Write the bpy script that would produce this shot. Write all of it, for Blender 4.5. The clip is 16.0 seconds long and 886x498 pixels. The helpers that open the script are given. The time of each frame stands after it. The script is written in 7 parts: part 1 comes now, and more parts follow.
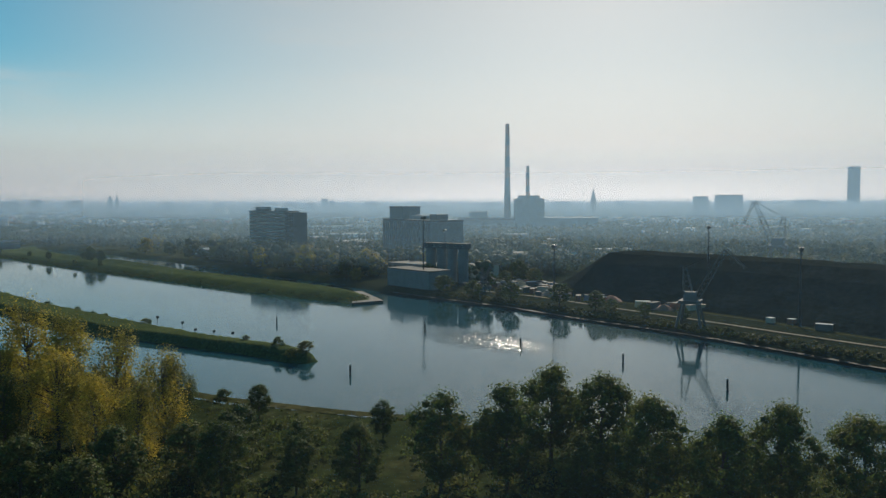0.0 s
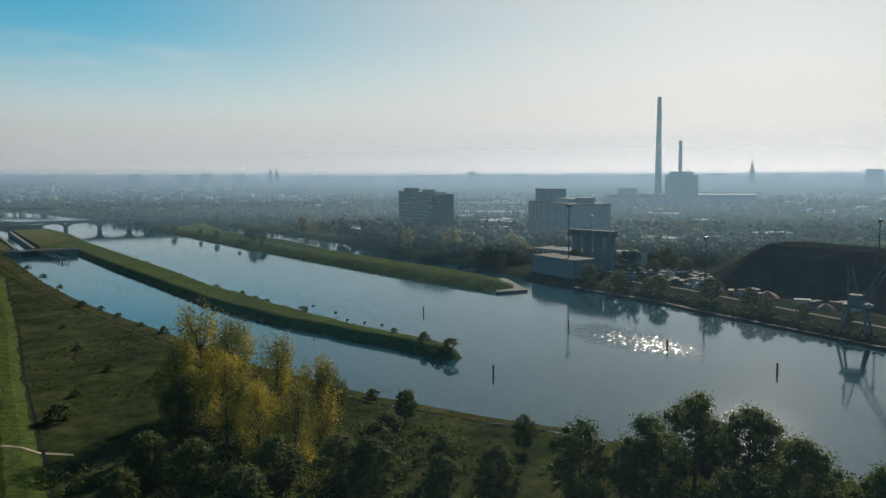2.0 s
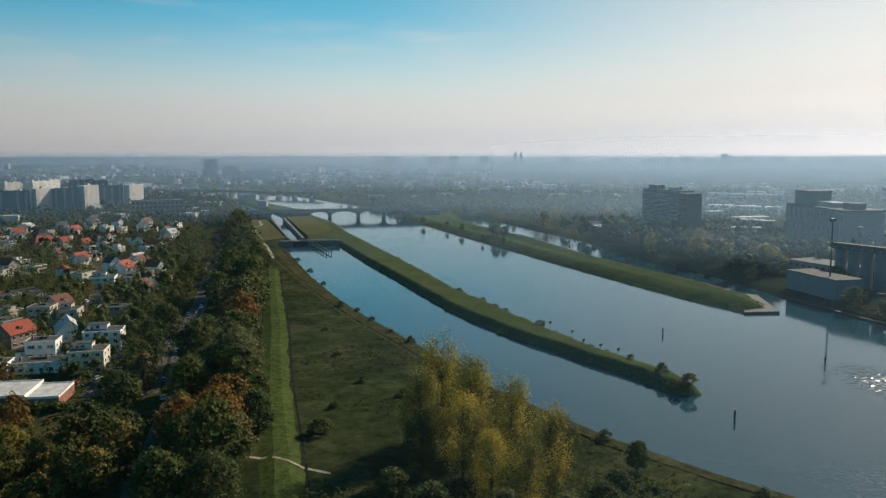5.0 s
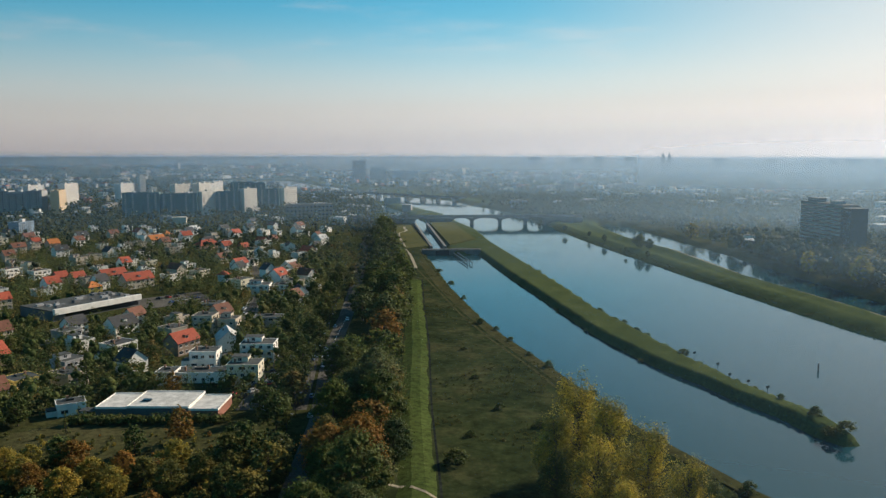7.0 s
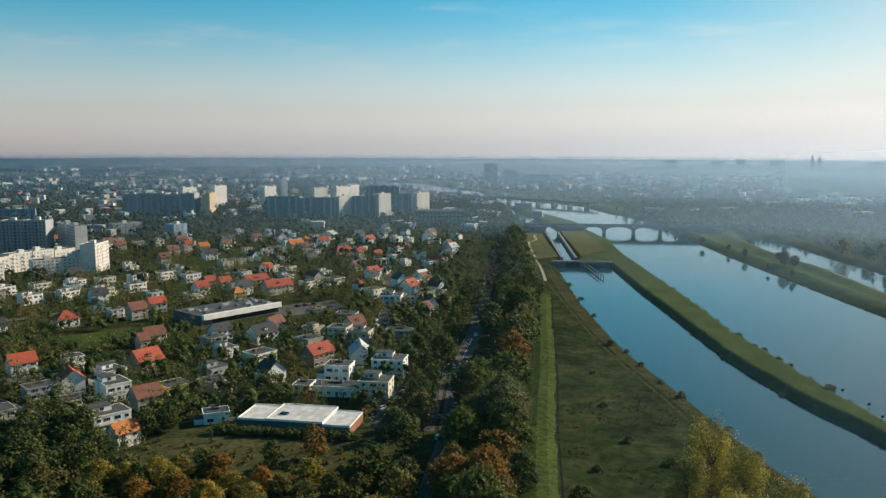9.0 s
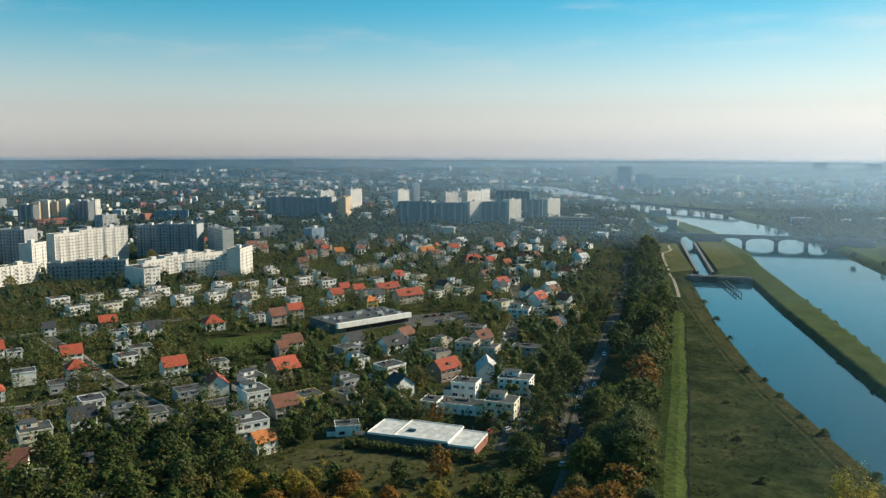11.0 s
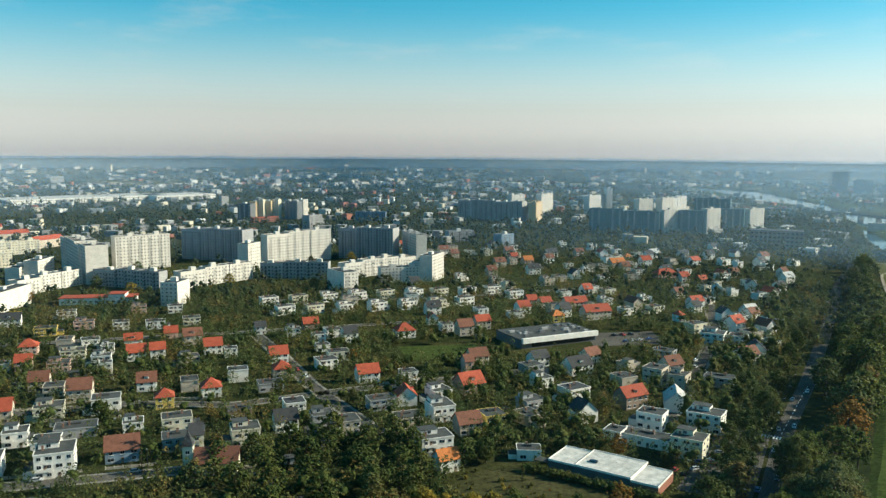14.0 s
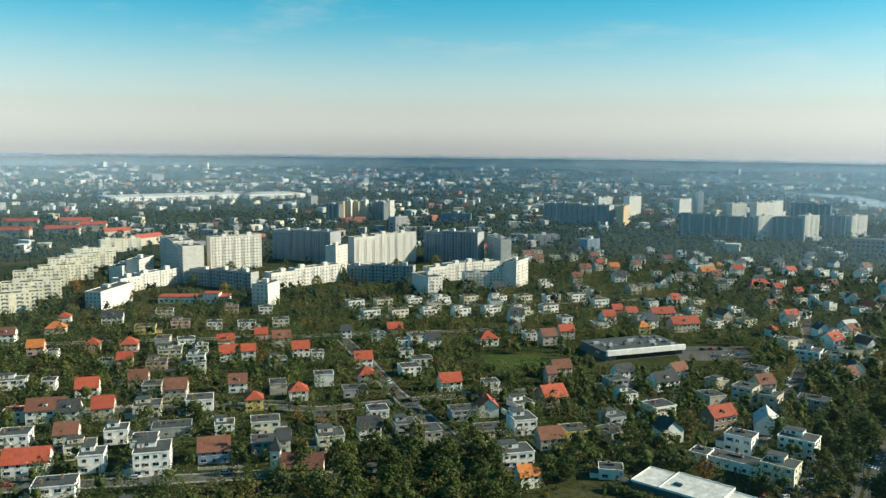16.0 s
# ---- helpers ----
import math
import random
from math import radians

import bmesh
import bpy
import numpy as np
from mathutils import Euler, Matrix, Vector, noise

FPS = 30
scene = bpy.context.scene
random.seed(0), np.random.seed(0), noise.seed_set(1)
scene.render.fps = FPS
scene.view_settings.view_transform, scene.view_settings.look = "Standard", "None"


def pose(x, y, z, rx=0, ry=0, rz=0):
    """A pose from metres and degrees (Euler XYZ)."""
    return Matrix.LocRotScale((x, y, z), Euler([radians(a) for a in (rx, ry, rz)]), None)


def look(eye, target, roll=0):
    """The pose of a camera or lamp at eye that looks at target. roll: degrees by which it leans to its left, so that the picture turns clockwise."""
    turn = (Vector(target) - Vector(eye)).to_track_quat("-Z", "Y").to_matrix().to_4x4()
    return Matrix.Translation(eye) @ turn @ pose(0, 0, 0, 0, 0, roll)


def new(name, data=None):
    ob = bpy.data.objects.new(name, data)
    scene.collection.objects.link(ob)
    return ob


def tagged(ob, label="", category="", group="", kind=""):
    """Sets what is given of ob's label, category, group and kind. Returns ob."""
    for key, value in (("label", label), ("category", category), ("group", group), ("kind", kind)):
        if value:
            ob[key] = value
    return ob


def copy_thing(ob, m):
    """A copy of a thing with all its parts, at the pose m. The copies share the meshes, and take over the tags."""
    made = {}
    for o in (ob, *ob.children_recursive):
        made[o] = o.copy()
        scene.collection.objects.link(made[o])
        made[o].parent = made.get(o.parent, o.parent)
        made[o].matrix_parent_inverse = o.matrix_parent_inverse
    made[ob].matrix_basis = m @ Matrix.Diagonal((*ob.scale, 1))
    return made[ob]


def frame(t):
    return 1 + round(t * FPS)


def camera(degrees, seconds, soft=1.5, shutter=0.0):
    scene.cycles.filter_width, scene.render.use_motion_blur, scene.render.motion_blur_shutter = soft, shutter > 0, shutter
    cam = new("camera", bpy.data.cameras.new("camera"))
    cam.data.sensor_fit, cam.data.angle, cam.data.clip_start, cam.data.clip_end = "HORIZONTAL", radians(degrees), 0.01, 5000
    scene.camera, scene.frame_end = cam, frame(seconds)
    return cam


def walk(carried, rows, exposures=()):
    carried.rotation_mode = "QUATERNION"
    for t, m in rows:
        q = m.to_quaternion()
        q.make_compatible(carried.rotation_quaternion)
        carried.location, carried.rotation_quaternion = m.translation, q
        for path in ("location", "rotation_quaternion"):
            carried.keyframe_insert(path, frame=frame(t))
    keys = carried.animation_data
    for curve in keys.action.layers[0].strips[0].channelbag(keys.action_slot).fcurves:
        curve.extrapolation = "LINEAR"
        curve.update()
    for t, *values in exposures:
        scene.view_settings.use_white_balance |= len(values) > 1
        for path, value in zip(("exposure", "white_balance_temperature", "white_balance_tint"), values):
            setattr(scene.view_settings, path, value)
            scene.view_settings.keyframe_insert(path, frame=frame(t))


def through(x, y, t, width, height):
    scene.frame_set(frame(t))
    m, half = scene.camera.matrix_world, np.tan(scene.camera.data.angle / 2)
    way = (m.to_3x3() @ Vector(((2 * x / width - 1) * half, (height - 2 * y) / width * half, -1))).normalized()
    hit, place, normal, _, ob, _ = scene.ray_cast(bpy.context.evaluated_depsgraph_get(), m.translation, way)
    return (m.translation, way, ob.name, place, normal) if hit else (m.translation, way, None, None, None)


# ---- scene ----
# ---- camera ----
cam = camera(58.13, 16.0, soft=1.4)
PATH = [
    (0.0, (-0.00, -0.00, 52.91), (61.47, 78.65, 46.97), -0.22),
    (0.5, (0.05, -0.47, 55.24), (57.83, 80.87, 48.45), -0.27),
    (1.0, (0.04, -0.84, 57.78), (54.04, 82.97, 50.04), -0.35),
    (1.5, (-0.10, -1.21, 60.34), (50.07, 84.87, 51.73), -0.36),
    (2.0, (-0.27, -1.55, 62.99), (45.71, 86.74, 53.47), -0.40),
    (2.5, (-0.28, -1.85, 65.67), (41.23, 88.52, 55.22), -0.36),
    (3.0, (-0.19, -2.09, 68.38), (36.62, 90.19, 57.01), -0.37),
    (3.5, (-0.13, -2.26, 71.07), (31.94, 91.74, 59.45), -0.36),
    (4.0, (-0.04, -2.44, 73.87), (27.17, 93.06, 62.13), -0.34),
    (6.5, (0.69, -3.69, 87.85), (4.80, 95.49, 75.82), -0.36),
    (7.0, (0.71, -3.78, 90.35), (0.71, 95.50, 78.30), -0.29),
    (7.5, (0.57, -3.63, 92.70), (-3.46, 95.56, 80.66), -0.23),
    (8.0, (0.48, -3.51, 94.88), (-7.63, 95.43, 82.86), -0.21),
    (8.5, (0.51, -3.38, 97.09), (-11.64, 95.15, 85.09), -0.19),
    (9.0, (0.65, -3.33, 99.26), (-15.53, 94.63, 87.31), -0.14),
    (11.5, (1.34, -3.98, 109.69), (-34.36, 88.67, 97.78), -0.07),
    (12.0, (1.45, -4.02, 111.57), (-38.02, 87.08, 99.63), -0.03),
    (12.5, (1.55, -4.08, 113.32), (-41.73, 85.27, 101.37), 0.04),
    (13.0, (1.63, -4.15, 114.99), (-45.26, 83.35, 102.99), 0.09),
    (13.5, (1.75, -4.20, 116.60), (-48.63, 81.34, 104.54), 0.19),
    (14.0, (1.93, -4.15, 118.15), (-51.24, 79.68, 106.06), 0.24),
    (14.5, (2.03, -4.15, 119.67), (-53.68, 78.00, 107.53), 0.29),
    (15.0, (2.08, -4.21, 121.17), (-55.94, 76.32, 109.00), 0.37),
    (15.5, (2.13, -4.24, 122.71), (-57.64, 74.99, 110.49), 0.39),
    (16.0, (2.21, -4.33, 124.18), (-59.57, 73.33, 111.85), 0.47),
]
walk(cam, [(t, look(eye, target, roll)) for t, eye, target, roll in PATH],
     exposures=[(0.0, -0.28, 6600, 9), (3.5, -0.12, 6700, 11), (7.0, 0.07, 6750, 13), (9.0, 0.19, 6650, 10), (12.5, 0.42, 6450, 3), (16.0, 0.48, 6350, -2)])

# ---- world, sun ----
SUN_AZ, SUN_EL = radians(50), radians(27)          # clockwise from +y, above the horizon
world = bpy.data.worlds.new("world")
scene.world = world
world.use_nodes = True
wn, wl = world.node_tree.nodes, world.node_tree.links
sky = wn.new("ShaderNodeTexSky")
sky.sky_type, sky.sun_disc = "NISHITA", False
sky.sun_elevation, sky.sun_rotation = SUN_EL, SUN_AZ
sky.altitude, sky.air_density, sky.dust_density, sky.ozone_density = 100, 1.0, 0.35, 4.0
# the sky is deeper blue overhead and pale and dusty towards the horizon
way = wn.new("ShaderNodeTexCoord")
split = wn.new("ShaderNodeSeparateXYZ")
wl.new(way.outputs["Generated"], split.inputs[0])
depth = wn.new("ShaderNodeMapRange")
depth.interpolation_type = "SMOOTHSTEP"
depth.inputs["From Min"].default_value, depth.inputs["From Max"].default_value = 0.0, 0.18
depth.inputs["To Min"].default_value, depth.inputs["To Max"].default_value = 0.14, 1.4
wl.new(split.outputs["Z"], depth.inputs["Value"])
hue = wn.new("ShaderNodeHueSaturation")
hue.inputs["Hue"].default_value = 0.471
# and milky round the sun
TO_SUN = Vector((math.sin(SUN_AZ) * math.cos(SUN_EL), math.cos(SUN_AZ) * math.cos(SUN_EL), math.sin(SUN_EL)))
near_sun = wn.new("ShaderNodeVectorMath")
near_sun.operation = "DOT_PRODUCT"
near_sun.inputs[1].default_value = TO_SUN
wl.new(way.outputs["Generated"], near_sun.inputs[0])
milk = wn.new("ShaderNodeMapRange")
milk.interpolation_type = "SMOOTHSTEP"
milk.inputs["From Min"].default_value, milk.inputs["From Max"].default_value = 0.68, 0.99
milk.inputs["To Min"].default_value, milk.inputs["To Max"].default_value = 1.0, 0.3
wl.new(near_sun.outputs["Value"], milk.inputs["Value"])
both = wn.new("ShaderNodeMath")
both.operation = "MULTIPLY"
wl.new(depth.outputs[0], both.inputs[0])
wl.new(milk.outputs[0], both.inputs[1])
place = wn.new("ShaderNodeMapping")
place.inputs["Scale"].default_value = (1.6, 2.6, 11.0)
place.inputs["Rotation"].default_value = (0, 0, 0.5)
wl.new(way.outputs["Generated"], place.inputs["Vector"])
wisp = wn.new("ShaderNodeTexNoise")
for k, v in (("Scale", 1.7), ("Detail", 6.0), ("Roughness", 0.62)):
    wisp.inputs[k].default_value = v
wl.new(place.outputs[0], wisp.inputs["Vector"])
thin = wn.new("ShaderNodeMapRange")          # faint high cirrus
thin.interpolation_type = "SMOOTHSTEP"
for k, v in (("From Min", 0.52), ("From Max", 0.76), ("To Min", 1.0), ("To Max", 0.66)):
    thin.inputs[k].default_value = v
wl.new(wisp.outputs["Fac"], thin.inputs["Value"])
calm = wn.new("ShaderNodeMath")
calm.operation = "MULTIPLY"
wl.new(both.outputs[0], calm.inputs[0])
wl.new(thin.outputs[0], calm.inputs[1])
wl.new(calm.outputs[0], hue.inputs["Saturation"])
wl.new(sky.outputs[0], hue.inputs["Color"])
veil = wn.new("ShaderNodeMapRange")
veil.interpolation_type = "SMOOTHSTEP"
veil.inputs["From Min"].default_value, veil.inputs["From Max"].default_value = 0.6, 0.97
veil.inputs["To Min"].default_value, veil.inputs["To Max"].default_value = 1.0, 0.8
wl.new(near_sun.outputs["Value"], veil.inputs["Value"])
low = wn.new("ShaderNodeMapRange")          # dust dims the last degrees above the skyline
low.interpolation_type = "SMOOTHSTEP"
for k, v in (("From Min", 0.0), ("From Max", 0.16), ("To Min", 0.95), ("To Max", 1.0)):
    low.inputs[k].default_value = v
wl.new(split.outputs["Z"], low.inputs["Value"])
dim = wn.new("ShaderNodeMath")
dim.operation = "MULTIPLY"
wl.new(veil.outputs[0], dim.inputs[0])
wl.new(low.outputs[0], dim.inputs[1])
wl.new(dim.outputs[0], hue.inputs["Value"])
warm = wn.new("ShaderNodeMapRange")          # warm dust low over the land
warm.data_type, warm.interpolation_type = "FLOAT_VECTOR", "SMOOTHSTEP"
for k, v in (("From Min", (0, 0, 0)), ("From Max", (0.22, 0.22, 0.22)), ("To Min", (1.05, 0.98, 0.965)), ("To Max", (1, 1, 1))):
    [q for q in warm.inputs if q.name == k and q.type == "VECTOR"][0].default_value = v
wl.new(split.outputs["Z"], [q for q in warm.inputs if q.name == "Vector"][0])
tinted = wn.new("ShaderNodeVectorMath")
tinted.operation = "MULTIPLY"
wl.new(hue.outputs[0], tinted.inputs[0])
wl.new([q for q in warm.outputs if q.type == "VECTOR"][0], tinted.inputs[1])
glow = wn.new("ShaderNodeMapRange")          # and creamy round the sun
glow.data_type, glow.interpolation_type = "FLOAT_VECTOR", "SMOOTHSTEP"
for k, v in (("From Min", (0.55, 0.55, 0.55)), ("From Max", (0.95, 0.95, 0.95)), ("To Min", (1, 1, 1)), ("To Max", (1.09, 1.03, 0.97))):
    [q for q in glow.inputs if q.name == k and q.type == "VECTOR"][0].default_value = v
wl.new(near_sun.outputs["Value"], [q for q in glow.inputs if q.name == "Vector"][0])
cream = wn.new("ShaderNodeVectorMath")
cream.operation = "MULTIPLY"
wl.new(tinted.outputs[0], cream.inputs[0])
wl.new([q for q in glow.outputs if q.type == "VECTOR"][0], cream.inputs[1])
wl.new(cream.outputs[0], wn["Background"].inputs["Color"])
wn["Background"].inputs["Strength"].default_value = 0.10

sun_data = bpy.data.lights.new("sun", "SUN")
sun_data.energy, sun_data.angle, sun_data.color = 6.0, radians(0.6), (1.0, 0.90, 0.74)
sun = new("sun", sun_data)
sun.matrix_basis = look(TO_SUN * 500, (0, 0, 0))

# ---- materials ----
RNG = np.random.default_rng(7)


class Mat:
    """A node material with a short way to add nodes."""

    def __init__(self, name):
        self.m = bpy.data.materials.new(name)
        self.m.use_nodes = True
        self.n, self.l = self.m.node_tree.nodes, self.m.node_tree.links
        self.b = self.n["Principled BSDF"]

    def node(self, kind, **values):
        nd = self.n.new(kind)
        for k, v in values.items():
            nd.inputs[k].default_value = v
        return nd

    def noise(self, scale, detail=4.0, rough=0.6, coord="Object"):
        tc = self.n.new("ShaderNodeTexCoord") if coord == "Object" else self.n.new("ShaderNodeNewGeometry")
        nz = self.node("ShaderNodeTexNoise", Scale=scale, Detail=detail, Roughness=rough)
        self.l.new(tc.outputs["Object" if coord == "Object" else "Position"], nz.inputs["Vector"])
        return nz.outputs["Fac"]

    def ramp(self, fac, stops):
        rp = self.n.new("ShaderNodeValToRGB")
        while len(rp.color_ramp.elements) < len(stops):
            rp.color_ramp.elements.new(0.5)
        for e, (p, c) in zip(rp.color_ramp.elements, stops):
            e.position, e.color = p, (*c, 1)
        self.l.new(fac, rp.inputs["Fac"])
        return rp.outputs["Color"]

    def mix(self, fac, a, b, blend="MIX"):
        mx = self.n.new("ShaderNodeMix")
        mx.data_type, mx.blend_type = "RGBA", blend
        for sock, val in ((mx.inputs[0], fac), (mx.inputs[6], a), (mx.inputs[7], b)):
            if isinstance(val, (int, float)):
                sock.default_value = val
            elif isinstance(val, tuple):
                sock.default_value = (*val, 1)
            else:
                self.l.new(val, sock)
        return mx.outputs[2]

    def bump(self, fac, strength, distance):
        bp = self.node("ShaderNodeBump", Strength=strength, Distance=distance)
        self.l.new(fac, bp.inputs["Height"])
        self.l.new(bp.outputs["Normal"], self.b.inputs["Normal"])

    def done(self, colour, rough=0.8, metal=0.0, spec=0.3):
        if isinstance(colour, tuple):
            self.b.inputs["Base Color"].default_value = (*colour, 1)
        else:
            self.l.new(colour, self.b.inputs["Base Color"])
        self.b.inputs["Roughness"].default_value, self.b.inputs["Metallic"].default_value = rough, metal
        self.b.inputs["Specular IOR Level"].default_value = spec
        return self.m


def plaster(name, colour, dirt=0.75):
    """Render or paint with stains at two scales."""
    m = Mat(name)
    dark = tuple(c * dirt for c in colour)
    big = m.ramp(m.noise(0.25, 5), [(0.35, dark), (0.6, colour)])
    col = m.mix(0.35, big, m.ramp(m.noise(3.0, 5), [(0.3, dark), (0.65, colour)]))
    m.bump(m.noise(12), 0.2, 0.02)
    return m.done(col, 0.85)


def tiles(name, colour):
    """Roof tiles: rows of ridges with weathered patches."""
    m = Mat(name)
    tc = m.n.new("ShaderNodeTexCoord")
    wv = m.node("ShaderNodeTexWave", Scale=2.6, Distortion=0.6)
    wv.bands_direction = "Z"
    m.l.new(tc.outputs["Object"], wv.inputs["Vector"])
    oi = m.n.new("ShaderNodeObjectInfo")
    dark = tuple(c * 0.55 for c in colour)
    col = m.ramp(m.noise(0.6, 6, 0.7), [(0.3, dark), (0.55, colour), (0.8, tuple(min(1, c * 1.25) for c in colour))])
    col = m.mix(0.25, col, m.ramp(wv.outputs["Fac"], [(0.0, dark), (0.5, colour)]))
    col = m.mix(m.ramp(oi.outputs["Random"], [(0.3, (0, 0, 0)), (1, (0.5, 0.5, 0.5))]), col, dark)
    m.bump(wv.outputs["Fac"], 0.5, 0.06)
    return m.done(col, 0.8, spec=0.25)


def felt(name, colour):
    """Flat roof felt with seams and puddle stains."""
    m = Mat(name)
    light = tuple(min(1, c * 1.5) for c in colour)
    col = m.ramp(m.noise(0.35, 6, 0.7), [(0.3, tuple(c * 0.6 for c in colour)), (0.5, colour), (0.75, light)])
    oi = m.n.new("ShaderNodeObjectInfo")
    col = m.mix(m.ramp(oi.outputs["Random"], [(0, (0, 0, 0)), (1, (0.2, 0.2, 0.2))]), col, light)
    m.bump(m.noise(6), 0.3, 0.02)
    return m.done(col, 0.85, spec=0.15)


def leaf(name, stops, scale=0.11, shine=0.12, through=0.4):
    """Leaves that let light through, with the colour drifting from tree to tree and from leaf to leaf."""
    m = Mat(name)
    col = m.ramp(m.noise(scale, 2, 0.5, "Position"), stops)
    geo = m.n.new("ShaderNodeNewGeometry")
    oi = m.n.new("ShaderNodeObjectInfo")
    half = m.ramp(geo.outputs["Random Per Island"], [(0, (0.82, 0.82, 0.82)), (1, (1.12, 1.12, 1.08))])
    col = m.mix(1.0, col, half, "MULTIPLY")
    col = m.mix(1.0, col, m.ramp(oi.outputs["Random"], [(0, (0.75, 0.8, 0.75)), (1, (1.2, 1.1, 1.0))]), "MULTIPLY")
    col = m.mix(0.7, col, m.ramp(m.noise(0.8, 4, 0.65, "Position"), [(0.32, (0.5, 0.52, 0.5)), (0.7, (1.35, 1.3, 1.2))]), "MULTIPLY")
    m.bump(m.noise(1.1, 3, 0.6, "Position"), 0.6, 0.7)
    tr = m.n.new("ShaderNodeBsdfTranslucent")
    m.l.new(col, tr.inputs["Color"])
    sh = m.n.new("ShaderNodeMixShader")
    sh.inputs[0].default_value = through
    m.l.new(m.b.outputs[0], sh.inputs[1])
    m.l.new(tr.outputs[0], sh.inputs[2])
    m.l.new(sh.outputs[0], m.n["Material Output"].inputs["Surface"])
    return m.done(col, 0.7, spec=shine)


def ground_mat(name, stops, scale, fine):
    m = Mat(name)
    col = m.ramp(m.noise(scale, 6, 0.65, "Position"), stops)
    fin = m.ramp(m.noise(fine, 5, 0.7, "Position"), [(0.3, (0.45, 0.45, 0.45)), (0.7, (1.4, 1.35, 1.2))])
    col = m.mix(1.0, col, fin, "MULTIPLY")
    m.bump(m.noise(fine * 1.5, 4, 0.7, "Position"), 0.7, 0.35)
    return m.done(col, 1.0, spec=0.0)


M_GROUND = ground_mat("ground_cover", [(0.25, (0.026, 0.034, 0.014)), (0.45, (0.038, 0.046, 0.019)), (0.6, (0.06, 0.06, 0.027)), (0.78, (0.10, 0.088, 0.045))], 0.02, 0.6)
M_FARLAND = ground_mat("far_fields", [(0.36, (0.022, 0.034, 0.02)), (0.48, (0.04, 0.052, 0.03)), (0.56, (0.10, 0.10, 0.055)), (0.66, (0.17, 0.155, 0.09)), (0.72, (0.03, 0.045, 0.028))], 0.0035, 0.03)
M_MEADOW = ground_mat("meadow_grass", [(0.32, (0.016, 0.025, 0.012)), (0.5, (0.032, 0.043, 0.019)), (0.68, (0.06, 0.062, 0.03))], 0.045, 0.25)
M_LAWN = ground_mat("mown_grass", [(0.3, (0.042, 0.066, 0.02)), (0.7, (0.066, 0.088, 0.029))], 0.05, 0.5)
M_BANK = ground_mat("bank_grass", [(0.3, (0.046, 0.066, 0.028)), (0.55, (0.068, 0.09, 0.038)), (0.75, (0.10, 0.115, 0.052))], 0.06, 0.9)
M_PAVING = ground_mat("paving", [(0.3, (0.2, 0.19, 0.18)), (0.7, (0.3, 0.29, 0.27))], 0.1, 1.2)
M_PLOT = ground_mat("dry_lawn", [(0.3, (0.075, 0.085, 0.035)), (0.7, (0.12, 0.115, 0.052))], 0.05, 0.5)
M_WORN = ground_mat("worn_grass", [(0.3, (0.04, 0.046, 0.02)), (0.7, (0.075, 0.072, 0.036))], 0.06, 0.5)
M_ASPHALT = ground_mat("asphalt", [(0.3, (0.08, 0.078, 0.075)), (0.7, (0.14, 0.135, 0.13))], 0.08, 1.5)
M_SAND = ground_mat("pale_gravel", [(0.3, (0.26, 0.23, 0.18)), (0.7, (0.4, 0.36, 0.29))], 0.1, 1.0)
M_COAL = ground_mat("coal", [(0.3, (0.014, 0.018, 0.018)), (0.7, (0.028, 0.033, 0.032))], 0.08, 0.5)
M_COALDUST = ground_mat("coal_dust", [(0.3, (0.018, 0.026, 0.019)), (0.7, (0.036, 0.044, 0.03))], 0.05, 0.6)
M_CONCRETE = plaster("concrete", (0.36, 0.35, 0.33), 0.6)
M_STONE = plaster("bridge_stone", (0.2, 0.19, 0.17), 0.5)
M_DARKSTEEL = Mat("dark_steel").done((0.05, 0.055, 0.06), 0.5, 0.6)
M_BARK = plaster("bark", (0.09, 0.07, 0.05), 0.5)
M_GREEN = leaf("leaves_green", [(0.3, (0.052, 0.082, 0.024)), (0.5, (0.082, 0.112, 0.032)), (0.7, (0.13, 0.138, 0.042))], through=0.4)
M_MIXED = leaf("leaves_mixed", [(0.28, (0.055, 0.088, 0.034)), (0.43, (0.085, 0.118, 0.044)), (0.57, (0.125, 0.138, 0.055)), (0.67, (0.19, 0.15, 0.05)), (0.71, (0.17, 0.11, 0.04)), (0.75, (0.08, 0.10, 0.038))], 0.07)
M_YELLOW = leaf("leaves_yellow", [(0.3, (0.145, 0.15, 0.045)), (0.48, (0.285, 0.24, 0.055)), (0.68, (0.46, 0.34, 0.065))], 0.3, through=0.52)
M_POPLAR = leaf("leaves_poplar", [(0.3, (0.11, 0.118, 0.034)), (0.42, (0.21, 0.195, 0.046)), (0.54, (0.39, 0.325, 0.058)), (0.7, (0.54, 0.42, 0.062))], 0.16, through=0.45)
M_RUST = leaf("leaves_rust", [(0.3, (0.18, 0.125, 0.035)), (0.5, (0.29, 0.145, 0.035)), (0.7, (0.2, 0.14, 0.035))], 0.3)
M_FARWOOD = leaf("leaves_far", [(0.3, (0.04, 0.065, 0.042)), (0.5, (0.058, 0.085, 0.052)), (0.64, (0.11, 0.108, 0.052)), (0.75, (0.05, 0.074, 0.046))], 0.03, 0.1)
M_WILLOW = leaf("leaves_silvery", [(0.3, (0.045, 0.075, 0.055)), (0.5, (0.062, 0.092, 0.064)), (0.64, (0.14, 0.125, 0.05)), (0.75, (0.055, 0.08, 0.058))], 0.03, 0.1, 0.35)
M_OLIVE = leaf("leaves_olive", [(0.3, (0.10, 0.115, 0.036)), (0.5, (0.165, 0.165, 0.05)), (0.7, (0.25, 0.21, 0.058))], 0.2, through=0.5)
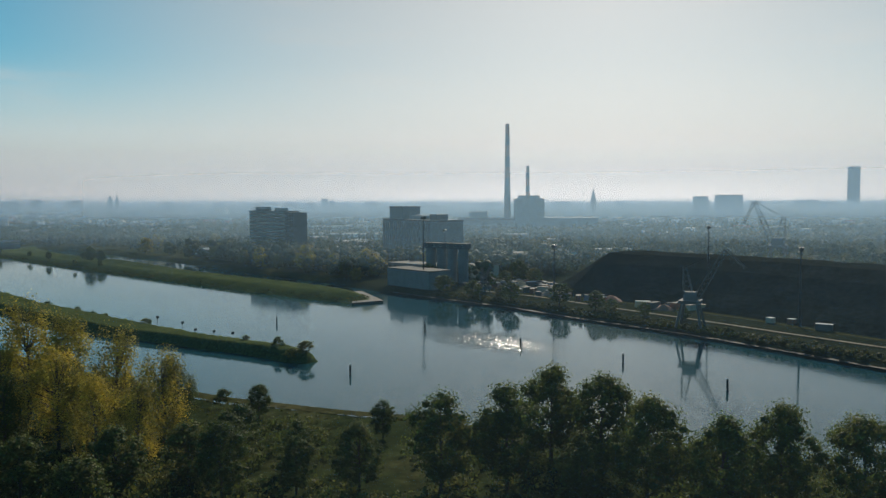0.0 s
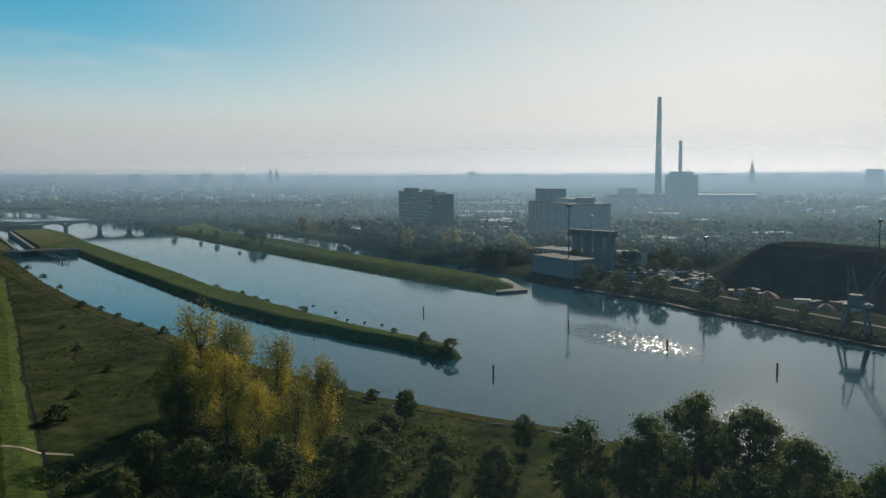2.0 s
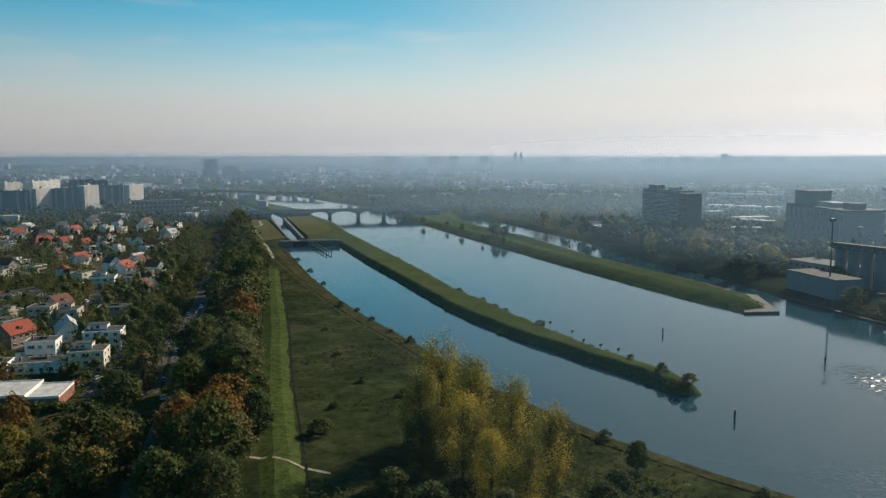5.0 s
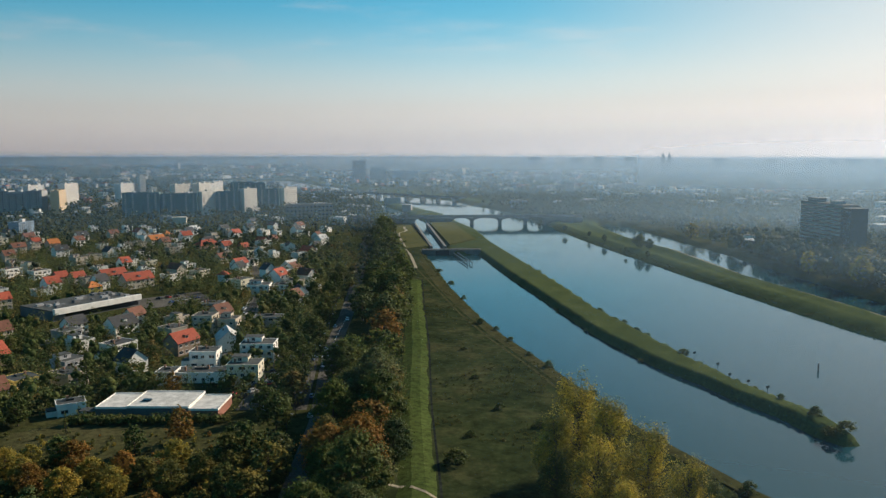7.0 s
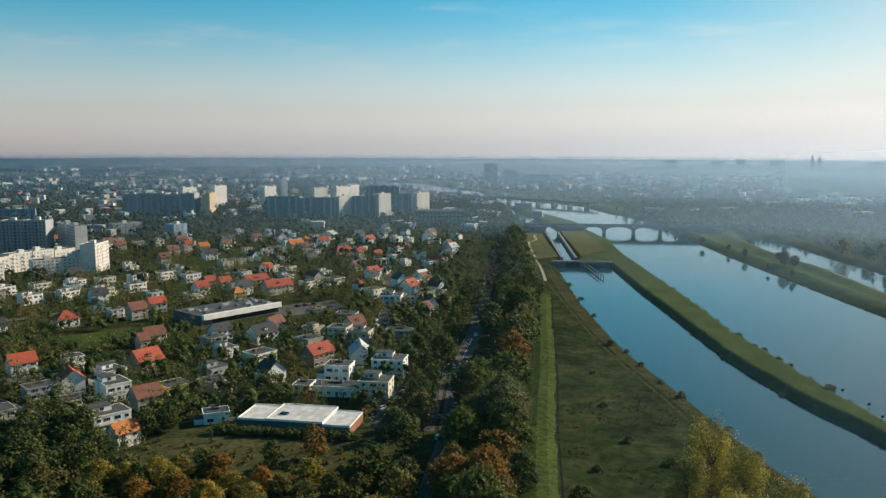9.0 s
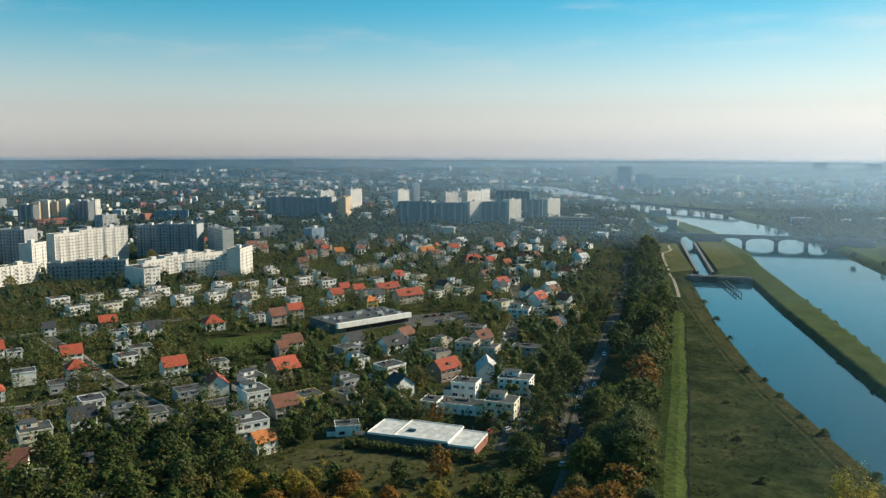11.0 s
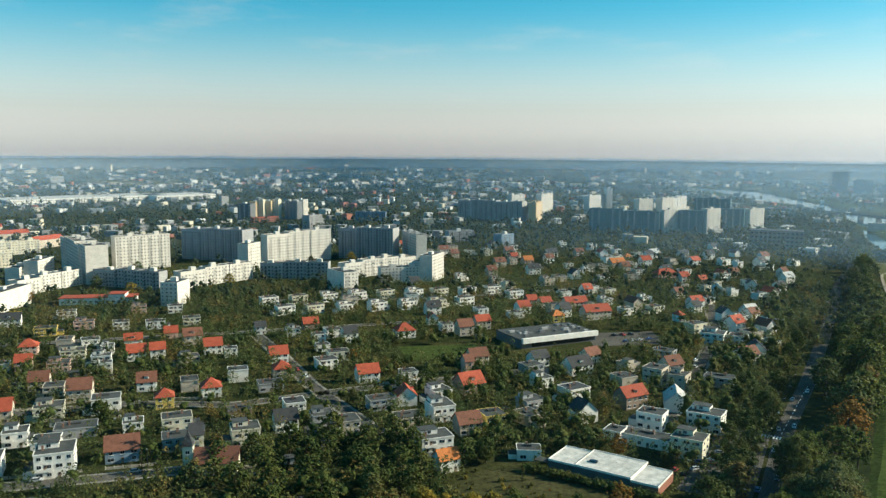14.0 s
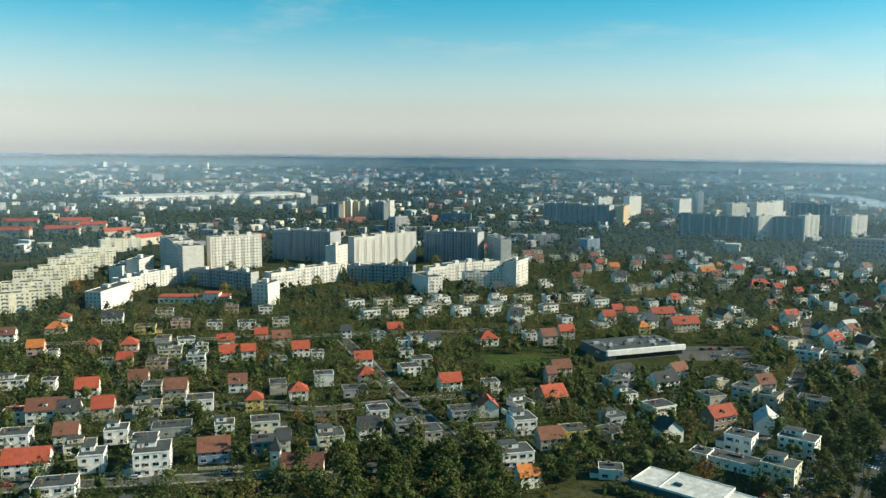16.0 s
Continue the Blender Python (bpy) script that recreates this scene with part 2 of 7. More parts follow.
M_BANKLEAF = leaf("leaves_bank", [(0.3, (0.062, 0.10, 0.026)), (0.5, (0.10, 0.135, 0.036)), (0.7, (0.15, 0.16, 0.045))], 0.12, through=0.5)
M_REED = leaf("reeds", [(0.3, (0.04, 0.06, 0.017)), (0.6, (0.085, 0.09, 0.03))], 0.05)

water_m = Mat("river_water")
wgeo = water_m.n.new("ShaderNodeNewGeometry")
far = water_m.n.new("ShaderNodeVectorMath")
far.operation = "DISTANCE"
far.inputs[1].default_value = (198 * 2.0, 226, 0)          # a long patch ruffled by the wind
slim = water_m.n.new("ShaderNodeVectorMath")
slim.operation = "MULTIPLY"
slim.inputs[1].default_value = (2.0, 1, 1)
water_m.l.new(wgeo.outputs["Position"], slim.inputs[0])
water_m.l.new(slim.outputs[0], far.inputs[0])
ruffle = water_m.n.new("ShaderNodeMapRange")
ruffle.interpolation_type = "SMOOTHSTEP"
for k, v in (("From Min", 3), ("From Max", 46), ("To Min", 0.8), ("To Max", 0.0)):
    ruffle.inputs[k].default_value = v
water_m.l.new(far.outputs["Value"], ruffle.inputs["Value"])
wave = water_m.node("ShaderNodeBump", Distance=1.25)
water_m.l.new(water_m.noise(0.55, 1, 0.5, "Position"), wave.inputs["Height"])
gust = water_m.n.new("ShaderNodeMapRange")
gust.inputs["From Min"].default_value, gust.inputs["From Max"].default_value = 0.3, 0.62
water_m.l.new(water_m.noise(0.5, 2, 0.6, "Position"), gust.inputs["Value"])
force = water_m.n.new("ShaderNodeMath")
force.operation = "MULTIPLY_ADD"
force.inputs[2].default_value = 0.006
near = water_m.n.new("ShaderNodeVectorMath")
near.operation = "DISTANCE"
near.inputs[1].default_value = (146, 148, 0)          # a few light gusts nearer the bank
water_m.l.new(wgeo.outputs["Position"], near.inputs[0])
light = water_m.n.new("ShaderNodeMapRange")
light.interpolation_type = "SMOOTHSTEP"
for k, v in (("From Min", 2), ("From Max", 40), ("To Min", 0.18), ("To Max", 0.0)):
    light.inputs[k].default_value = v
water_m.l.new(near.outputs["Value"], light.inputs["Value"])
joint = water_m.n.new("ShaderNodeMath")
joint.operation = "ADD"
water_m.l.new(ruffle.outputs[0], joint.inputs[0])
water_m.l.new(light.outputs[0], joint.inputs[1])
water_m.l.new(joint.outputs[0], force.inputs[0])
water_m.l.new(gust.outputs[0], force.inputs[1])
water_m.l.new(force.outputs[0], wave.inputs["Strength"])
water_m.l.new(wave.outputs[0], water_m.b.inputs["Normal"])
gloss = water_m.n.new("ShaderNodeMath")
gloss.operation = "MULTIPLY_ADD"
gloss.inputs[1].default_value, gloss.inputs[2].default_value = 0.2, 0.075
water_m.l.new(force.outputs[0], gloss.inputs[0])
water_m.l.new(gloss.outputs[0], water_m.b.inputs["Roughness"])
water_m.b.inputs["IOR"].default_value = 1.333
M_WATER = water_m.done((0.012, 0.057, 0.075), 0.045, spec=0.5)

glass_m = Mat("window_glass")
M_GLASS = glass_m.done((0.02, 0.026, 0.032), 0.08, spec=0.6)
M_CURTAINED = plaster("curtained_window", (0.2, 0.21, 0.215), 0.45)
# the teal tone holds the shade of panel fronts turned from the sun
WALL = {k: plaster("plaster_" + k, c) for k, c in dict(
    white=(0.84, 0.80, 0.73), cream=(0.70, 0.64, 0.49), grey=(0.36, 0.355, 0.35), yellow=(0.68, 0.50, 0.14), beige=(0.52, 0.45, 0.36),
    pink=(0.62, 0.40, 0.32), brown=(0.27, 0.20, 0.15), brick=(0.30, 0.13, 0.09), blue=(0.22, 0.30, 0.38), orange=(0.66, 0.32, 0.08),
    dark=(0.12, 0.12, 0.12), slate=(0.14, 0.145, 0.15), weathered=(0.215, 0.225, 0.23), panel=(0.64, 0.60, 0.54), ochre=(0.58, 0.42, 0.25), shade_teal=(0.15, 0.235, 0.245)).items()}
ROOF = {k: tiles("roof_" + k, c) for k, c in dict(
    red=(0.40, 0.085, 0.045), orange=(0.56, 0.19, 0.055), brown=(0.20, 0.085, 0.055), slate=(0.055, 0.057, 0.06), pale=(0.55, 0.54, 0.52)).items()}
ROOF["felt"] = felt("roof_felt", (0.06, 0.064, 0.062))
ROOF["white"] = felt("roof_membrane", (0.46, 0.45, 0.42))
M_FRAME = plaster("window_paint", (0.75, 0.75, 0.74), 0.85)
M_BRICK = plaster("chimney_brick", (0.3, 0.17, 0.12), 0.55)


# ---- mesh helpers ----
class Geo:
    """Collects faces for one mesh."""

    def __init__(self):
        self.v, self.f, self.mi = [], [], []

    def face(self, pts, mi=0):
        k = len(self.v)
        self.v += [tuple(p) for p in pts]
        self.f.append(tuple(range(k, k + len(pts))))
        self.mi.append(mi)

    def box(self, x0, y0, z0, x1, y1, z1, mi=0, bevel=0.0):
        k, b = len(self.v), bevel
        self.v += [(x0, y0, z0), (x1, y0, z0), (x1, y1, z0), (x0, y1, z0), (x0 + b, y0 + b, z1), (x1 - b, y0 + b, z1), (x1 - b, y1 - b, z1), (x0 + b, y1 - b, z1)]
        for q in ((3, 2, 1, 0), (4, 5, 6, 7), (0, 1, 5, 4), (1, 2, 6, 5), (2, 3, 7, 6), (3, 0, 4, 7)):
            self.f.append(tuple(k + i for i in q))
            self.mi.append(mi)
        return self

    def prism(self, poly, z0, z1, mi=0):
        k, n = len(self.v), len(poly)
        self.v += [(x, y, z0) for x, y in poly] + [(x, y, z1) for x, y in poly]
        self.f += [tuple(range(k + n - 1, k - 1, -1)), tuple(range(k + n, k + 2 * n))]
        self.f += [(k + i, k + (i + 1) % n, k + n + (i + 1) % n, k + n + i) for i in range(n)]
        self.mi += [mi] * (n + 2)
        return self

    def tube(self, a, b, r0, r1, n=8, mi=0):
        a, b = Vector(a), Vector(b)
        ax = (b - a).normalized()
        s = ax.orthogonal().normalized()
        t = ax.cross(s)
        k = len(self.v)
        for c, r in ((a, r0), (b, r1)):
            self.v += [tuple(c + (s * math.cos(2 * math.pi * i / n) + t * math.sin(2 * math.pi * i / n)) * r) for i in range(n)]
        self.f += [(k + i, k + (i + 1) % n, k + n + (i + 1) % n, k + n + i) for i in range(n)]
        self.f += [tuple(range(k + n - 1, k - 1, -1)), tuple(range(k + n, k + 2 * n))]
        self.mi += [mi] * (n + 2)
        return self

    def mesh(self, name, *mats):
        me = bpy.data.meshes.new(name)
        me.from_pydata(self.v, [], self.f)
        for m in mats:
            me.materials.append(m)
        if len(mats) > 1:
            me.polygons.foreach_set("material_index", self.mi)
        me.update()
        return me


def part(name, geo, material, parent, label="", at=None):
    """One mesh object under a thing or a part; geo may be a Geo or a shared mesh."""
    me = geo if isinstance(geo, bpy.types.Mesh) else geo.mesh(name, *(material if isinstance(material, tuple) else (material,)))
    ob = new(name, me)
    ob.parent = parent
    if at is not None:
        ob.matrix_basis = at
    return tagged(ob, label)


def thing(name, x, y, z, rot, label, category, group="", kind=""):
    ob = new(name)
    ob.matrix_basis = pose(x, y, z, 0, 0, rot)
    return tagged(ob, label, category, group, kind)


def setting(name, geo, *mats, label="", category=""):
    me = geo if isinstance(geo, bpy.types.Mesh) else geo.mesh(name, *mats)
    return tagged(new(name, me), label, category, "", "structure")


# ---- terrain ----
NEAR = [(-14, 690), (-10, 662), (6, 523), (25, 402), (47, 318), (70, 228), (84, 192), (103, 163), (119, 138), (140, 105), (152, 80), (166, 30), (180, -60), (200, -300)]
QUAY = [(300, -300), (275, -60), (262, 30), (256, 105), (263, 169), (264, 193), (263, 247), (265, 286), (260, 340), (258, 380)]
RIVER = NEAR + QUAY + [(261, 449), (258, 525), (252, 600), (248, 700), (238, 800), (230, 880), (225, 950), (212, 985), (196, 982), (191, 940), (193, 840), (201, 765), (214, 705), (217, 640), (220, 557), (229, 501), (240, 432), (243, 391), (236, 364),
                       (230, 354), (216, 352), (206, 391), (196, 447), (178, 564), (165, 659), (147, 786), (135, 900), (128, 1000), (105, 1160), (82, 1268), (47, 1357), (14, 1504), (-35, 1585), (-99, 1660),
                       (-160, 1800), (-208, 1937), (-304, 2150), (-405, 2392), (-507, 2600), (-700, 2720), (-1000, 2700), (-1000, 2560), (-720, 2580),
                       (-560, 2440), (-478, 2254), (-378, 2063), (-311, 2003), (-239, 1850), (-190, 1720), (-150, 1595), (-118, 1480), (-98, 1290), (-72, 1149), (-40, 1040), (-34, 985), (-30, 930), (-10, 746), (-12, 700)]
SPIT = [(32, 700), (47, 578), (58.5, 500), (67, 437), (74, 388), (81, 358), (88, 331), (94.5, 312), (101, 297), (105.5, 279), (111.5, 267), (116, 254), (119, 240), (124, 231), (129, 233), (130.5, 242), (128, 256), (124, 268), (115, 297), (106, 338), (95.5, 402), (88, 440), (82, 506), (72, 590), (60, 690), (48, 790), (40, 900),
        (22, 1000), (5, 1129), (-26, 1229), (-73, 1370), (-118, 1460), (-93, 1339), (-66, 1243), (-36, 1113), (-20, 1020), (-18, 985), (-9, 900), (4, 746), (2, 715), (12, 690)]


PIER = [(216, 352), (206, 391), (196, 447), (178, 564), (165, 659), (147, 786), (135, 900), (128, 1000), (186, 1010), (191, 940), (193, 840), (201, 765), (214, 705), (217, 640), (220, 557), (229, 501), (240, 432), (243, 391), (236, 364), (230, 354)]


def signed(px, py, poly):
    """Distance to a polygon's edge, positive inside it."""
    best = np.full(px.shape, 1e9)
    inside = np.zeros(px.shape, bool)
    for (ax, ay), (bx, by) in zip(poly, poly[1:] + poly[:1]):
        dx, dy = bx - ax, by - ay
        u = np.clip(((px - ax) * dx + (py - ay) * dy) / (dx * dx + dy * dy), 0, 1)
        best = np.minimum(best, np.hypot(px - ax - u * dx, py - ay - u * dy))
        if dy != 0:
            inside ^= ((ay > py) != (by > py)) & (px < dx * (py - ay) / dy + ax)
    return np.where(inside, best, -best)


def far_rise(px, py):
    """The far country climbs gently to a wooded skyline, higher in the west than beyond the city."""
    crest = np.interp(np.degrees(np.arctan2(px, py)), [-180, -60, -25, 0, 20, 50, 180], [60, 78, 72, 60, 46, 40, 60])
    return crest * np.clip((np.hypot(px, py) - 2950) / 1750, 0, 1) ** 2


def land_height(px, py):
    """Height of the land over the water's level."""
    shore = np.maximum(-signed(px, py, RIVER), signed(px, py, SPIT))
    shore = shore + 0.8 * np.sin(px * 0.35 + py * 0.21) * np.sin(py * 0.17)
    h = np.where(shore < 0, np.maximum(shore * 0.4, -2.0), np.minimum(shore * 0.4, 2.5))
    far_dyke = np.clip(1 - np.abs(shore - 14) / 9, 0, 1) * 2.2 * ((px > 120) & (px < 250) & (py > 350))
    spit = np.clip(signed(px, py, SPIT) + 0.5 * np.sin(py * 0.4 + px), 0, 30)
    return h + far_rise(px, py) + far_dyke + np.clip(np.minimum(spit * 1.25, 3.4) - h, 0, 4) * (spit > 0)


def ticks(stops):
    out = []
    for a, b, step in stops:
        out += list(np.arange(a, b, step))
    return np.array(out + [stops[-1][1]])


def build_ground():
    xs = ticks([(-4800, -1200, 300), (-1200, -660, 60), (-660, -160, 25), (-160, 20, 4), (20, 140, 1.5), (140, 290, 4), (290, 500, 15), (500, 1200, 70), (1200, 4800, 300)])
    ys = ticks([(-3000, -600, 300), (-600, 40, 20), (40, 220, 4), (220, 600, 2.5), (600, 720, 4), (720, 1200, 8), (1200, 1800, 16), (1800, 2800, 40), (2800, 4800, 250)])
    gx, gy = np.meshgrid(xs, ys)
    gz = land_height(gx, gy)
    me = bpy.data.meshes.new("ground")
    nx, ny = len(xs), len(ys)
    idx = np.arange(nx * ny).reshape(ny, nx)
    quads = np.stack([idx[:-1, :-1], idx[:-1, 1:], idx[1:, 1:], idx[1:, :-1]], -1).reshape(-1, 4)
    me.from_pydata(np.stack([gx, gy, gz], -1).reshape(-1, 3).tolist(), [], quads.tolist())
    me.materials.append(M_GROUND)
    me.materials.append(M_BANK)
    me.materials.append(M_MEADOW)
    me.materials.append(M_COALDUST)
    me.materials.append(M_FARLAND)
    cx, cy = (gx[:-1, :-1] + gx[1:, 1:]) / 2, (gy[:-1, :-1] + gy[1:, 1:]) / 2
    me.polygons.foreach_set("material_index", np.select([(signed(cx, cy, SPIT) > -4) | (signed(cx, cy, PIER) > -4), (cx > -30) & (cx < 230) & (cy < 700), (cx > 240) & (cx < 420) & (cy < 460), np.hypot(cx, cy) > 2400], [1, 2, 3, 4], 0).ravel())
    me.polygons.foreach_set("use_smooth", [True] * len(me.polygons))
    setting("ground", me, label="rough grassy ground with dark earth and dry patches", category="ground")


build_ground()
g = Geo()
g.face([(-1300, -400, 0), (420, -400, 0), (420, 2900, 0), (-1300, 2900, 0)])
setting("water", g, M_WATER, label="calm dark blue river water mirroring the sky", category="river")


def strip(name, pts, width, z, mat, label, category, drape=False):
    """A flat strip along a line on the ground."""
    geo, rows = Geo(), []
    for i, (px, py) in enumerate(pts):
        a, b = pts[max(0, i - 1)], pts[min(len(pts) - 1, i + 1)]
        d = Vector((b[0] - a[0], b[1] - a[1])).normalized()
        w = width[i] if isinstance(width, list) else width
        rows.append(((px + d.y * w / 2, py - d.x * w / 2), (px - d.y * w / 2, py + d.x * w / 2)))
    for (r0, l0), (r1, l1) in zip(rows, rows[1:]):
        if drape:
            hs = land_height(np.array([r0[0], r1[0], l1[0], l0[0]]), np.array([r0[1], r1[1], l1[1], l0[1]])) + z
            geo.face([(*p, h) for p, h in zip((r0, r1, l1, l0), hs)])
        else:
            geo.face([(*r0, z), (*r1, z), (*l1, z), (*l0, z)])
    return setting(name, geo, mat, label=label, category=category)


import itertools

# ---- vegetation ----
PHI = (1 + math.sqrt(5)) / 2
ICO = np.array([(-1, PHI, 0), (1, PHI, 0), (-1, -PHI, 0), (1, -PHI, 0), (0, -1, PHI), (0, 1, PHI), (0, -1, -PHI), (0, 1, -PHI), (PHI, 0, -1), (PHI, 0, 1), (-PHI, 0, -1), (-PHI, 0, 1)]) / math.hypot(1, PHI)
ICO_F = np.array([i for f in itertools.combinations(range(12), 3) if all(np.linalg.norm(ICO[p] - ICO[q]) < 1.1 for p, q in itertools.combinations(f, 2))
                  for i in (f if np.dot(np.cross(ICO[f[1]] - ICO[f[0]], ICO[f[2]] - ICO[f[0]]), ICO[f[0]]) > 0 else f[::-1])]).reshape(20, 3)


def quads_mesh(name, centres, size, material, out=None, lumps=None):
    """Leaf clusters: one tilted quad at each centre, over uneven lumps (x, y, z, width, height) of inner foliage."""
    n = len(centres)
    nrm = RNG.normal(size=(n, 3))
    if out is not None:          # leaves lie roughly along the crown's surface
        nrm = nrm * 0.42 + out / (np.linalg.norm(out, axis=1)[:, None] + 1e-6)
    a = np.cross(nrm, RNG.normal(size=(n, 3)))
    a /= np.linalg.norm(a, axis=1)[:, None]
    b = np.cross(nrm, a)
    b /= np.linalg.norm(b, axis=1)[:, None]
    s = (np.asarray(size) * RNG.uniform(0.6, 1.35, n))[:, None]
    a, b = a * s * 0.5, b * s * 0.36
    v = np.stack([centres - a, centres - b * 1.1 + a * 0.1, centres + a, centres + b - a * 0.15], 1).reshape(-1, 3)
    m = 0 if lumps is None else len(lumps)
    loops, starts = np.arange(4 * n), np.arange(0, 4 * n, 4)
    if m:
        turn = np.linalg.qr(RNG.normal(size=(m, 3, 3)))[0]
        turn *= np.sign(np.linalg.det(turn))[:, None, None]
        ball = np.einsum("kj,mji->mki", ICO, turn) * RNG.uniform(0.72, 1.2, (m, 12, 1))
        ball = ball * lumps[:, None, [3, 3, 4]] + lumps[:, None, :3]
        v = np.concatenate([v, ball.reshape(-1, 3)])
        loops = np.concatenate([loops, (4 * n + 12 * np.arange(m)[:, None, None] + ICO_F).ravel()])
        starts = np.concatenate([starts, 4 * n + np.arange(0, 60 * m, 3)])
    me = bpy.data.meshes.new(name)
    me.vertices.add(len(v))
    me.vertices.foreach_set("co", v.ravel())
    me.loops.add(len(loops))
    me.loops.foreach_set("vertex_index", loops)
    me.polygons.add(len(starts))
    me.polygons.foreach_set("loop_start", starts)
    me.polygons.foreach_set("use_smooth", np.arange(len(starts)) >= n)
    me.materials.append(material)
    me.update(calc_edges=True)
    return me


def crown_points(h, r, base, clumps, per, shape):
    """Centres of leaf clusters in lumps round the ends of limbs; h, r, base in metres."""
    out, ends, nrm, lumps = [], [], [], []
    for _ in range(clumps):
        u = RNG.uniform(0.04, 1) if shape != "cone" else RNG.uniform(0, 1) ** 1.4
        wide = {"round": math.sqrt(max(0.02, 1 - (2 * u - 0.95) ** 2)), "tall": 0.5 + 0.5 * math.sin(math.pi * min(1, u * 1.1)), "cone": 1.02 - u, "bush": math.sqrt(max(0.05, 1 - u * u))}[shape]
        ang, rad = RNG.uniform(0, 2 * math.pi), r * wide * math.sqrt(RNG.uniform(0.15, 1)) * RNG.uniform(0.8, 1.12)
        c = np.array([rad * math.cos(ang), rad * math.sin(ang), base + u * (h - base) * RNG.uniform(0.93, 1.02)])
        ends.append(c)
        spread = r * {"cone": 0.14, "tall": 0.2}.get(shape, 0.24)
        flat = {"tall": 1.9, "cone": 0.6}.get(shape, 0.75)
        off = RNG.normal(size=(per, 3))
        off *= (0.6 + 0.75 * RNG.uniform(0, 1, (per, 1)) ** 1.5) / np.linalg.norm(off, axis=1)[:, None] * 1.3
        out.append(c + off * spread * np.array([1, 1, flat]))
        nrm.append(off + 0.6 * (c - np.array([0, 0, base + 0.4 * (h - base)])) / r)
        core = spread * 0.6
        lumps.append((*c, core, core * flat))
    return np.concatenate(out), ends, np.concatenate(nrm), np.array(lumps)


TREES = {}
TREE_TEXT = {"round": "deciduous tree with a broad leafy crown", "tall": "tall poplar with an upright crown", "cone": "dark evergreen spruce", "bush": "low bush"}


def plant(kind, x, y, h, leaves, label, ground=2.5, detail=1.0, spread=1.0):
    """A tree of the given kind and height; trees of one kind share a few meshes."""
    key = (kind, int(RNG.integers(3)), detail)
    k = h / {"round": 14.0, "tall": 18.0, "cone": 12.0, "bush": 4.0}[kind]
    m = pose(x, y, ground - 0.15, 0, 0, RNG.uniform(0, 360)) @ Matrix.Diagonal((k * spread, k * spread, k, 1))
    if key not in TREES:
        hh, r, base, clumps, per, size = {"round": (14.0, 5.2, 2.2, 95, 24, 0.72), "tall": (18.0, 4.4, 2.0, 90, 26, 0.62), "cone": (12.0, 2.6, 0.6, 80, 12, 0.55), "bush": (4.0, 2.8, 0.1, 34, 40, 0.42)}[kind]
        clumps = clumps if detail >= 1 else int(clumps * 0.75)
        per = max(5, int(per * detail * (1.0 if detail > 1 else 0.6)))
        pts, ends, nrm, lumps = crown_points(hh, r, base, clumps, per, kind)
        ob = thing("tree" if kind != "bush" else "bush", 0, 0, 0, 0, label, "tree" if kind != "bush" else "bush")
        g = Geo()
        if kind != "bush":
            g.tube((0, 0, 0), (0.15, 0.1, hh * 0.4), 0.34, 0.2, 8).tube((0.15, 0.1, hh * 0.4), (0, 0, hh * 0.9), 0.2, 0.04, 6)
        for e in ends[::2 if kind == "tall" else 5]:
            z0 = min(e[2] * 0.75, hh * 0.6)
            g.tube((0, 0, z0), e, 0.1, 0.02, 5)
        part("trunk" if kind != "bush" else "stems", g, M_BARK, ob)
        part("crown", quads_mesh("crown", pts, size / math.sqrt(detail), leaves, nrm, None if kind == "tall" else lumps), leaves, ob)
        TREES[key] = ob
        ob.matrix_basis = m
    else:
        src = TREES[key]
        keep, src.scale = src.scale.copy(), (1, 1, 1)
        ob = copy_thing(src, m)
        src.scale = keep
    for c in ob.children:
        if c.name.startswith("crown"):
            c.material_slots[0].link = "OBJECT"
            c.material_slots[0].material = leaves
    return tagged(ob, label)


def woods(name, xs, ys, hs, rs, per, size, leaves, label, base=2.5, category="trees", balls=3):
    """Many small trees as one mass of leaf clusters with uneven tops."""
    n = len(xs)
    base = base * np.ones(n)
    u = RNG.uniform(0.02, 1, (n, per))
    ang = RNG.uniform(0, 2 * math.pi, (n, per))
    lump = RNG.uniform(0.6, 1.15, (n, per))
    rad = rs[:, None] * np.sqrt(np.clip(1 - (2 * u - 0.9) ** 2, 0.03, 1)) * np.sqrt(RNG.uniform(0.2, 1, (n, per))) * lump
    c = np.stack([xs[:, None] + rad * np.cos(ang), ys[:, None] + rad * np.sin(ang), base[:, None] + (0.08 + 0.92 * u) * hs[:, None]], -1).reshape(-1, 3)
    sz = np.repeat(np.asarray(size) * np.ones(n), per)
    mid = np.stack([xs, ys, base + 0.45 * hs], -1)[:, None, :]
    lumps = None
    if balls:
        ang, far, up = RNG.uniform(0, 6.28, (n, balls)), RNG.uniform(0.1, 0.5, (n, balls)) * rs[:, None], RNG.uniform(0.28, 0.72, (n, balls)) * hs[:, None]
        wide = rs[:, None] * RNG.uniform(0.3, 0.46, (n, balls))
        lumps = np.stack([xs[:, None] + far * np.cos(ang), ys[:, None] + far * np.sin(ang), base[:, None] + up, wide, np.minimum(wide * 0.95, up + 0.3)], -1).reshape(-1, 5)
    me = quads_mesh(name, c, sz, leaves, (c.reshape(n, per, 3) - mid).reshape(-1, 3), lumps)
    return tagged(new(name, me), label, category, "", "stuff")


OCC = []            # taken circles: x, y, radius


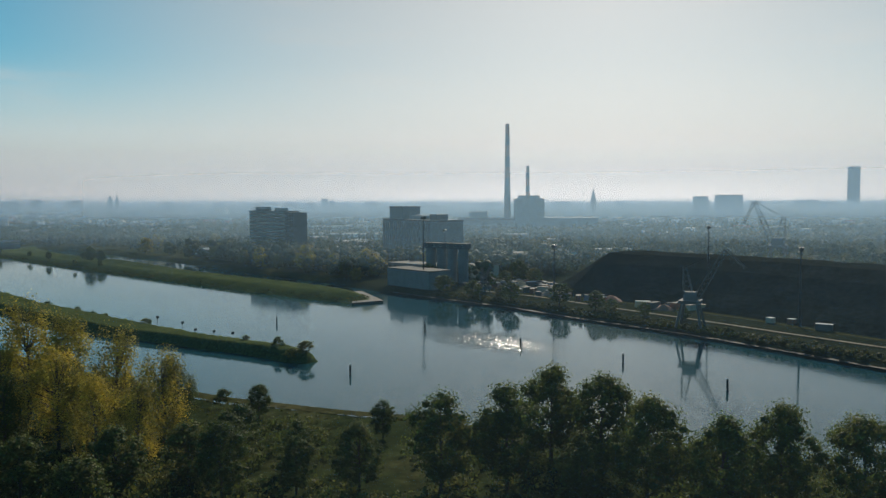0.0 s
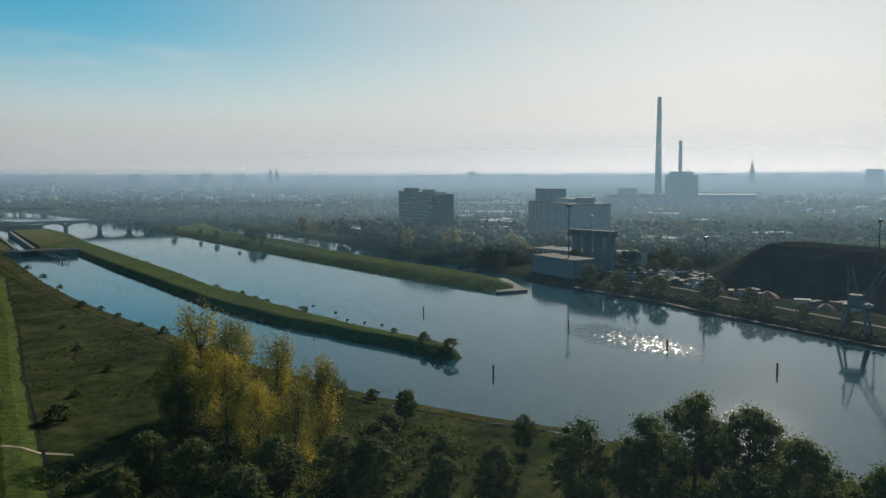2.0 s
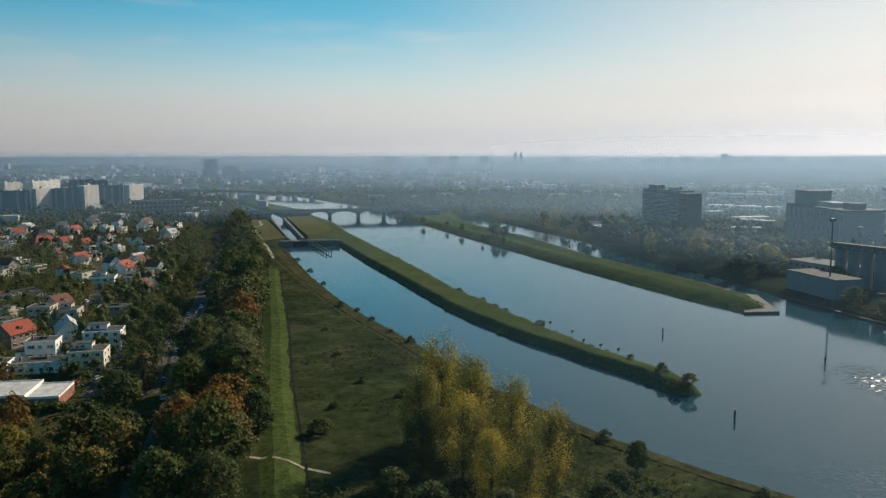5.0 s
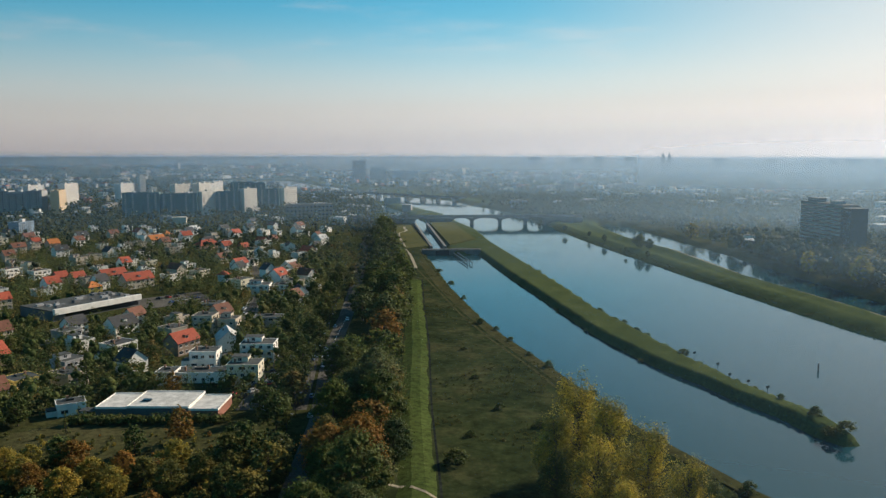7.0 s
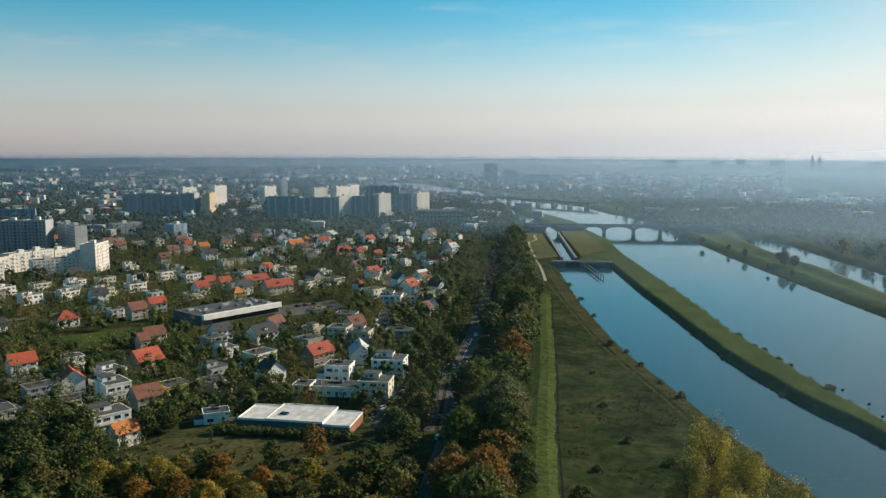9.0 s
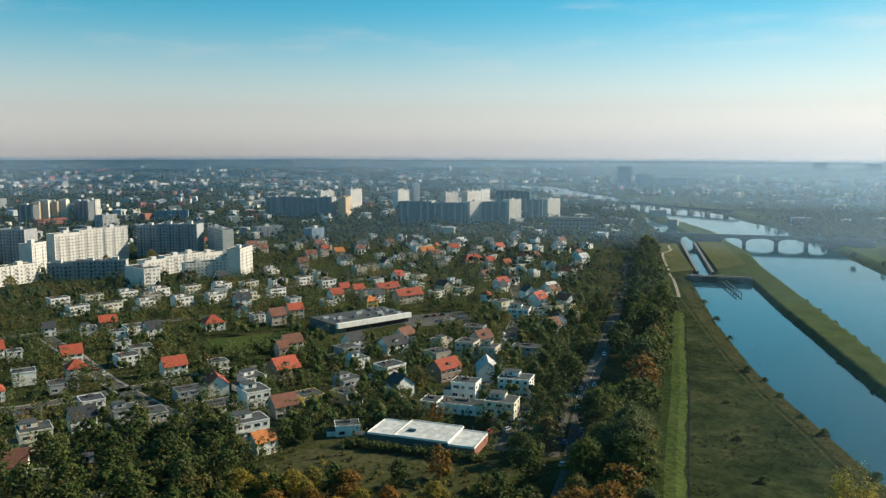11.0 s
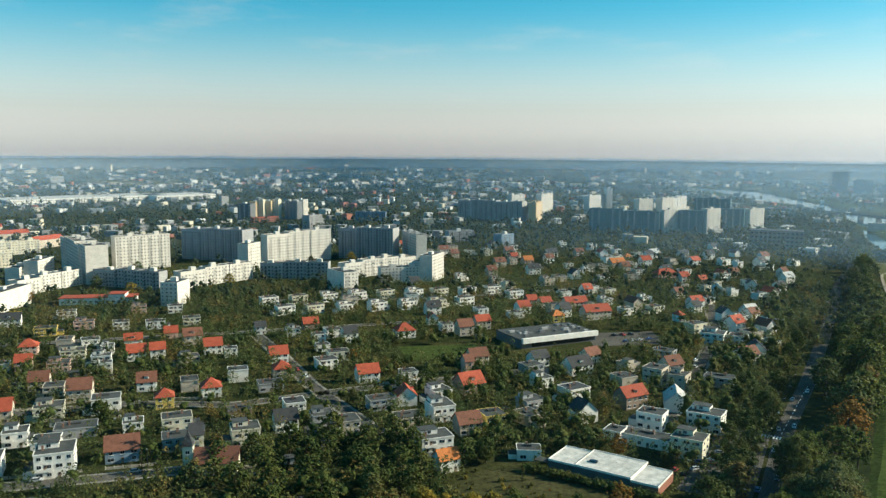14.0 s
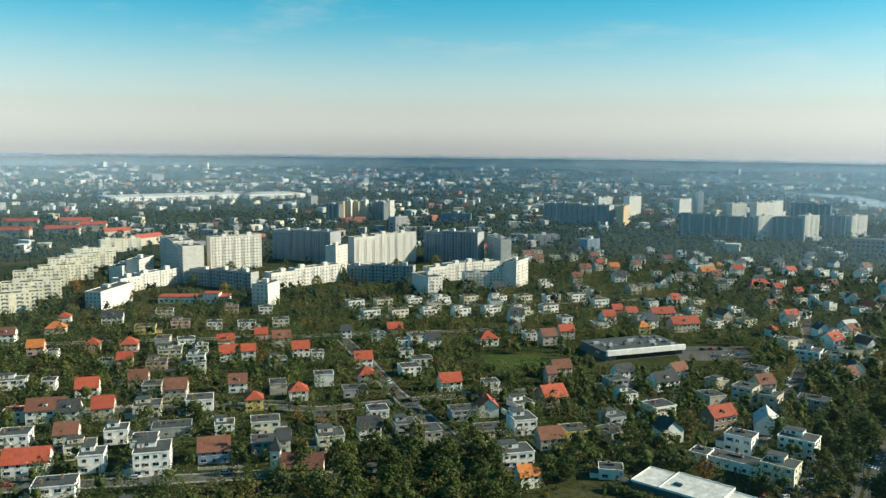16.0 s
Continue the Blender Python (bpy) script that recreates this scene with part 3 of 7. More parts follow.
def taken(px, py, extra=0.0):
    o = np.array(OCC)
    return (((px[:, None] - o[:, 0]) ** 2 + (py[:, None] - o[:, 1]) ** 2) < (o[:, 2] + extra) ** 2).any(1)


# ---- buildings ----
def window_mesh(w, h, name="window"):
    g = Geo()
    g.box(-w / 2, -0.05, 0, w / 2, 0.04, h, 0)
    g.box(-w / 2 + 0.08, -0.07, 0.08, -0.04, -0.045, h - 0.08, 1)
    g.box(0.04, -0.07, 0.08, w / 2 - 0.08, -0.045, h - 0.08, 1)
    g.box(-w / 2 - 0.08, -0.16, -0.08, w / 2 + 0.08, 0.02, 0.0, 0)
    return g.mesh(name, M_FRAME, M_GLASS)


WIN = window_mesh(1.5, 1.35)
WIN_WIDE = window_mesh(2.3, 1.4)
door_geo = Geo().box(-0.55, -0.06, 0, 0.55, 0.05, 2.1, 0)
door_geo.box(-0.35, -0.09, 1.2, 0.35, -0.055, 1.9, 1)
DOOR = door_geo.mesh("door", WALL["brown"], M_GLASS)
CHIM = Geo().box(-0.35, -0.3, 0, 0.35, 0.3, 1.5, 0).box(-0.42, -0.37, 1.5, 0.42, 0.37, 1.62, 0).mesh("chimney", M_BRICK)
WALL_WORD = dict(white="white", cream="cream", grey="grey", yellow="yellow", beige="beige", pink="pink", brown="brown", brick="brick", blue="blue-grey", orange="orange", dark="dark", panel="off-white", slate="slate-grey", weathered="weathered grey", ochre="ochre", shade_teal="shaded blue-green")
ROOF_WORD = dict(red="red tiled", orange="orange tiled", brown="brown tiled", slate="grey slate", pale="pale metal", felt="grey felt", white="white membrane")


def house(x, y, rot, w, d, h, style, wall, roof, near=True):
    """A detached house: walls, roof, chimney, windows, door and, for the taller flat ones, a balcony."""
    OCC.append((x, y, math.hypot(w, d) / 2 + 0.5))
    storeys = max(1, round(h / 3.0))
    kind = {"flat": "flat", "gable": "gabled", "hip": "hipped"}[style]
    ob = thing("house", x, y, 2.45, rot, "%s %s house with a %s %s roof" % (("low", "two-storey", "three-storey")[min(2, storeys - 1)], WALL_WORD[wall] + " rendered", ROOF_WORD[roof], kind), "house", "houses of the garden suburb")
    g = Geo()
    hw, hd = w / 2, d / 2
    o = 0.45
    if style == "flat":
        g.box(-hw, -hd, 0, hw, hd, h)
        r = Geo().box(-hw - 0.15, -hd - 0.15, h + 0.004, hw + 0.15, hd + 0.15, h + 0.22)
        r.box(-hw * 0.3, hd * 0.1, h + 0.22, hw * 0.25, hd * 0.6, h + 0.9)
        part("wall", g, WALL[wall], ob)
        part("roof", r, ROOF[roof], ob)
        rim = Geo()
        for a in ((-hw - 0.2, -hd - 0.2, hw + 0.2, -hd + 0.05), (-hw - 0.2, hd - 0.05, hw + 0.2, hd + 0.2), (-hw - 0.2, -hd + 0.05, -hw + 0.05, hd - 0.05), (hw - 0.05, -hd + 0.05, hw + 0.2, hd - 0.05)):
            rim.box(a[0], a[1], h - 0.12, a[2], a[3], h + 0.36)
        part("parapet", rim, WALL[wall], ob)
        top = h + 0.2
    elif style == "gable":
        rise = hd * 0.85
        g.box(-hw, -hd, 0, hw, hd, h)
        for sx in (-1, 1):
            g.face([(sx * hw, -hd * sx, h), (sx * hw, hd * sx, h), (sx * hw, 0, h + rise)])
        part("wall", g, WALL[wall], ob)
        r, k = Geo(), rise / hd
        for s in (-1, 1):
            lo, hi = (s * (hd + o), h - o * k), (0, h + rise)
            q = [(-hw - o, lo[0], lo[1] + 0.1), (hw + o, lo[0], lo[1] + 0.1), (hw + o, 0, hi[1] + 0.1), (-hw - o, 0, hi[1] + 0.1)]
            low = [(a, b, c + 0.22) for a, b, c in q]
            for f in ((0, 1, 2, 3),):
                r.face([low[i] for i in f] if s < 0 else [low[i] for i in reversed(f)])
                r.face([q[i] for i in reversed(f)] if s < 0 else [q[i] for i in f])
            for i in range(4):
                j = (i + 1) % 4
                r.face([q[i], q[j], low[j], low[i]])
        part("roof", r, ROOF[roof], ob)
        top = h + rise * 0.55
    else:
        rise = min(hw, hd) * 0.85
        ridge = max(0.0, hw - hd)
        part("wall", g.box(-hw, -hd, 0, hw, hd, h), WALL[wall], ob)
        r = Geo()
        e = [(-hw - o, -hd - o, h - 0.05), (hw + o, -hd - o, h - 0.05), (hw + o, hd + o, h - 0.05), (-hw - o, hd + o, h - 0.05)]
        a, b = (-ridge - 0.05, 0, h + rise), (ridge + 0.05, 0, h + rise)
        r.face([e[0], e[1], b, a]); r.face([e[1], e[2], b]); r.face([e[2], e[3], a, b]); r.face([e[3], e[0], a])
        r.face([(p[0], p[1], p[2] - 0.12) for p in reversed(e)])
        for i in range(4):
            p, q = e[i], e[(i + 1) % 4]
            r.face([(p[0], p[1], p[2] - 0.12), (q[0], q[1], q[2] - 0.12), q, p])
        part("roof", r, ROOF[roof], ob)
        top = h + rise * 0.45
    part("chimney", CHIM, None, ob, at=pose(hw * RNG.uniform(-0.5, 0.5), hd * RNG.uniform(0.1, 0.4), top))
    if style == "flat" and w > 10:
        part("chimney", CHIM, None, ob, at=pose(-hw * 0.6, -hd * 0.3, top))
    if style == "flat" and RNG.uniform() < 0.55 and w > 8.5:          # a lower wing
        sx, ww, wd, wh = (1 if RNG.uniform() < 0.5 else -1), RNG.uniform(2.8, 4.2), d * RNG.uniform(0.5, 0.8), min(3.0, h * 0.5)
        x0, x1 = sorted((sx * (hw + 0.004), sx * (hw + ww)))
        part("wing", Geo().box(x0, -wd / 2, 0, x1, wd / 2, wh), WALL[wall], ob)
        part("wing_roof", Geo().box(x0 + 0.01, -wd / 2 - 0.1, wh + 0.004, x1 + 0.1, wd / 2 + 0.1, wh + 0.2), ROOF["felt"], ob)
    if style == "flat" and storeys >= 2 and RNG.uniform() < 0.4:      # a set-back attic
        attic = part("attic", Geo().box(-hw * 0.85, -hd * 0.1, h + 0.224, hw * 0.2, hd * 0.85, h + 2.1), WALL[wall], ob)
        part("window", WIN, None, attic, at=pose(-hw * 0.32, -hd * 0.1, h + 0.55))
        part("attic_roof", Geo().box(-hw * 0.88, -hd * 0.14, h + 2.104, hw * 0.23, hd * 0.88, h + 2.3), ROOF["felt"], ob)
    if style == "gable" and w > 8 and RNG.uniform() < 0.5:            # a dormer
        dormer = part("dormer", Geo().box(-0.9, -hd * 0.75, h + 0.5, 0.9, -hd * 0.1, h + rise * 0.62), WALL[wall], ob)
        part("window", WIN, None, dormer, at=pose(0, -hd * 0.75, h + 0.7) @ Matrix.Diagonal((0.8, 1, min(1.0, (rise * 0.62 - 0.9) / 1.35), 1)))
        part("dormer_roof", Geo().box(-1.1, -hd * 0.8, h + rise * 0.62 + 0.004, 1.1, -hd * 0.05, h + rise * 0.62 + 0.18), ROOF[roof], ob)
    nx, ny = max(1, round(w / (3.6 if near else 5.2))), max(1, round(d / 4.2))
    for s in range(storeys):
        z = 0.9 + s * (h / storeys)
        for i in range(nx):
            px = -hw + (i + 0.5) * w / nx
            if s == 0 and i == nx // 2:
                part("door", DOOR, None, ob, at=pose(px, -hd, 0.05))
            else:
                part("window", WIN_WIDE if (i + s) % 3 == 0 and w / nx > 3 else WIN, None, ob, at=pose(px, -hd, z))
        for i in range(ny if near else 1):
            part("window", WIN, None, ob, at=pose(hw, -hd + (i + 0.5) * d / ny, z, 0, 0, 90))
    if style == "flat" and storeys >= 2 and w >= 9:
        bw, bx = w * 0.38, -w * 0.22
        b = Geo().box(bx - bw / 2, -hd - 1.2, h / storeys, bx + bw / 2, -hd - 0.002, h / storeys + 0.16)
        b.box(bx - bw / 2, -hd - 1.2, h / storeys + 0.16, bx + bw / 2, -hd - 1.1, h / storeys + 1.05)
        rail = part("balcony", b, WALL[wall], ob)
        if near:
            part("balcony_door", DOOR, None, rail, at=pose(bx, -hd, h / storeys + 0.17))
    return ob


def panel_block(x, y, rot, length, depth, h, wall, storey=2.95, cols=3.3, name="apartment_block"):
    """A prefabricated block of flats: staggered sections with roofs and stair heads, rows of windows and balconies on every storey."""
    OCC.append((x, y, max(length, depth) / 2 + 2))
    n = max(1, round(h / storey))
    ob = thing(name, x, y, 2.4, rot, "%s %d-storey panel block of flats with a flat roof" % (WALL_WORD[wall], n), "apartment block", "blocks of flats of the estate")
    hl, hd = length / 2, depth / 2
    k = max(1, round(length / 24))
    sect = [(-hl + length * i / k, -hl + length * (i + 1) / k, (0.0, 0.9, 0.45)[i % 3] if k > 1 else 0.0, h - (0.0, 0.0, 1.4)[(i + n) % 3] * (k > 2)) for i in range(k)]
    for a, b, off, top in sect:
        part("wall", Geo().box(a, -hd + off, 0, b - 0.002, hd - off * 0.6, top), WALL[wall], ob)
        part("roof", Geo().box(a + 0.3, -hd + off + 0.3, top + 0.004, b - 0.3, hd - off * 0.6 - 0.3, top + 0.1), ROOF["felt"], ob)
        rim = Geo()
        y0, y1 = -hd + off, hd - off * 0.6
        for q in ((a - 0.05, y0 - 0.1, b - 0.05, y0 + 0.25), (a - 0.05, y1 - 0.25, b - 0.05, y1 + 0.1), (a - 0.05, y0 + 0.25, a + 0.25, y1 - 0.25), (b - 0.35, y0 + 0.25, b - 0.05, y1 - 0.25)):
            rim.box(q[0], q[1], top - 0.1, q[2], q[3], top + 0.6)
        part("parapet", rim, WALL[wall], ob)
        mid = (a + b) / 2 + RNG.uniform(-3, 3)
        part("stair_head", Geo().box(mid - 2.4, -1.9, top + 0.1, mid + 2.4, 1.9, top + RNG.uniform(2.4, 3.3), 0, 0.05), WALL["panel" if RNG.uniform() < 0.6 else wall], ob)
    nc = max(2, round(length / cols))
    low = wall in ("grey", "blue")
    for s in range(n):
        z = s * h / n + 0.95
        for side in (-1, 1):
            g = Geo()
            for i in range(nc):
                px = -hl + (i + 0.5) * length / nc
                a, b, off, top = sect[min(k - 1, int((px + hl) / length * k))]
                if z + 1.4 > top:
                    continue
                sy = -hd + off if side < 0 else hd - off * 0.6
                w = min(0.7 if i % 3 else 0.5, b - px - 0.2, px - a - 0.2)
                if w < 0.3:
                    continue
                g.box(px - w, sy - 0.05, z, px + w, sy + 0.05, z + 1.2, 1)
                if i % 3 == 1 and h > 10:
                    f = side * 1.15
                    y0, y1 = sorted((sy + f, sy + side * 0.02))
                    g.box(px - 1.5, y0, z - 0.95, px + 1.5, y1, z - 0.8, 0)
                    y0, y1 = sorted((sy + f, sy + f - side * 0.08))
                    g.box(px - 1.5, y0, z - 0.8, px + 1.5, y1, z + 0.12, 2)
            tagged(part("window_strip", g, (WALL[wall], M_GLASS if low else M_CURTAINED, WALL["slate" if low else "panel"]), ob), kind="stuff")
    return ob


def town_box(name, x, y, rot, length, depth, h, wall, label, category, z=2.4, roof="felt", panes=True):
    """A plain large building with a few rows of windows."""
    OCC.append((x, y, max(length, depth) / 2 + 2))
    ob = thing(name, x, y, z, rot, label, category)
    hl, hd = length / 2, depth / 2
    part("wall", Geo().box(-hl, -hd, 0, hl, hd, h), WALL[wall], ob)
    part("roof", Geo().box(-hl - 0.2, -hd - 0.2, h + 0.004, hl + 0.2, hd + 0.2, h + 0.4), ROOF[roof], ob)
    n, nc = max(1, round(h / 4.5)), max(2, round(length / 5))
    for s in range(n if panes else 0):
        g = Geo()
        for i in range(nc):
            px = -hl + (i + 0.5) * length / nc
            g.box(px - 1.2, -hd - 0.05, s * h / n + 1.2, px + 1.2, -hd + 0.05, s * h / n + 3.0)
        tagged(part("window_strip", g, M_GLASS, ob), kind="stuff")
    return ob


# ---- river works ----
def build_dike():
    pts = [(-3, 120), (-6.5, 200), (-9.5, 262), (-12, 360), (-16.5, 455), (-20, 545)]
    prof = [(5.6, 2.4), (2.2, 3.4), (-1.6, 3.5), (-5.4, 2.4)]
    geo, prev = Geo(), None
    for py in np.arange(120, 546, 6.0):
        px = np.interp(py, [p[1] for p in pts], [p[0] for p in pts])
        wob = [RNG.normal() * 0.5, 0.15 * RNG.normal(), 0.15 * RNG.normal(), RNG.normal() * 0.5]
        row = [(px + dx + w, py, z) for (dx, z), w in zip(prof, wob)]
        if prev:
            for i in range(3):
                geo.face([prev[i + 1], prev[i], row[i], row[i + 1]])
        prev = row
    setting("dike", geo, M_LAWN, label="long flood dike of short bright green grass", category="dike")


build_dike()
strip("meadow_path", [(61, 225), (50, 256), (37, 313), (22, 369), (10, 425), (-5, 513), (-20, 600)], 1.3, 2.57, M_WORN, "worn earth path along the river bank", "path")
strip("bank_verge", [(109, 147), (96, 165), (80, 193), (66, 228), (55, 258), (42, 315), (27, 371), (15, 427), (0, 515), (-17, 640)], [3, 4, 4.5, 5, 5, 6, 6, 6, 7, 6], 2.54, M_WORN, "strip of pale dry grass along the river bank", "verge")
strip("ditch", [(3.2, 120), (-0.3, 200), (-3.4, 262), (-6, 360), (-10.5, 455), (-14, 545)], 0.7, 2.53, M_COAL, "narrow dark ditch along the foot of the dike", "ditch")
strip("road", [(-36, 120), (-40, 250), (-50, 352), (-52, 420), (-60, 560), (-75, 760), (-80, 960)], 7.5, 2.56, M_ASPHALT, "grey asphalt road beside the dike trees", "road")
OCC += [(-38 - 0.05 * (k - 200), k, 8) for k in range(120, 500, 8)]


def build_bridge():
    ob = thing("bridge", 0, 992, 0, 0, "dark stone arch bridge across the river and lock", "bridge")
    xs = [(-88, -60), (-34, -20), (12, 35), (39, 70), (74, 102), (106, 127)]
    y0, y1, top = -5.0, 5.0, 11.0
    edges = [-130] + [v for a in xs for v in a] + [175]
    for i in range(0, len(edges), 2):
        part("pier", Geo().box(edges[i], y0, -2, edges[i + 1], y1, 8.6, 0, 0.0), M_STONE, ob)
    for a, b in xs:
        g, n = Geo(), 12
        arc = [(a + (b - a) * i / n, 4.6 + 4.2 * math.sqrt(max(0, 1 - (2 * i / n - 1) ** 2))) for i in range(n + 1)]
        for (xa, za), (xb, zb) in zip(arc, arc[1:]):
            for yy, s in ((y0, 1), (y1, -1)):
                q = [(xa, yy, za), (xb, yy, zb), (xb, yy, 9.6), (xa, yy, 9.6)]
                g.face(q if s > 0 else q[::-1])
            g.face([(xa, y0, za), (xa, y1, za), (xb, y1, zb), (xb, y0, zb)])
        part("arch", g, M_STONE, ob)
    part("deck", Geo().box(-130, y0 - 0.5, 9.6, 175, y1 + 0.5, top), M_STONE, ob)
    for yy in (y0 - 0.45, y1 + 0.25):
        part("parapet", Geo().box(-130, yy, top, 175, yy + 0.25, top + 1.1), M_STONE, ob)
    for px in range(-120, 175, 30):
        post = part("lamp_post", Geo().tube((px, y0, top), (px, y0, top + 7), 0.1, 0.07, 6), M_DARKSTEEL, ob)
        part("lamp_arm", Geo().box(px - 0.1, y0 - 0.2, top + 7.004, px + 0.1, y0 + 1.4, top + 7.15), M_DARKSTEEL, post)


build_bridge()


def build_lock():
    """Lock: two quay walls, gate bridge and guide jetty."""
    for name, x0, y0, x1, y1 in (("lock_wall_west", -34, 985, -10, 735), ("lock_wall_east", -19, 985, 3, 735)):
        d = Vector((x1 - x0, y1 - y0)).normalized()
        nrm = Vector((-d.y, d.x)) * 1.2
        setting(name, Geo().prism([(x0 - nrm.x, y0 - nrm.y), (x1 - nrm.x, y1 - nrm.y), (x1 + nrm.x, y1 + nrm.y), (x0 + nrm.x, y0 + nrm.y)], -2, 3.4), M_STONE, label="dark concrete lock wall with a flat coping", category="lock wall")
    for name, poly, top, lab in (("lock_lawn_west", [(-60, 955), (-38, 955), (-13, 742), (-33, 722)], 3.0, "sunlit mown lawn beside the lock"), ("lock_lawn_east", [(-16, 980), (12, 984), (33, 790), (7, 742)], 4.5, "sunlit mown lawn on the lock island")):
        setting(name, Geo().prism(poly, 1.5, top), M_PLOT, label=lab, category="lawn")
    ob = thing("lock_gate_bridge", 8, 700, 0, 2, "dark concrete lock head with a service bridge", "lock gate")
    part("wall", Geo().box(-26, -4, -2, -14, 4, 4.6).box(-2, -4, -2, 26, 4, 4.2), M_STONE, ob)
    part("deck", Geo().box(-26, -2, 4.61, 26, 2, 5.1), M_STONE, ob)
    part("gate", Geo().box(-14, -0.6, -2, -2, 0.6, 4.0), M_DARKSTEEL, ob)
    for px in range(-25, 27, 5):
        part("railing_post", Geo().box(px, -1.9, 5.1, px + 0.12, -1.78, 6.1), M_DARKSTEEL, ob)
    part("railing", Geo().box(-26, -1.88, 6.0, 26, -1.8, 6.1), M_DARKSTEEL, ob)
    ob = thing("guide_jetty", 17, 662, 0, -80, "dark steel guide jetty on piles in the water", "jetty")
    for px in range(-30, 31, 10):
        for py in (-2, 2):
            part("pile", Geo().tube((px, py, -2), (px, py, 2.2), 0.35, 0.3, 8), M_DARKSTEEL, ob)
    part("walkway", Geo().box(-32, -2.4, 2.2, 32, -1.4, 2.5).box(-32, 1.4, 2.2, 32, 2.4, 2.5), M_DARKSTEEL, ob)


build_lock()
strip("lock_path", [(-57, 895), (-53, 873), (-47.5, 864), (-42, 878), (-40.5, 897), (-44, 915), (-45, 938)], 2.6, 3.03, M_SAND, "pale winding path on the lock lawn", "path")
strip("lock_path_south", [(-47.5, 862), (-46, 838), (-40, 780), (-34.5, 734)], 2.4, 3.03, M_SAND, "pale path along the edge of the lock lawn", "path")
strip("bank_path", [(-34, 722), (-28, 684), (-23.5, 640), (-20, 600)], 2.2, 2.58, M_SAND, "pale sandy path leading down to the river meadow", "path")
strip("far_bank_lawn", [(-490, 2640), (-380, 2400), (-285, 2190), (-190, 1985), (-120, 1860), (-62, 1735), (-5, 1640), (45, 1510), (85, 1380)], [30, 40, 45, 50, 50, 45, 40, 36, 30], 2.6, M_BANK, "broad grassy river bank upstream of the bridges", "river bank")
strip("far_bank_meadow", [(-500, 2170), (-585, 2390), (-680, 2540), (-850, 2620)], [30, 45, 50, 50], 2.6, M_BANK, "broad grassy meadow on the bend of the river", "river bank")
OCC += [(x, y, 34) for x, y in ((-490, 2640), (-435, 2520), (-380, 2400), (-332, 2295), (-285, 2190), (-238, 2088), (-190, 1985), (-155, 1922), (-120, 1860), (-91, 1798), (-62, 1735), (-33, 1688), (-5, 1640), (20, 1575), (45, 1510), (65, 1445), (85, 1380), (-500, 2170), (-542, 2280), (-585, 2390), (-632, 2465), (-680, 2540), (-765, 2580), (-850, 2620))]

for i, (px, py) in enumerate([(155.5, 317), (126.3, 208), (199.5, 209.5), (205, 167), (198, 124.5), (193.4, 259.7)]):
    ob = thing("mooring_pole", px, py, 0, 0, "dark steel mooring pole standing in the river", "mooring pole", "mooring poles in the river")
    part("shaft", Geo().tube((0, 0, -3), (0, 0, 3.0), 0.33, 0.31, 12), M_DARKSTEEL, ob)
    part("cap", Geo().tube((0, 0, 3.0), (0, 0, 3.2), 0.36, 0.2, 12), WALL["grey"], ob, "pale grey cap")
for px, py, hgt in ((105, 320, 6), (110, 306, 5), (112, 298, 3), (115, 287, 3.5), (119, 279, 3.5)):
    ob = thing("river_sign", px, py, 1.6, 20, "small dark navigation board on a thin post", "river sign", "boards on the spit")
    part("post", Geo().tube((0, 0, 0), (0, 0, hgt), 0.09, 0.08, 6), M_DARKSTEEL, ob)
    part("board", Geo().box(-0.7, -0.08, hgt - 0.9, 0.7, -0.02, hgt), M_DARKSTEEL, ob)

strip("pier_path", [(229, 355), (234, 368), (233, 400), (228, 450), (218, 505), (211, 560), (208, 640), (203, 705), (191, 780)], 2.4, 0.2, M_SAND, "pale concrete path along the pier's crest", "path", True)
M_PIERHEAD = plaster("pier_stone", (0.09, 0.095, 0.085), 0.5)
setting("pier_head", Geo().prism([(214, 350), (232, 348), (247, 392), (240, 402), (228, 372)], -1.5, 1.1), M_PIERHEAD, label="weathered concrete head of the long pier", category="pier")
for px, py, h in ((178, 708, 9), (184, 700, 7), (182, 746, 5), (158, 768, 5), (152, 815, 4), (135, 868, 5), (161, 690, 3), (170, 650, 4)):
    plant("round", px, py, h * 1.45, M_GREEN, "round dark tree on the grassy pier", ground=3.2, detail=1.0, spread=1.05)
for px, py, h in ((44, 316, 2.6), (20, 400, 2.8), (66, 229, 2.6), (32, 362, 2.0), (55, 277, 2.2), (6, 522, 2.8), (13, 470, 2.2), (80, 194, 2.6), (-2, 580, 2.6), (38, 335, 1.8), (27, 385, 2.0), (60, 255, 1.8),
                  (4, 214, 4.2), (20, 262, 2.2), (13, 300, 1.8), (32, 244, 2.4), (9, 236, 2.0), (10, 345, 1.6)):
    plant("bush", px, py, h, M_GREEN, "dark bush on the river meadow", spread=1.3)
# bushes along the spit and the banks
for px, py, h in ((126, 236, 4.2), (122, 238, 3.4), (124, 252, 3.6), (120, 270, 2.2), (117, 286, 2.4), (114, 296, 2.0), (108, 322, 2.2), (105, 335, 3.8), (102, 352, 2.2), (99, 372, 2.4), (97, 385, 2.8), (94, 400, 2.4), (92, 412, 2.2), (88, 432, 3.0), (86, 455, 2.4), (84, 476, 2.8), (81, 500, 2.6), (79, 520, 2.4),
                  (77, 545, 3.0), (74, 566, 2.6), (72, 580, 2.4), (68, 620, 2.2), (86, 333, 2.6), (66, 445, 2.2), (73, 392, 2.4)):
    plant("bush", px, py, h * 0.8, M_GREEN, "round dark green bush on the grassy spit", ground=float(land_height(np.array([px]), np.array([py]))[0]) - 0.1, spread=1.35)

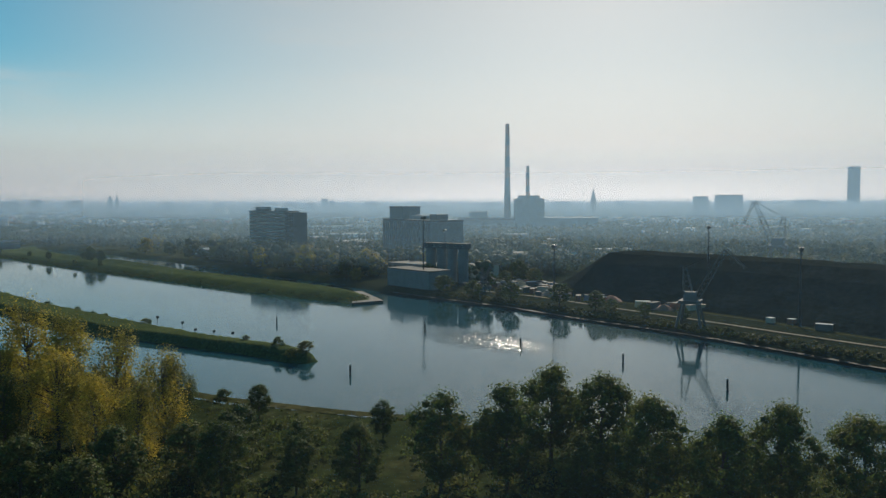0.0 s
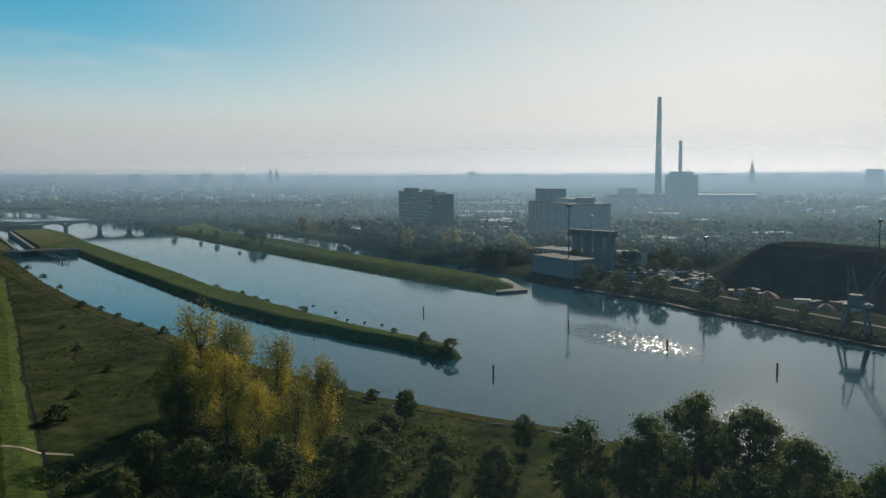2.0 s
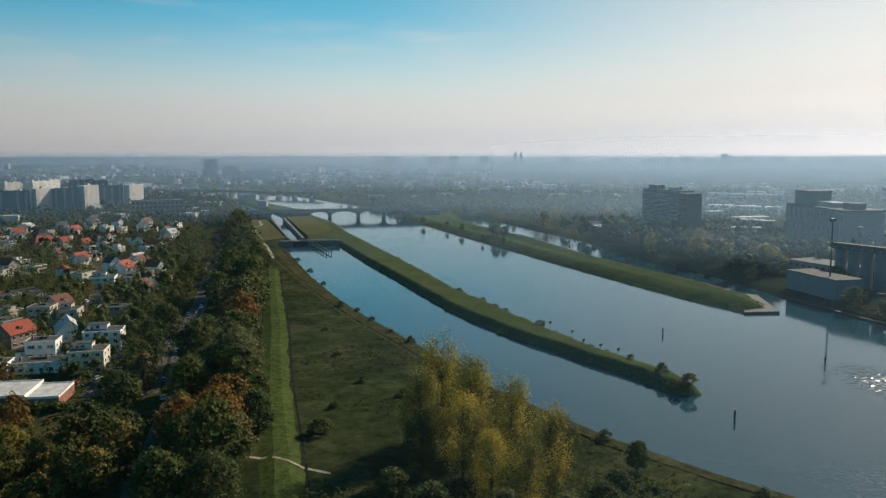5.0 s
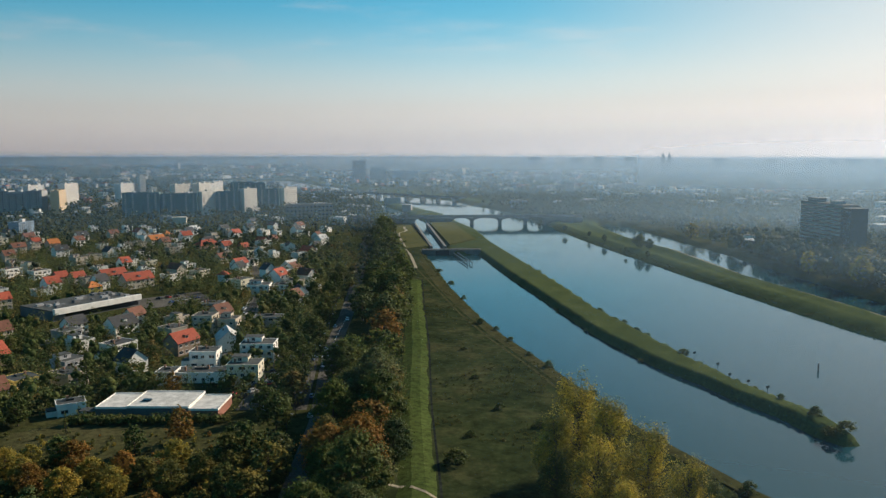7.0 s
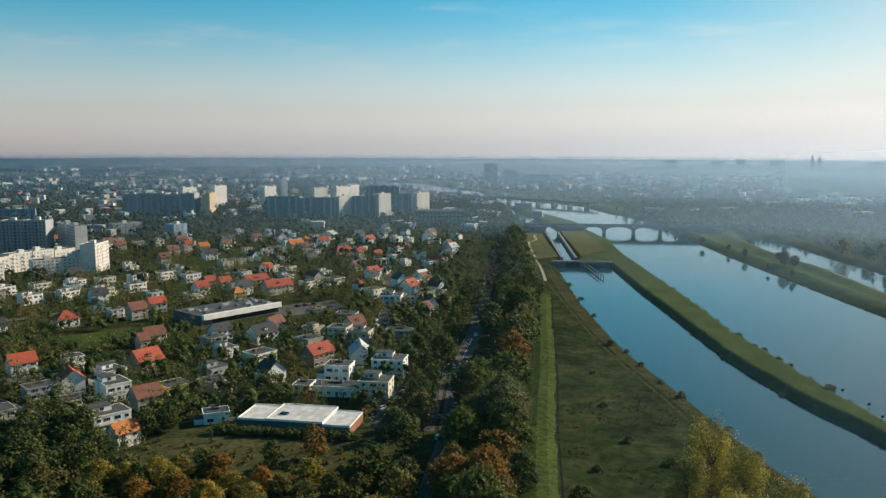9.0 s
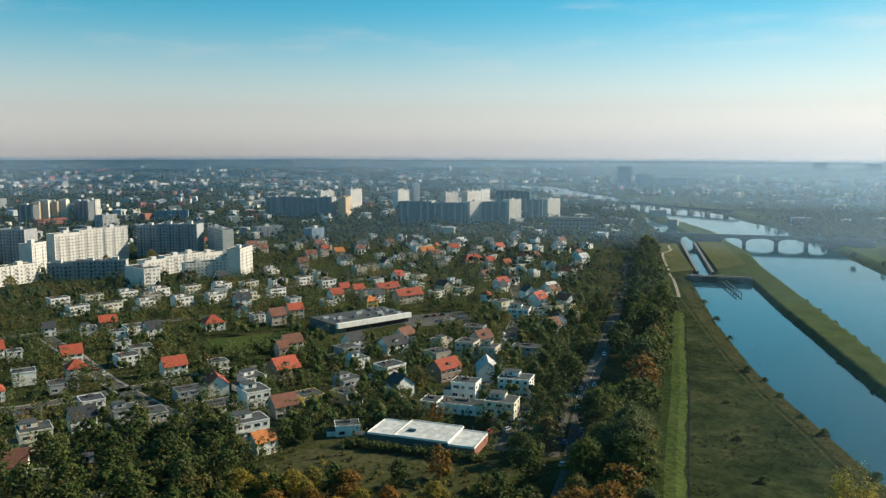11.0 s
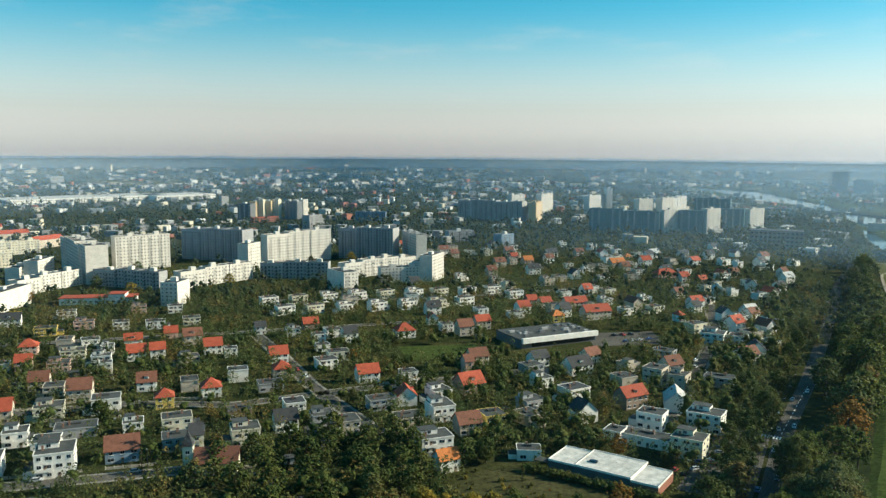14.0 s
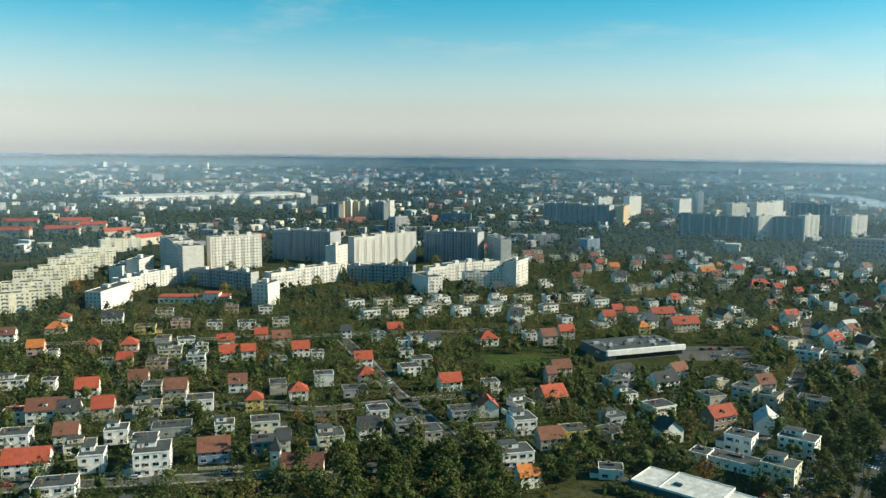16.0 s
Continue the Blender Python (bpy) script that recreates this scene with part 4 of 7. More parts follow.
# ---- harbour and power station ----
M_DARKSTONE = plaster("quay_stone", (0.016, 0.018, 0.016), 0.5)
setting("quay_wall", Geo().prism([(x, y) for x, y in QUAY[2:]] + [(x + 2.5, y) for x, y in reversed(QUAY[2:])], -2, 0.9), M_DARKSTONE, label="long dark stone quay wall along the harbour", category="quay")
setting("harbour_yard", Geo().prism([(273, 20), (272, 169), (273, 247), (275, 286), (270, 340), (268, 440), (345, 440), (345, 20)], 2.2, 2.56), M_COALDUST, label="dark paved harbour yard behind the quay", category="yard")
strip("quay_road", [(294, 20), (283, 119), (285, 152), (289, 200), (291, 244), (296, 300), (290, 345)], 2.2, 2.95, M_SAND, "pale gravel track along the quay", "road")


def ridge(name, line, foot, top, h, material, label, category):
    """A long heap with an uneven crest."""
    ob = thing(name, 0, 0, 0, 0, label, category)
    g, rows = Geo(), []
    for i in range(len(line) - 1):
        (ax, ay), (bx, by) = line[i], line[i + 1]
        n = max(2, int(math.hypot(bx - ax, by - ay) / 7))
        for k in range(n):
            u = k / n
            x, y = ax + (bx - ax) * u, ay + (by - ay) * u
            w = noise.noise(Vector((x * 0.05, y * 0.05, 1)))
            end = min(1.0, (len(rows) + 0.2) / 5)
            rows.append([(x + dx * (0.4 + 0.6 * end) + w * 1.5, y, 2.4 + z * end * (1 + 0.05 * w) + (RNG.normal() * 0.12 if z else 0)) for dx, z in
                         ((-foot, 0), (-foot * 0.75, h * 0.35), (-foot * 0.5, h * 0.75), (-top, h * 0.97), (0, h), (top, h * 0.96), (foot * 0.6, h * 0.6), (foot, 0))])
    for r0, r1 in zip(rows, rows[1:]):
        for i in range(len(r0) - 1):
            g.face([r0[i], r0[i + 1], r1[i + 1], r1[i]])
    part("mound", g, material, ob)
    t = Geo()
    for a, b in zip(line, line[1:]):
        t.face([(a[0] - foot - 2.5, a[1], 2.66), (a[0] - foot - 5.5, a[1], 2.66), (b[0] - foot - 5.5, b[1], 2.66), (b[0] - foot - 2.5, b[1], 2.66)])
    part("service_track", t, M_WORN, ob, "pale gravel track along the foot of the heap")
    OCC.extend((x, y, foot) for x, y in line)
    OCC.extend(((a[0] + b[0]) / 2, (a[1] + b[1]) / 2, foot) for a, b in zip(line, line[1:]))


ridge("coal_heap", [(356, 330), (368, 280), (372, 230), (366, 180), (357, 130), (352, 70), (350, 0), (348, -120)], 54, 16, 22, M_COAL, "long black heap of coal on the quay", "coal heap")

def cone_heap(x, y, r, h, mat, label):
    """A loose conical heap with an uneven foot."""
    ob = thing("gravel_heap", x, y, 2.5, 0, label, "heap", "heaps in the harbour yard")
    g, n = Geo(), 18
    rows = []
    for k, (f, z) in enumerate(((1.0, 0.0), (0.72, 0.36), (0.4, 0.74), (0.14, 0.97))):
        rows.append([(math.cos(6.2832 * i / n) * r * f * RNG.uniform(0.88, 1.1), math.sin(6.2832 * i / n) * r * f * RNG.uniform(0.88, 1.1), z * h * RNG.uniform(0.95, 1.05)) for i in range(n)])
    for a, b in zip(rows, rows[1:]):
        for i in range(n):
            j = (i + 1) % n
            g.face([a[i], a[j], b[j], b[i]])
    g.face(rows[-1])
    part("mound", g, mat, ob)


for px, py, r, h, mat, lab in ((329, 348, 8, 3.4, M_SAND, "pale heap of sand in the yard"), (318, 330, 5, 2.4, M_SAND, "small pale heap of gravel in the yard"), (312, 262, 6, 3.0, WALL["brick"], "rusty heap of scrap metal in the yard"), (308, 300, 6, 3.2, WALL["brown"], "brown heap of scrap metal in the yard"),
                               (306, 226, 5, 2.6, WALL["brick"], "rusty heap of scrap metal on the quay"), (336, 318, 6, 3.0, WALL["slate"], "grey heap of ore in the yard")):
    cone_heap(px, py, r, h, mat, lab)
town_box("stair_tower", 334, 640, -87.4, 15, 14, 41, "dark", "dark tower block beside the office slab", "tower block")
town_box("quay_warehouse", 279, 381, -88, 40, 16, 10.5, "weathered", "grey riverside warehouse with a flat roof", "warehouse", panes=False)
town_box("loading_shed", 318, 430, -80, 46, 20, 9, "slate", "low grey loading shed near the quay", "shed", roof="felt")
town_box("loading_shed", 420, 455, -70, 50, 22, 11, "slate", "low grey harbour shed with a felt roof", "shed", roof="felt")
town_box("loading_shed", 470, 600, -60, 60, 20, 9, "beige", "low beige harbour shed with a pale roof", "shed", roof="white")
town_box("loading_shed", 560, 930, -50, 90, 18, 8, "white", "long white industrial hall with a pale roof", "hall", roof="white")
town_box("loading_shed", 700, 1160, -50, 120, 20, 10, "white", "long white industrial hall with a pale roof", "hall", roof="white")


def build_elevator():
    """The grain elevator: a ribbed concrete block with a lift tower, roof houses, a cornice and narrow window slots."""
    ob = thing("grain_elevator", 391, 529, 2.4, -98.9, "large grey ribbed grain elevator of concrete", "grain elevator")
    OCC.append((391, 529, 46))
    part("wall", Geo().box(-44, -14, 0, 44, 14, 35), WALL["weathered"], ob)
    part("roof", Geo().box(-44.4, -14.4, 35.004, 44.4, 14.4, 36.2), ROOF["felt"], ob)
    part("lift_tower", Geo().box(-44, -8, 36.21, -18, 8, 46), WALL["weathered"], ob)
    part("tower_roof", Geo().box(-44.5, -8.5, 46.004, -17.5, 8.5, 46.6), ROOF["felt"], ob)
    part("roof_house", Geo().box(-10, -6, 36.21, 14, 6, 39.4), WALL["grey"], ob)
    part("roof_house", Geo().box(24, -5, 36.21, 36, 5, 40.5), WALL["slate"], ob)
    for i in range(12):
        px = -43.6 + i * 7.9
        part("rib", Geo().box(px - 0.5, -14.7, 0, px + 0.5, -14.002, 35), WALL["weathered"], ob)
    for i in range(11):
        px = -39.6 + i * 7.9
        part("window_slot", Geo().box(px - 0.6, -14.06, 28, px + 0.6, -14.003, 33), M_GLASS, ob)
        part("window_slot", Geo().box(px - 0.6, -14.06, 18, px + 0.6, -14.003, 22), M_GLASS, ob)
    for i in range(5):
        part("vent", Geo().tube((-6 + i * 6, 10, 36.2), (-6 + i * 6, 10, 38.2), 0.7, 0.7, 10), WALL["grey"], ob)


def build_office():
    """A tall office slab with window bands, a roof railing and plant rooms."""
    ob = thing("office_block", 337, 690, 2.4, -87.4, "tall slab-like grey office block with a railed roof", "office block")
    OCC.append((337, 690, 37))
    part("wall", Geo().box(-35, -7, 0, 35, 7, 42), WALL["grey"], ob)
    part("roof", Geo().box(-35.3, -7.3, 42.004, 35.3, 7.3, 42.6), ROOF["felt"], ob)
    for s in range(12):
        part("window_band", Geo().box(-33.5, -7.08, 1.4 + s * 3.4, 33.5, -7.003, 3.0 + s * 3.4), M_GLASS, ob)
        part("window_band", Geo().box(35.003, -5.5, 1.4 + s * 3.4, 35.08, 5.5, 3.0 + s * 3.4), M_GLASS, ob)
    for i in range(15):
        part("railing_post", Geo().box(-34.8 + i * 4.97, -7.1, 42.6, -34.6 + i * 4.97, -6.9, 45.0), M_FRAME, ob)
    part("railing", Geo().box(-34.8, -7.08, 44.8, 34.9, -6.92, 45.0), M_FRAME, ob)
    part("plant_room", Geo().box(-28, -4, 42.61, -12, 4, 46.0), WALL["slate"], ob)
    part("plant_room", Geo().box(10, -4, 42.61, 20, 4, 45.2), WALL["grey"], ob)


build_elevator()
build_office()


tone = itertools.cycle(("slate", "beige", "weathered", "white", "brown"))
for i in range(34):
    ang, far_r = radians(RNG.uniform(17, 52)), RNG.uniform(430, 1050)
    px, py = math.sin(ang) * far_r, math.cos(ang) * far_r
    if px > 275 and not taken(np.array([px]), np.array([py]), 12)[0]:
        key = next(tone)
        town_box("workshop", round(px), round(py), RNG.uniform(-80, 40), RNG.uniform(16, 42), RNG.uniform(9, 15), RNG.uniform(5, 9), key, "low %s workshop with a pale flat roof among trees" % WALL_WORD[key], "workshop", roof="white" if i % 3 else "felt", panes=False)


def build_silos():
    ob = thing("silo_row", 311, 392, 2.4, -75, "row of pale concrete silos under a gallery", "silos")
    for i in range(4):
        part("silo", Geo().tube((-14 + i * 8.4, 0, 0), (-14 + i * 8.4, 0, 21), 3.2, 3.2, 20), WALL["weathered"], ob)
    gallery = part("gallery", Geo().box(-18, -2.5, 21.004, 15, 2.5, 24.2), WALL["slate"], ob)
    for i in range(6):
        part("window", WIN, None, gallery, at=pose(-16 + i * 5.6, -2.5, 22.2))
    part("gallery_roof", Geo().box(-18.3, -2.8, 24.21, 15.3, 2.8, 24.5), ROOF["felt"], ob)
    OCC.append((311, 392, 26))


build_silos()


def lattice(g, a, b, w0, w1, n, r=0.16):
    """Four corner tubes with cross bracing from a to b."""
    a, b = Vector(a), Vector(b)
    ax = (b - a).normalized()
    s = Vector((0, 1, 0)) if abs(ax.y) < 0.9 else Vector((1, 0, 0))
    s = (s - ax * s.dot(ax)).normalized()
    t = ax.cross(s)
    rings = []
    for i in range(n + 1):
        c, w = a + (b - a) * i / n, w0 + (w1 - w0) * i / n
        rings.append([c + s * w * p + t * w * q for p, q in ((1, 1), (-1, 1), (-1, -1), (1, -1))])
    for j in range(4):
        g.tube(rings[0][j], rings[-1][j], r, r * 0.7, 5)
    for i in range(n):
        for j in range(4):
            k = (j + i) % 2
            g.tube(rings[i][(j + k) % 4], rings[i + 1][(j + 1 - k) % 4], r * 0.55, r * 0.55, 4)
    return g


def crane(x, y, rot, scale, jib_end, label):
    ob = thing("harbour_crane", x, y, 2.6, rot, label, "crane", "cranes of the harbour")
    k = scale
    for px, py in ((-4, -4), (4, -4), (4, 4), (-4, 4)):
        part("leg", Geo().tube((px * k, py * k, 0), (px * 0.6 * k, py * 0.6 * k, 8 * k), 0.5 * k, 0.4 * k, 6), WALL["dark"], ob)
    part("portal", Geo().box(-3.4 * k, -3.4 * k, 8 * k, 3.4 * k, 3.4 * k, 9 * k), WALL["dark"], ob)
    cabin = part("cabin", Geo().box(-2.2 * k, -1.8 * k, 9 * k, 2.2 * k, 1.8 * k, 11.8 * k, 0, 0.2), WALL["slate"], ob)
    part("cabin_window", Geo().box(2.0 * k, -1.3 * k, 10.2 * k, 2.24 * k, 1.3 * k, 11.4 * k), M_GLASS, cabin, "dark cabin window")
    part("mast", lattice(Geo(), (-1 * k, 0, 11.8 * k), (-2 * k, 0, 20 * k), 1.4 * k, 0.6 * k, 4), WALL["dark"], ob)
    j = [Vector(p) * k for p in jib_end]
    part("jib", lattice(Geo(), (2 * k, 0, 10 * k), j[0], 1.1 * k, 0.5 * k, 9), WALL["dark"], ob)
    part("fly_jib", lattice(Geo(), j[0], j[1], 0.5 * k, 0.3 * k, 4, 0.12), WALL["dark"], ob)
    part("tie", Geo().tube((-2 * k, 0, 20 * k), j[0], 0.1 * k, 0.1 * k, 5), M_DARKSTEEL, ob)
    OCC.append((x, y, 8))


crane(272, 188, -65, 1.2, ((11, 0, 26), (17, 0, 20)), "dark lattice harbour crane standing on the quay")
crane(559, 312, 110, 1.9, ((9, 0, 26), (13, 0, 17)), "tall dark harbour crane behind the coal heap")
crane(286, 330, -100, 0.7, ((10, 0, 22), (15, 0, 18)), "small lattice harbour crane by the warehouse")


def floodlight(x, y, h):
    ob = thing("floodlight_mast", x, y, 2.6, 30, "tall steel floodlight mast with a lamp head", "light mast", "floodlight masts of the harbour")
    part("mast", Geo().tube((0, 0, 0), (0, 0, h), 0.5, 0.25, 8), M_DARKSTEEL, ob)
    head = part("head", Geo().box(-2.6, -0.5, h, 2.6, 0.5, h + 0.5).box(-2.4, -0.9, h + 0.5, -0.5, 0.6, h + 1.6).box(0.5, -0.9, h + 0.5, 2.4, 0.6, h + 1.6), M_DARKSTEEL, ob)
    for sx in (-1.45, 1.45):
        part("lamp_glass", Geo().box(sx - 0.8, -0.96, h + 0.6, sx + 0.8, -0.905, h + 1.5), WALL["slate"], head, "glass front of the floodlight")


for px, py, h in ((277, 373, 40), (306, 161, 30), (350, 232, 36), (300, 290, 26), (330, 420, 30)):
    floodlight(px, py, h)


def build_power_station():
    ob = thing("power_station", 930, 955, 2.4, -45, "hazy grey power station hall with ducts", "power station")
    part("boiler_hall", Geo().box(-26, -20, 0, 24, 20, 55).box(-20, -14, 55.004, 16, 14, 60), WALL["grey"], ob)
    part("turbine_hall", Geo().box(24.004, -30, 0, 110, 20, 24), WALL["grey"], ob)
    part("annex", Geo().box(-120, -20, 0, -26.004, 20, 20).box(-100, -10, 20.004, -70, 10, 34), WALL["grey"], ob)
    part("conveyor", Geo().prism([(-118, -24), (-118, -21), (-24, -21), (-24, -24)], 20, 24), WALL["dark"], ob)
    for name, x, y, h, r0, r1 in (("tall", 915, 994, 180, 6.0, 3.2), ("short", 944, 975, 110, 4.2, 2.6)):
        ob = thing("chimney_stack", x, y, 2.4, 0, "tall slender concrete chimney with red bands paled as by haze", "chimney")
        n = 10
        for i in range(n):
            u0, u1 = i / n, (i + 1) / n
            # bands are painted paler and greyer, as seen through haze
            part("shaft_ring", Geo().tube((0, 0, h * u0), (0, 0, h * u1 - 0.02), r0 + (r1 - r0) * u0, r0 + (r1 - r0) * u1, 20), WALL["pink"] if i % 2 and i > 3 else WALL["grey"], ob)
        part("platform", Geo().tube((0, 0, h * 0.82), (0, 0, h * 0.82 + 1.2), r1 + 1.6, r1 + 1.6, 20), M_CONCRETE, ob)


build_power_station()


def build_skyline():
    town_box("skyscraper", 3178, 1467, -30, 34, 30, 180, "blue", "lone glass skyscraper far across the city", "skyscraper")
    town_box("podium_building", 3130, 1530, -30, 80, 50, 40, "blue", "stepped glass base beside the skyscraper", "building")
    town_box("tower_block", 1904, 1289, -35, 36, 20, 62, "blue", "distant blue-grey tower block", "tower block")
    town_box("tower_block", 1944, 1228, -35, 70, 20, 66, "blue", "distant wide blue-grey tower block", "tower block")
    town_box("tower_block", -277, 2660, 5, 44, 30, 62, "dark", "dark office tower in the distance", "tower block")
    town_box("tower_block", -210, 2600, 5, 50, 30, 40, "grey", "hazy grey office building in the distance", "office building")
    town_box("tower_block", -120, 2560, 5, 80, 30, 30, "grey", "hazy grey office building in the distance", "office building")
    for x, y, h in ((1953, 1717, 92), (1001, 3636, 86), (1028, 3630, 86)):
        ob = thing("church_tower", x, y, 2.4, 30, "slender church tower with a pointed spire in the haze", "church tower")
        part("wall", Geo().box(-7, -7, 0, 7, 7, h * 0.6), WALL["brick"], ob)
        g = Geo()
        for i in range(4):
            a, b = [(-7, -7), (7, -7), (7, 7), (-7, 7)][i], [(-7, -7), (7, -7), (7, 7), (-7, 7)][(i + 1) % 4]
            g.face([(*a, h * 0.6), (*b, h * 0.6), (0, 0, h)])
        part("spire", g, ROOF["slate"], ob)


build_skyline()
for deg, wide, high in ((22.4, 46, 66), (24.9, 60, 60), (26.0, 30, 68), (27.2, 70, 64), (28.6, 40, 62), (29.6, 28, 84), (30.1, 20, 72), (30.9, 50, 62), (32.9, 60, 64), (36.5, 40, 62), (41.5, 50, 64), (46.5, 70, 66), (50.5, 36, 62),
                        (13.2, 46, 92), (9.6, 60, 90), (11.0, 40, 98), (6.5, 50, 96), (19.0, 50, 84), (59.5, 60, 62), (62.5, 90, 68)):
    far_r = 3950 + 90 * math.sin(deg * 7)
    high = high * 0.88 - (22 if deg < 20 else 9)
    town_box("tower_block", round(math.sin(radians(deg)) * far_r), round(math.cos(radians(deg)) * far_r), -deg + 12 * math.sin(deg * 3), wide, 25, high, "weathered", "grey tower block on the hazy skyline", "tower block", panes=False)


def build_girder_bridge():
    ob = thing("road_bridge", -98, 1575, 0, -43.3, "low grey girder bridge upriver in the haze", "bridge")
    part("deck", Geo().box(-190, -6, 6.5, 190, 6, 8.6), WALL["slate"], ob)
    for px in range(-170, 171, 42):
        part("pier", Geo().box(px - 2, -5, -2, px + 2, 5, 6.498), M_CONCRETE, ob)
    for py in (-6, 5.8):
        part("railing", Geo().box(-190, py, 8.6, 190, py + 0.2, 9.7), M_DARKSTEEL, ob)


build_girder_bridge()

YARD = [("container", 6.1, 2.4, 2.6, "steel shipping container"), ("scrap_skip", 5, 2.2, 1.6, "open steel scrap skip"), ("crate_stack", 3, 2.5, 2.2, "stack of weathered crates"), ("site_hut", 7, 3, 3, "site hut with a flat roof")]
for i in range(84):
    nm, lw, dw, hw, lab = YARD[i % 4]
    px, py = (RNG.uniform(298, 342), RNG.uniform(300, 372)) if i < 60 else (RNG.uniform(302, 322), RNG.uniform(150, 300))
    key = ("beige", "brown", "blue", "ochre", "slate", "brick", "dark")[int(RNG.integers(7))]
    ob = thing(nm, px, py, 2.45, RNG.uniform(0, 180), "%s %s in the harbour yard" % (WALL_WORD[key], lab), nm.replace("_", " "), "goods in the harbour yard")
    part("body", Geo().box(-lw / 2, -dw / 2, 0, lw / 2, dw / 2, hw, 0, 0.04), WALL[key], ob)
    part("top", Geo().box(-lw / 2 - 0.05, -dw / 2 - 0.05, hw + 0.004, lw / 2 + 0.05, dw / 2 + 0.05, hw + 0.14), ROOF["white"] if i % 3 == 0 else (ROOF["felt"] if i % 2 else WALL["brown"]), ob)


def street(name, pts, width=6.0):
    strip(name.replace("street", "pavement"), pts, width + 3.0, 2.53, M_PAVING, "pale paved verges along the garden street", "pavement")
    strip(name, pts, width, 2.56, M_ASPHALT, "narrow asphalt street between gardens", "street")
    for (ax, ay), (bx, by) in zip(pts, pts[1:]):
        n = max(1, int(math.hypot(bx - ax, by - ay) / 5))
        OCC.extend((ax + (bx - ax) * i / n, ay + (by - ay) * i / n, width * 0.55) for i in range(n))


street("street_a", [(-360, 35), (-289, 113), (-227, 181), (-205, 196)])
street("street_b", [(-430, 70), (-368, 147), (-311, 219), (-269, 244), (-240, 290), (-180, 372)])
street("street_c", [(-372, 356), (-311, 320), (-262, 288), (-225, 268), (-190, 250)])
street("street_d", [(-520, 190), (-450, 270), (-372, 356), (-300, 440)], 5)
street("street_e", [(-150, 620), (-120, 520), (-105, 420), (-95, 330), (-60, 322)], 5.5)
street("street_f", [(-440, 440), (-340, 520), (-250, 640)], 5)
setting("car_park", Geo().prism([(-172, 440), (-138, 470), (-156, 500), (-190, 470)], 2.2, 2.56), M_ASPHALT, label="grey asphalt car park beside the hall", category="car park")
OCC.append((-164, 470, 24))
setting("playing_field", Geo().prism([(-270, 375), (-246, 350), (-219, 381), (-234, 406)], 2.2, 2.58), M_LAWN, label="bright green playing field among gardens", category="lawn")
OCC += [(-255, 375, 16), (-238, 385, 18), (-245, 365, 14)]


setting("parking_lane", Geo().prism([(-71, 262), (-46.5, 262), (-50, 300), (-54, 340), (-74, 340)], 2.2, 2.552), M_ASPHALT, label="asphalt parking lane with cars beside the road", category="car park")


def build_hall():
    ob = thing("sports_hall", -203, 440, 2.45, 58.3, "long low white hall with roof units on grey felt", "hall")
    part("wall", Geo().box(-27, -14, 0, 27, 16, 5.2), WALL["slate"], ob)
    part("fascia", Geo().box(-27, -16, 3.6, 27, -14.002, 6.6), WALL["white"], ob, "white panelled fascia over the windows")
    part("window_strip", Geo().box(-20, -14.08, 0.6, 26, -14.005, 3.5), M_GLASS, ob)
    part("roof", Geo().box(-27.2, -13.8, 5.21, 27.2, 16.2, 5.7), ROOF["felt"], ob)
    for i in range(26):
        px, py = RNG.uniform(-24, 24), RNG.uniform(-11, 13)
        a, b = RNG.uniform(0.6, 2.2), RNG.uniform(0.6, 1.4)
        part("roof_unit", Geo().box(px - a, py - b, 5.7, px + a, py + b, 5.7 + RNG.uniform(0.5, 1.5), 0, 0.1), WALL["grey" if i % 2 else "slate"], ob)
    OCC.extend([(-203 + 15 * k, 440 + 24 * k, 20) for k in (-0.7, 0, 0.7)] + [(-182 + 15 * k, 424 + 24 * k, 15) for k in (-0.8, 0, 0.8)])


build_hall()


setting("open_plot", Geo().prism([(-140, 206), (-118, 204), (-62, 206), (-56, 232), (-60, 250), (-120, 252), (-136, 240)], 2.2, 2.55), M_WORN, label="open plot of rough sunlit dry grass", category="lawn")


def build_shop():
    ob = thing("shop", -95, 262, 2.45, -1.5, "low shop building with a bright white flat roof", "shop")
    # the dark walls hold the shade of the backlit shop front in their colour
    for x0, x1, y0, y1, h, wall in ((-21, -10, -7.5, 8.5, 3.4, "dark"), (-10, 11, -8.5, 9, 4.0, "dark"), (11, 21, -9, 7, 3.4, "brick")):
        part("wall", Geo().box(x0 + 0.003, y0, 0, x1 - 0.003, y1, h), WALL[wall], ob)
        part("roof", Geo().box(x0 + 0.2, y0 + 0.2, h + 0.004, x1 - 0.2, y1 - 0.2, h + 0.15), ROOF["white"], ob)
        rim = Geo()
        for a in ((x0, y0 - 0.05, x1, y0 + 0.2), (x0, y1 - 0.2, x1, y1 + 0.05), (x0, y0 + 0.2, x0 + 0.2, y1 - 0.2), (x1 - 0.2, y0 + 0.2, x1, y1 - 0.2)):
            rim.box(a[0], a[1], h - 0.3, a[2], a[3], h + 0.45)
        part("parapet", rim, WALL["white"], ob)
    part("skylight", Geo().box(-7, -3, 4.35, -4, -1, 4.8, 0, 0.2), M_GLASS, ob)
    part("canopy", Geo().box(-26, -9, 2.6, -21.1, -5, 2.8), ROOF["felt"], ob)
    part("canopy_post", Geo().box(-25.8, -8.8, 0, -25.6, -8.6, 2.6), M_DARKSTEEL, ob)
    OCC.extend([(-108, 262, 13), (-95, 262, 13), (-82, 262, 13)])


build_shop()

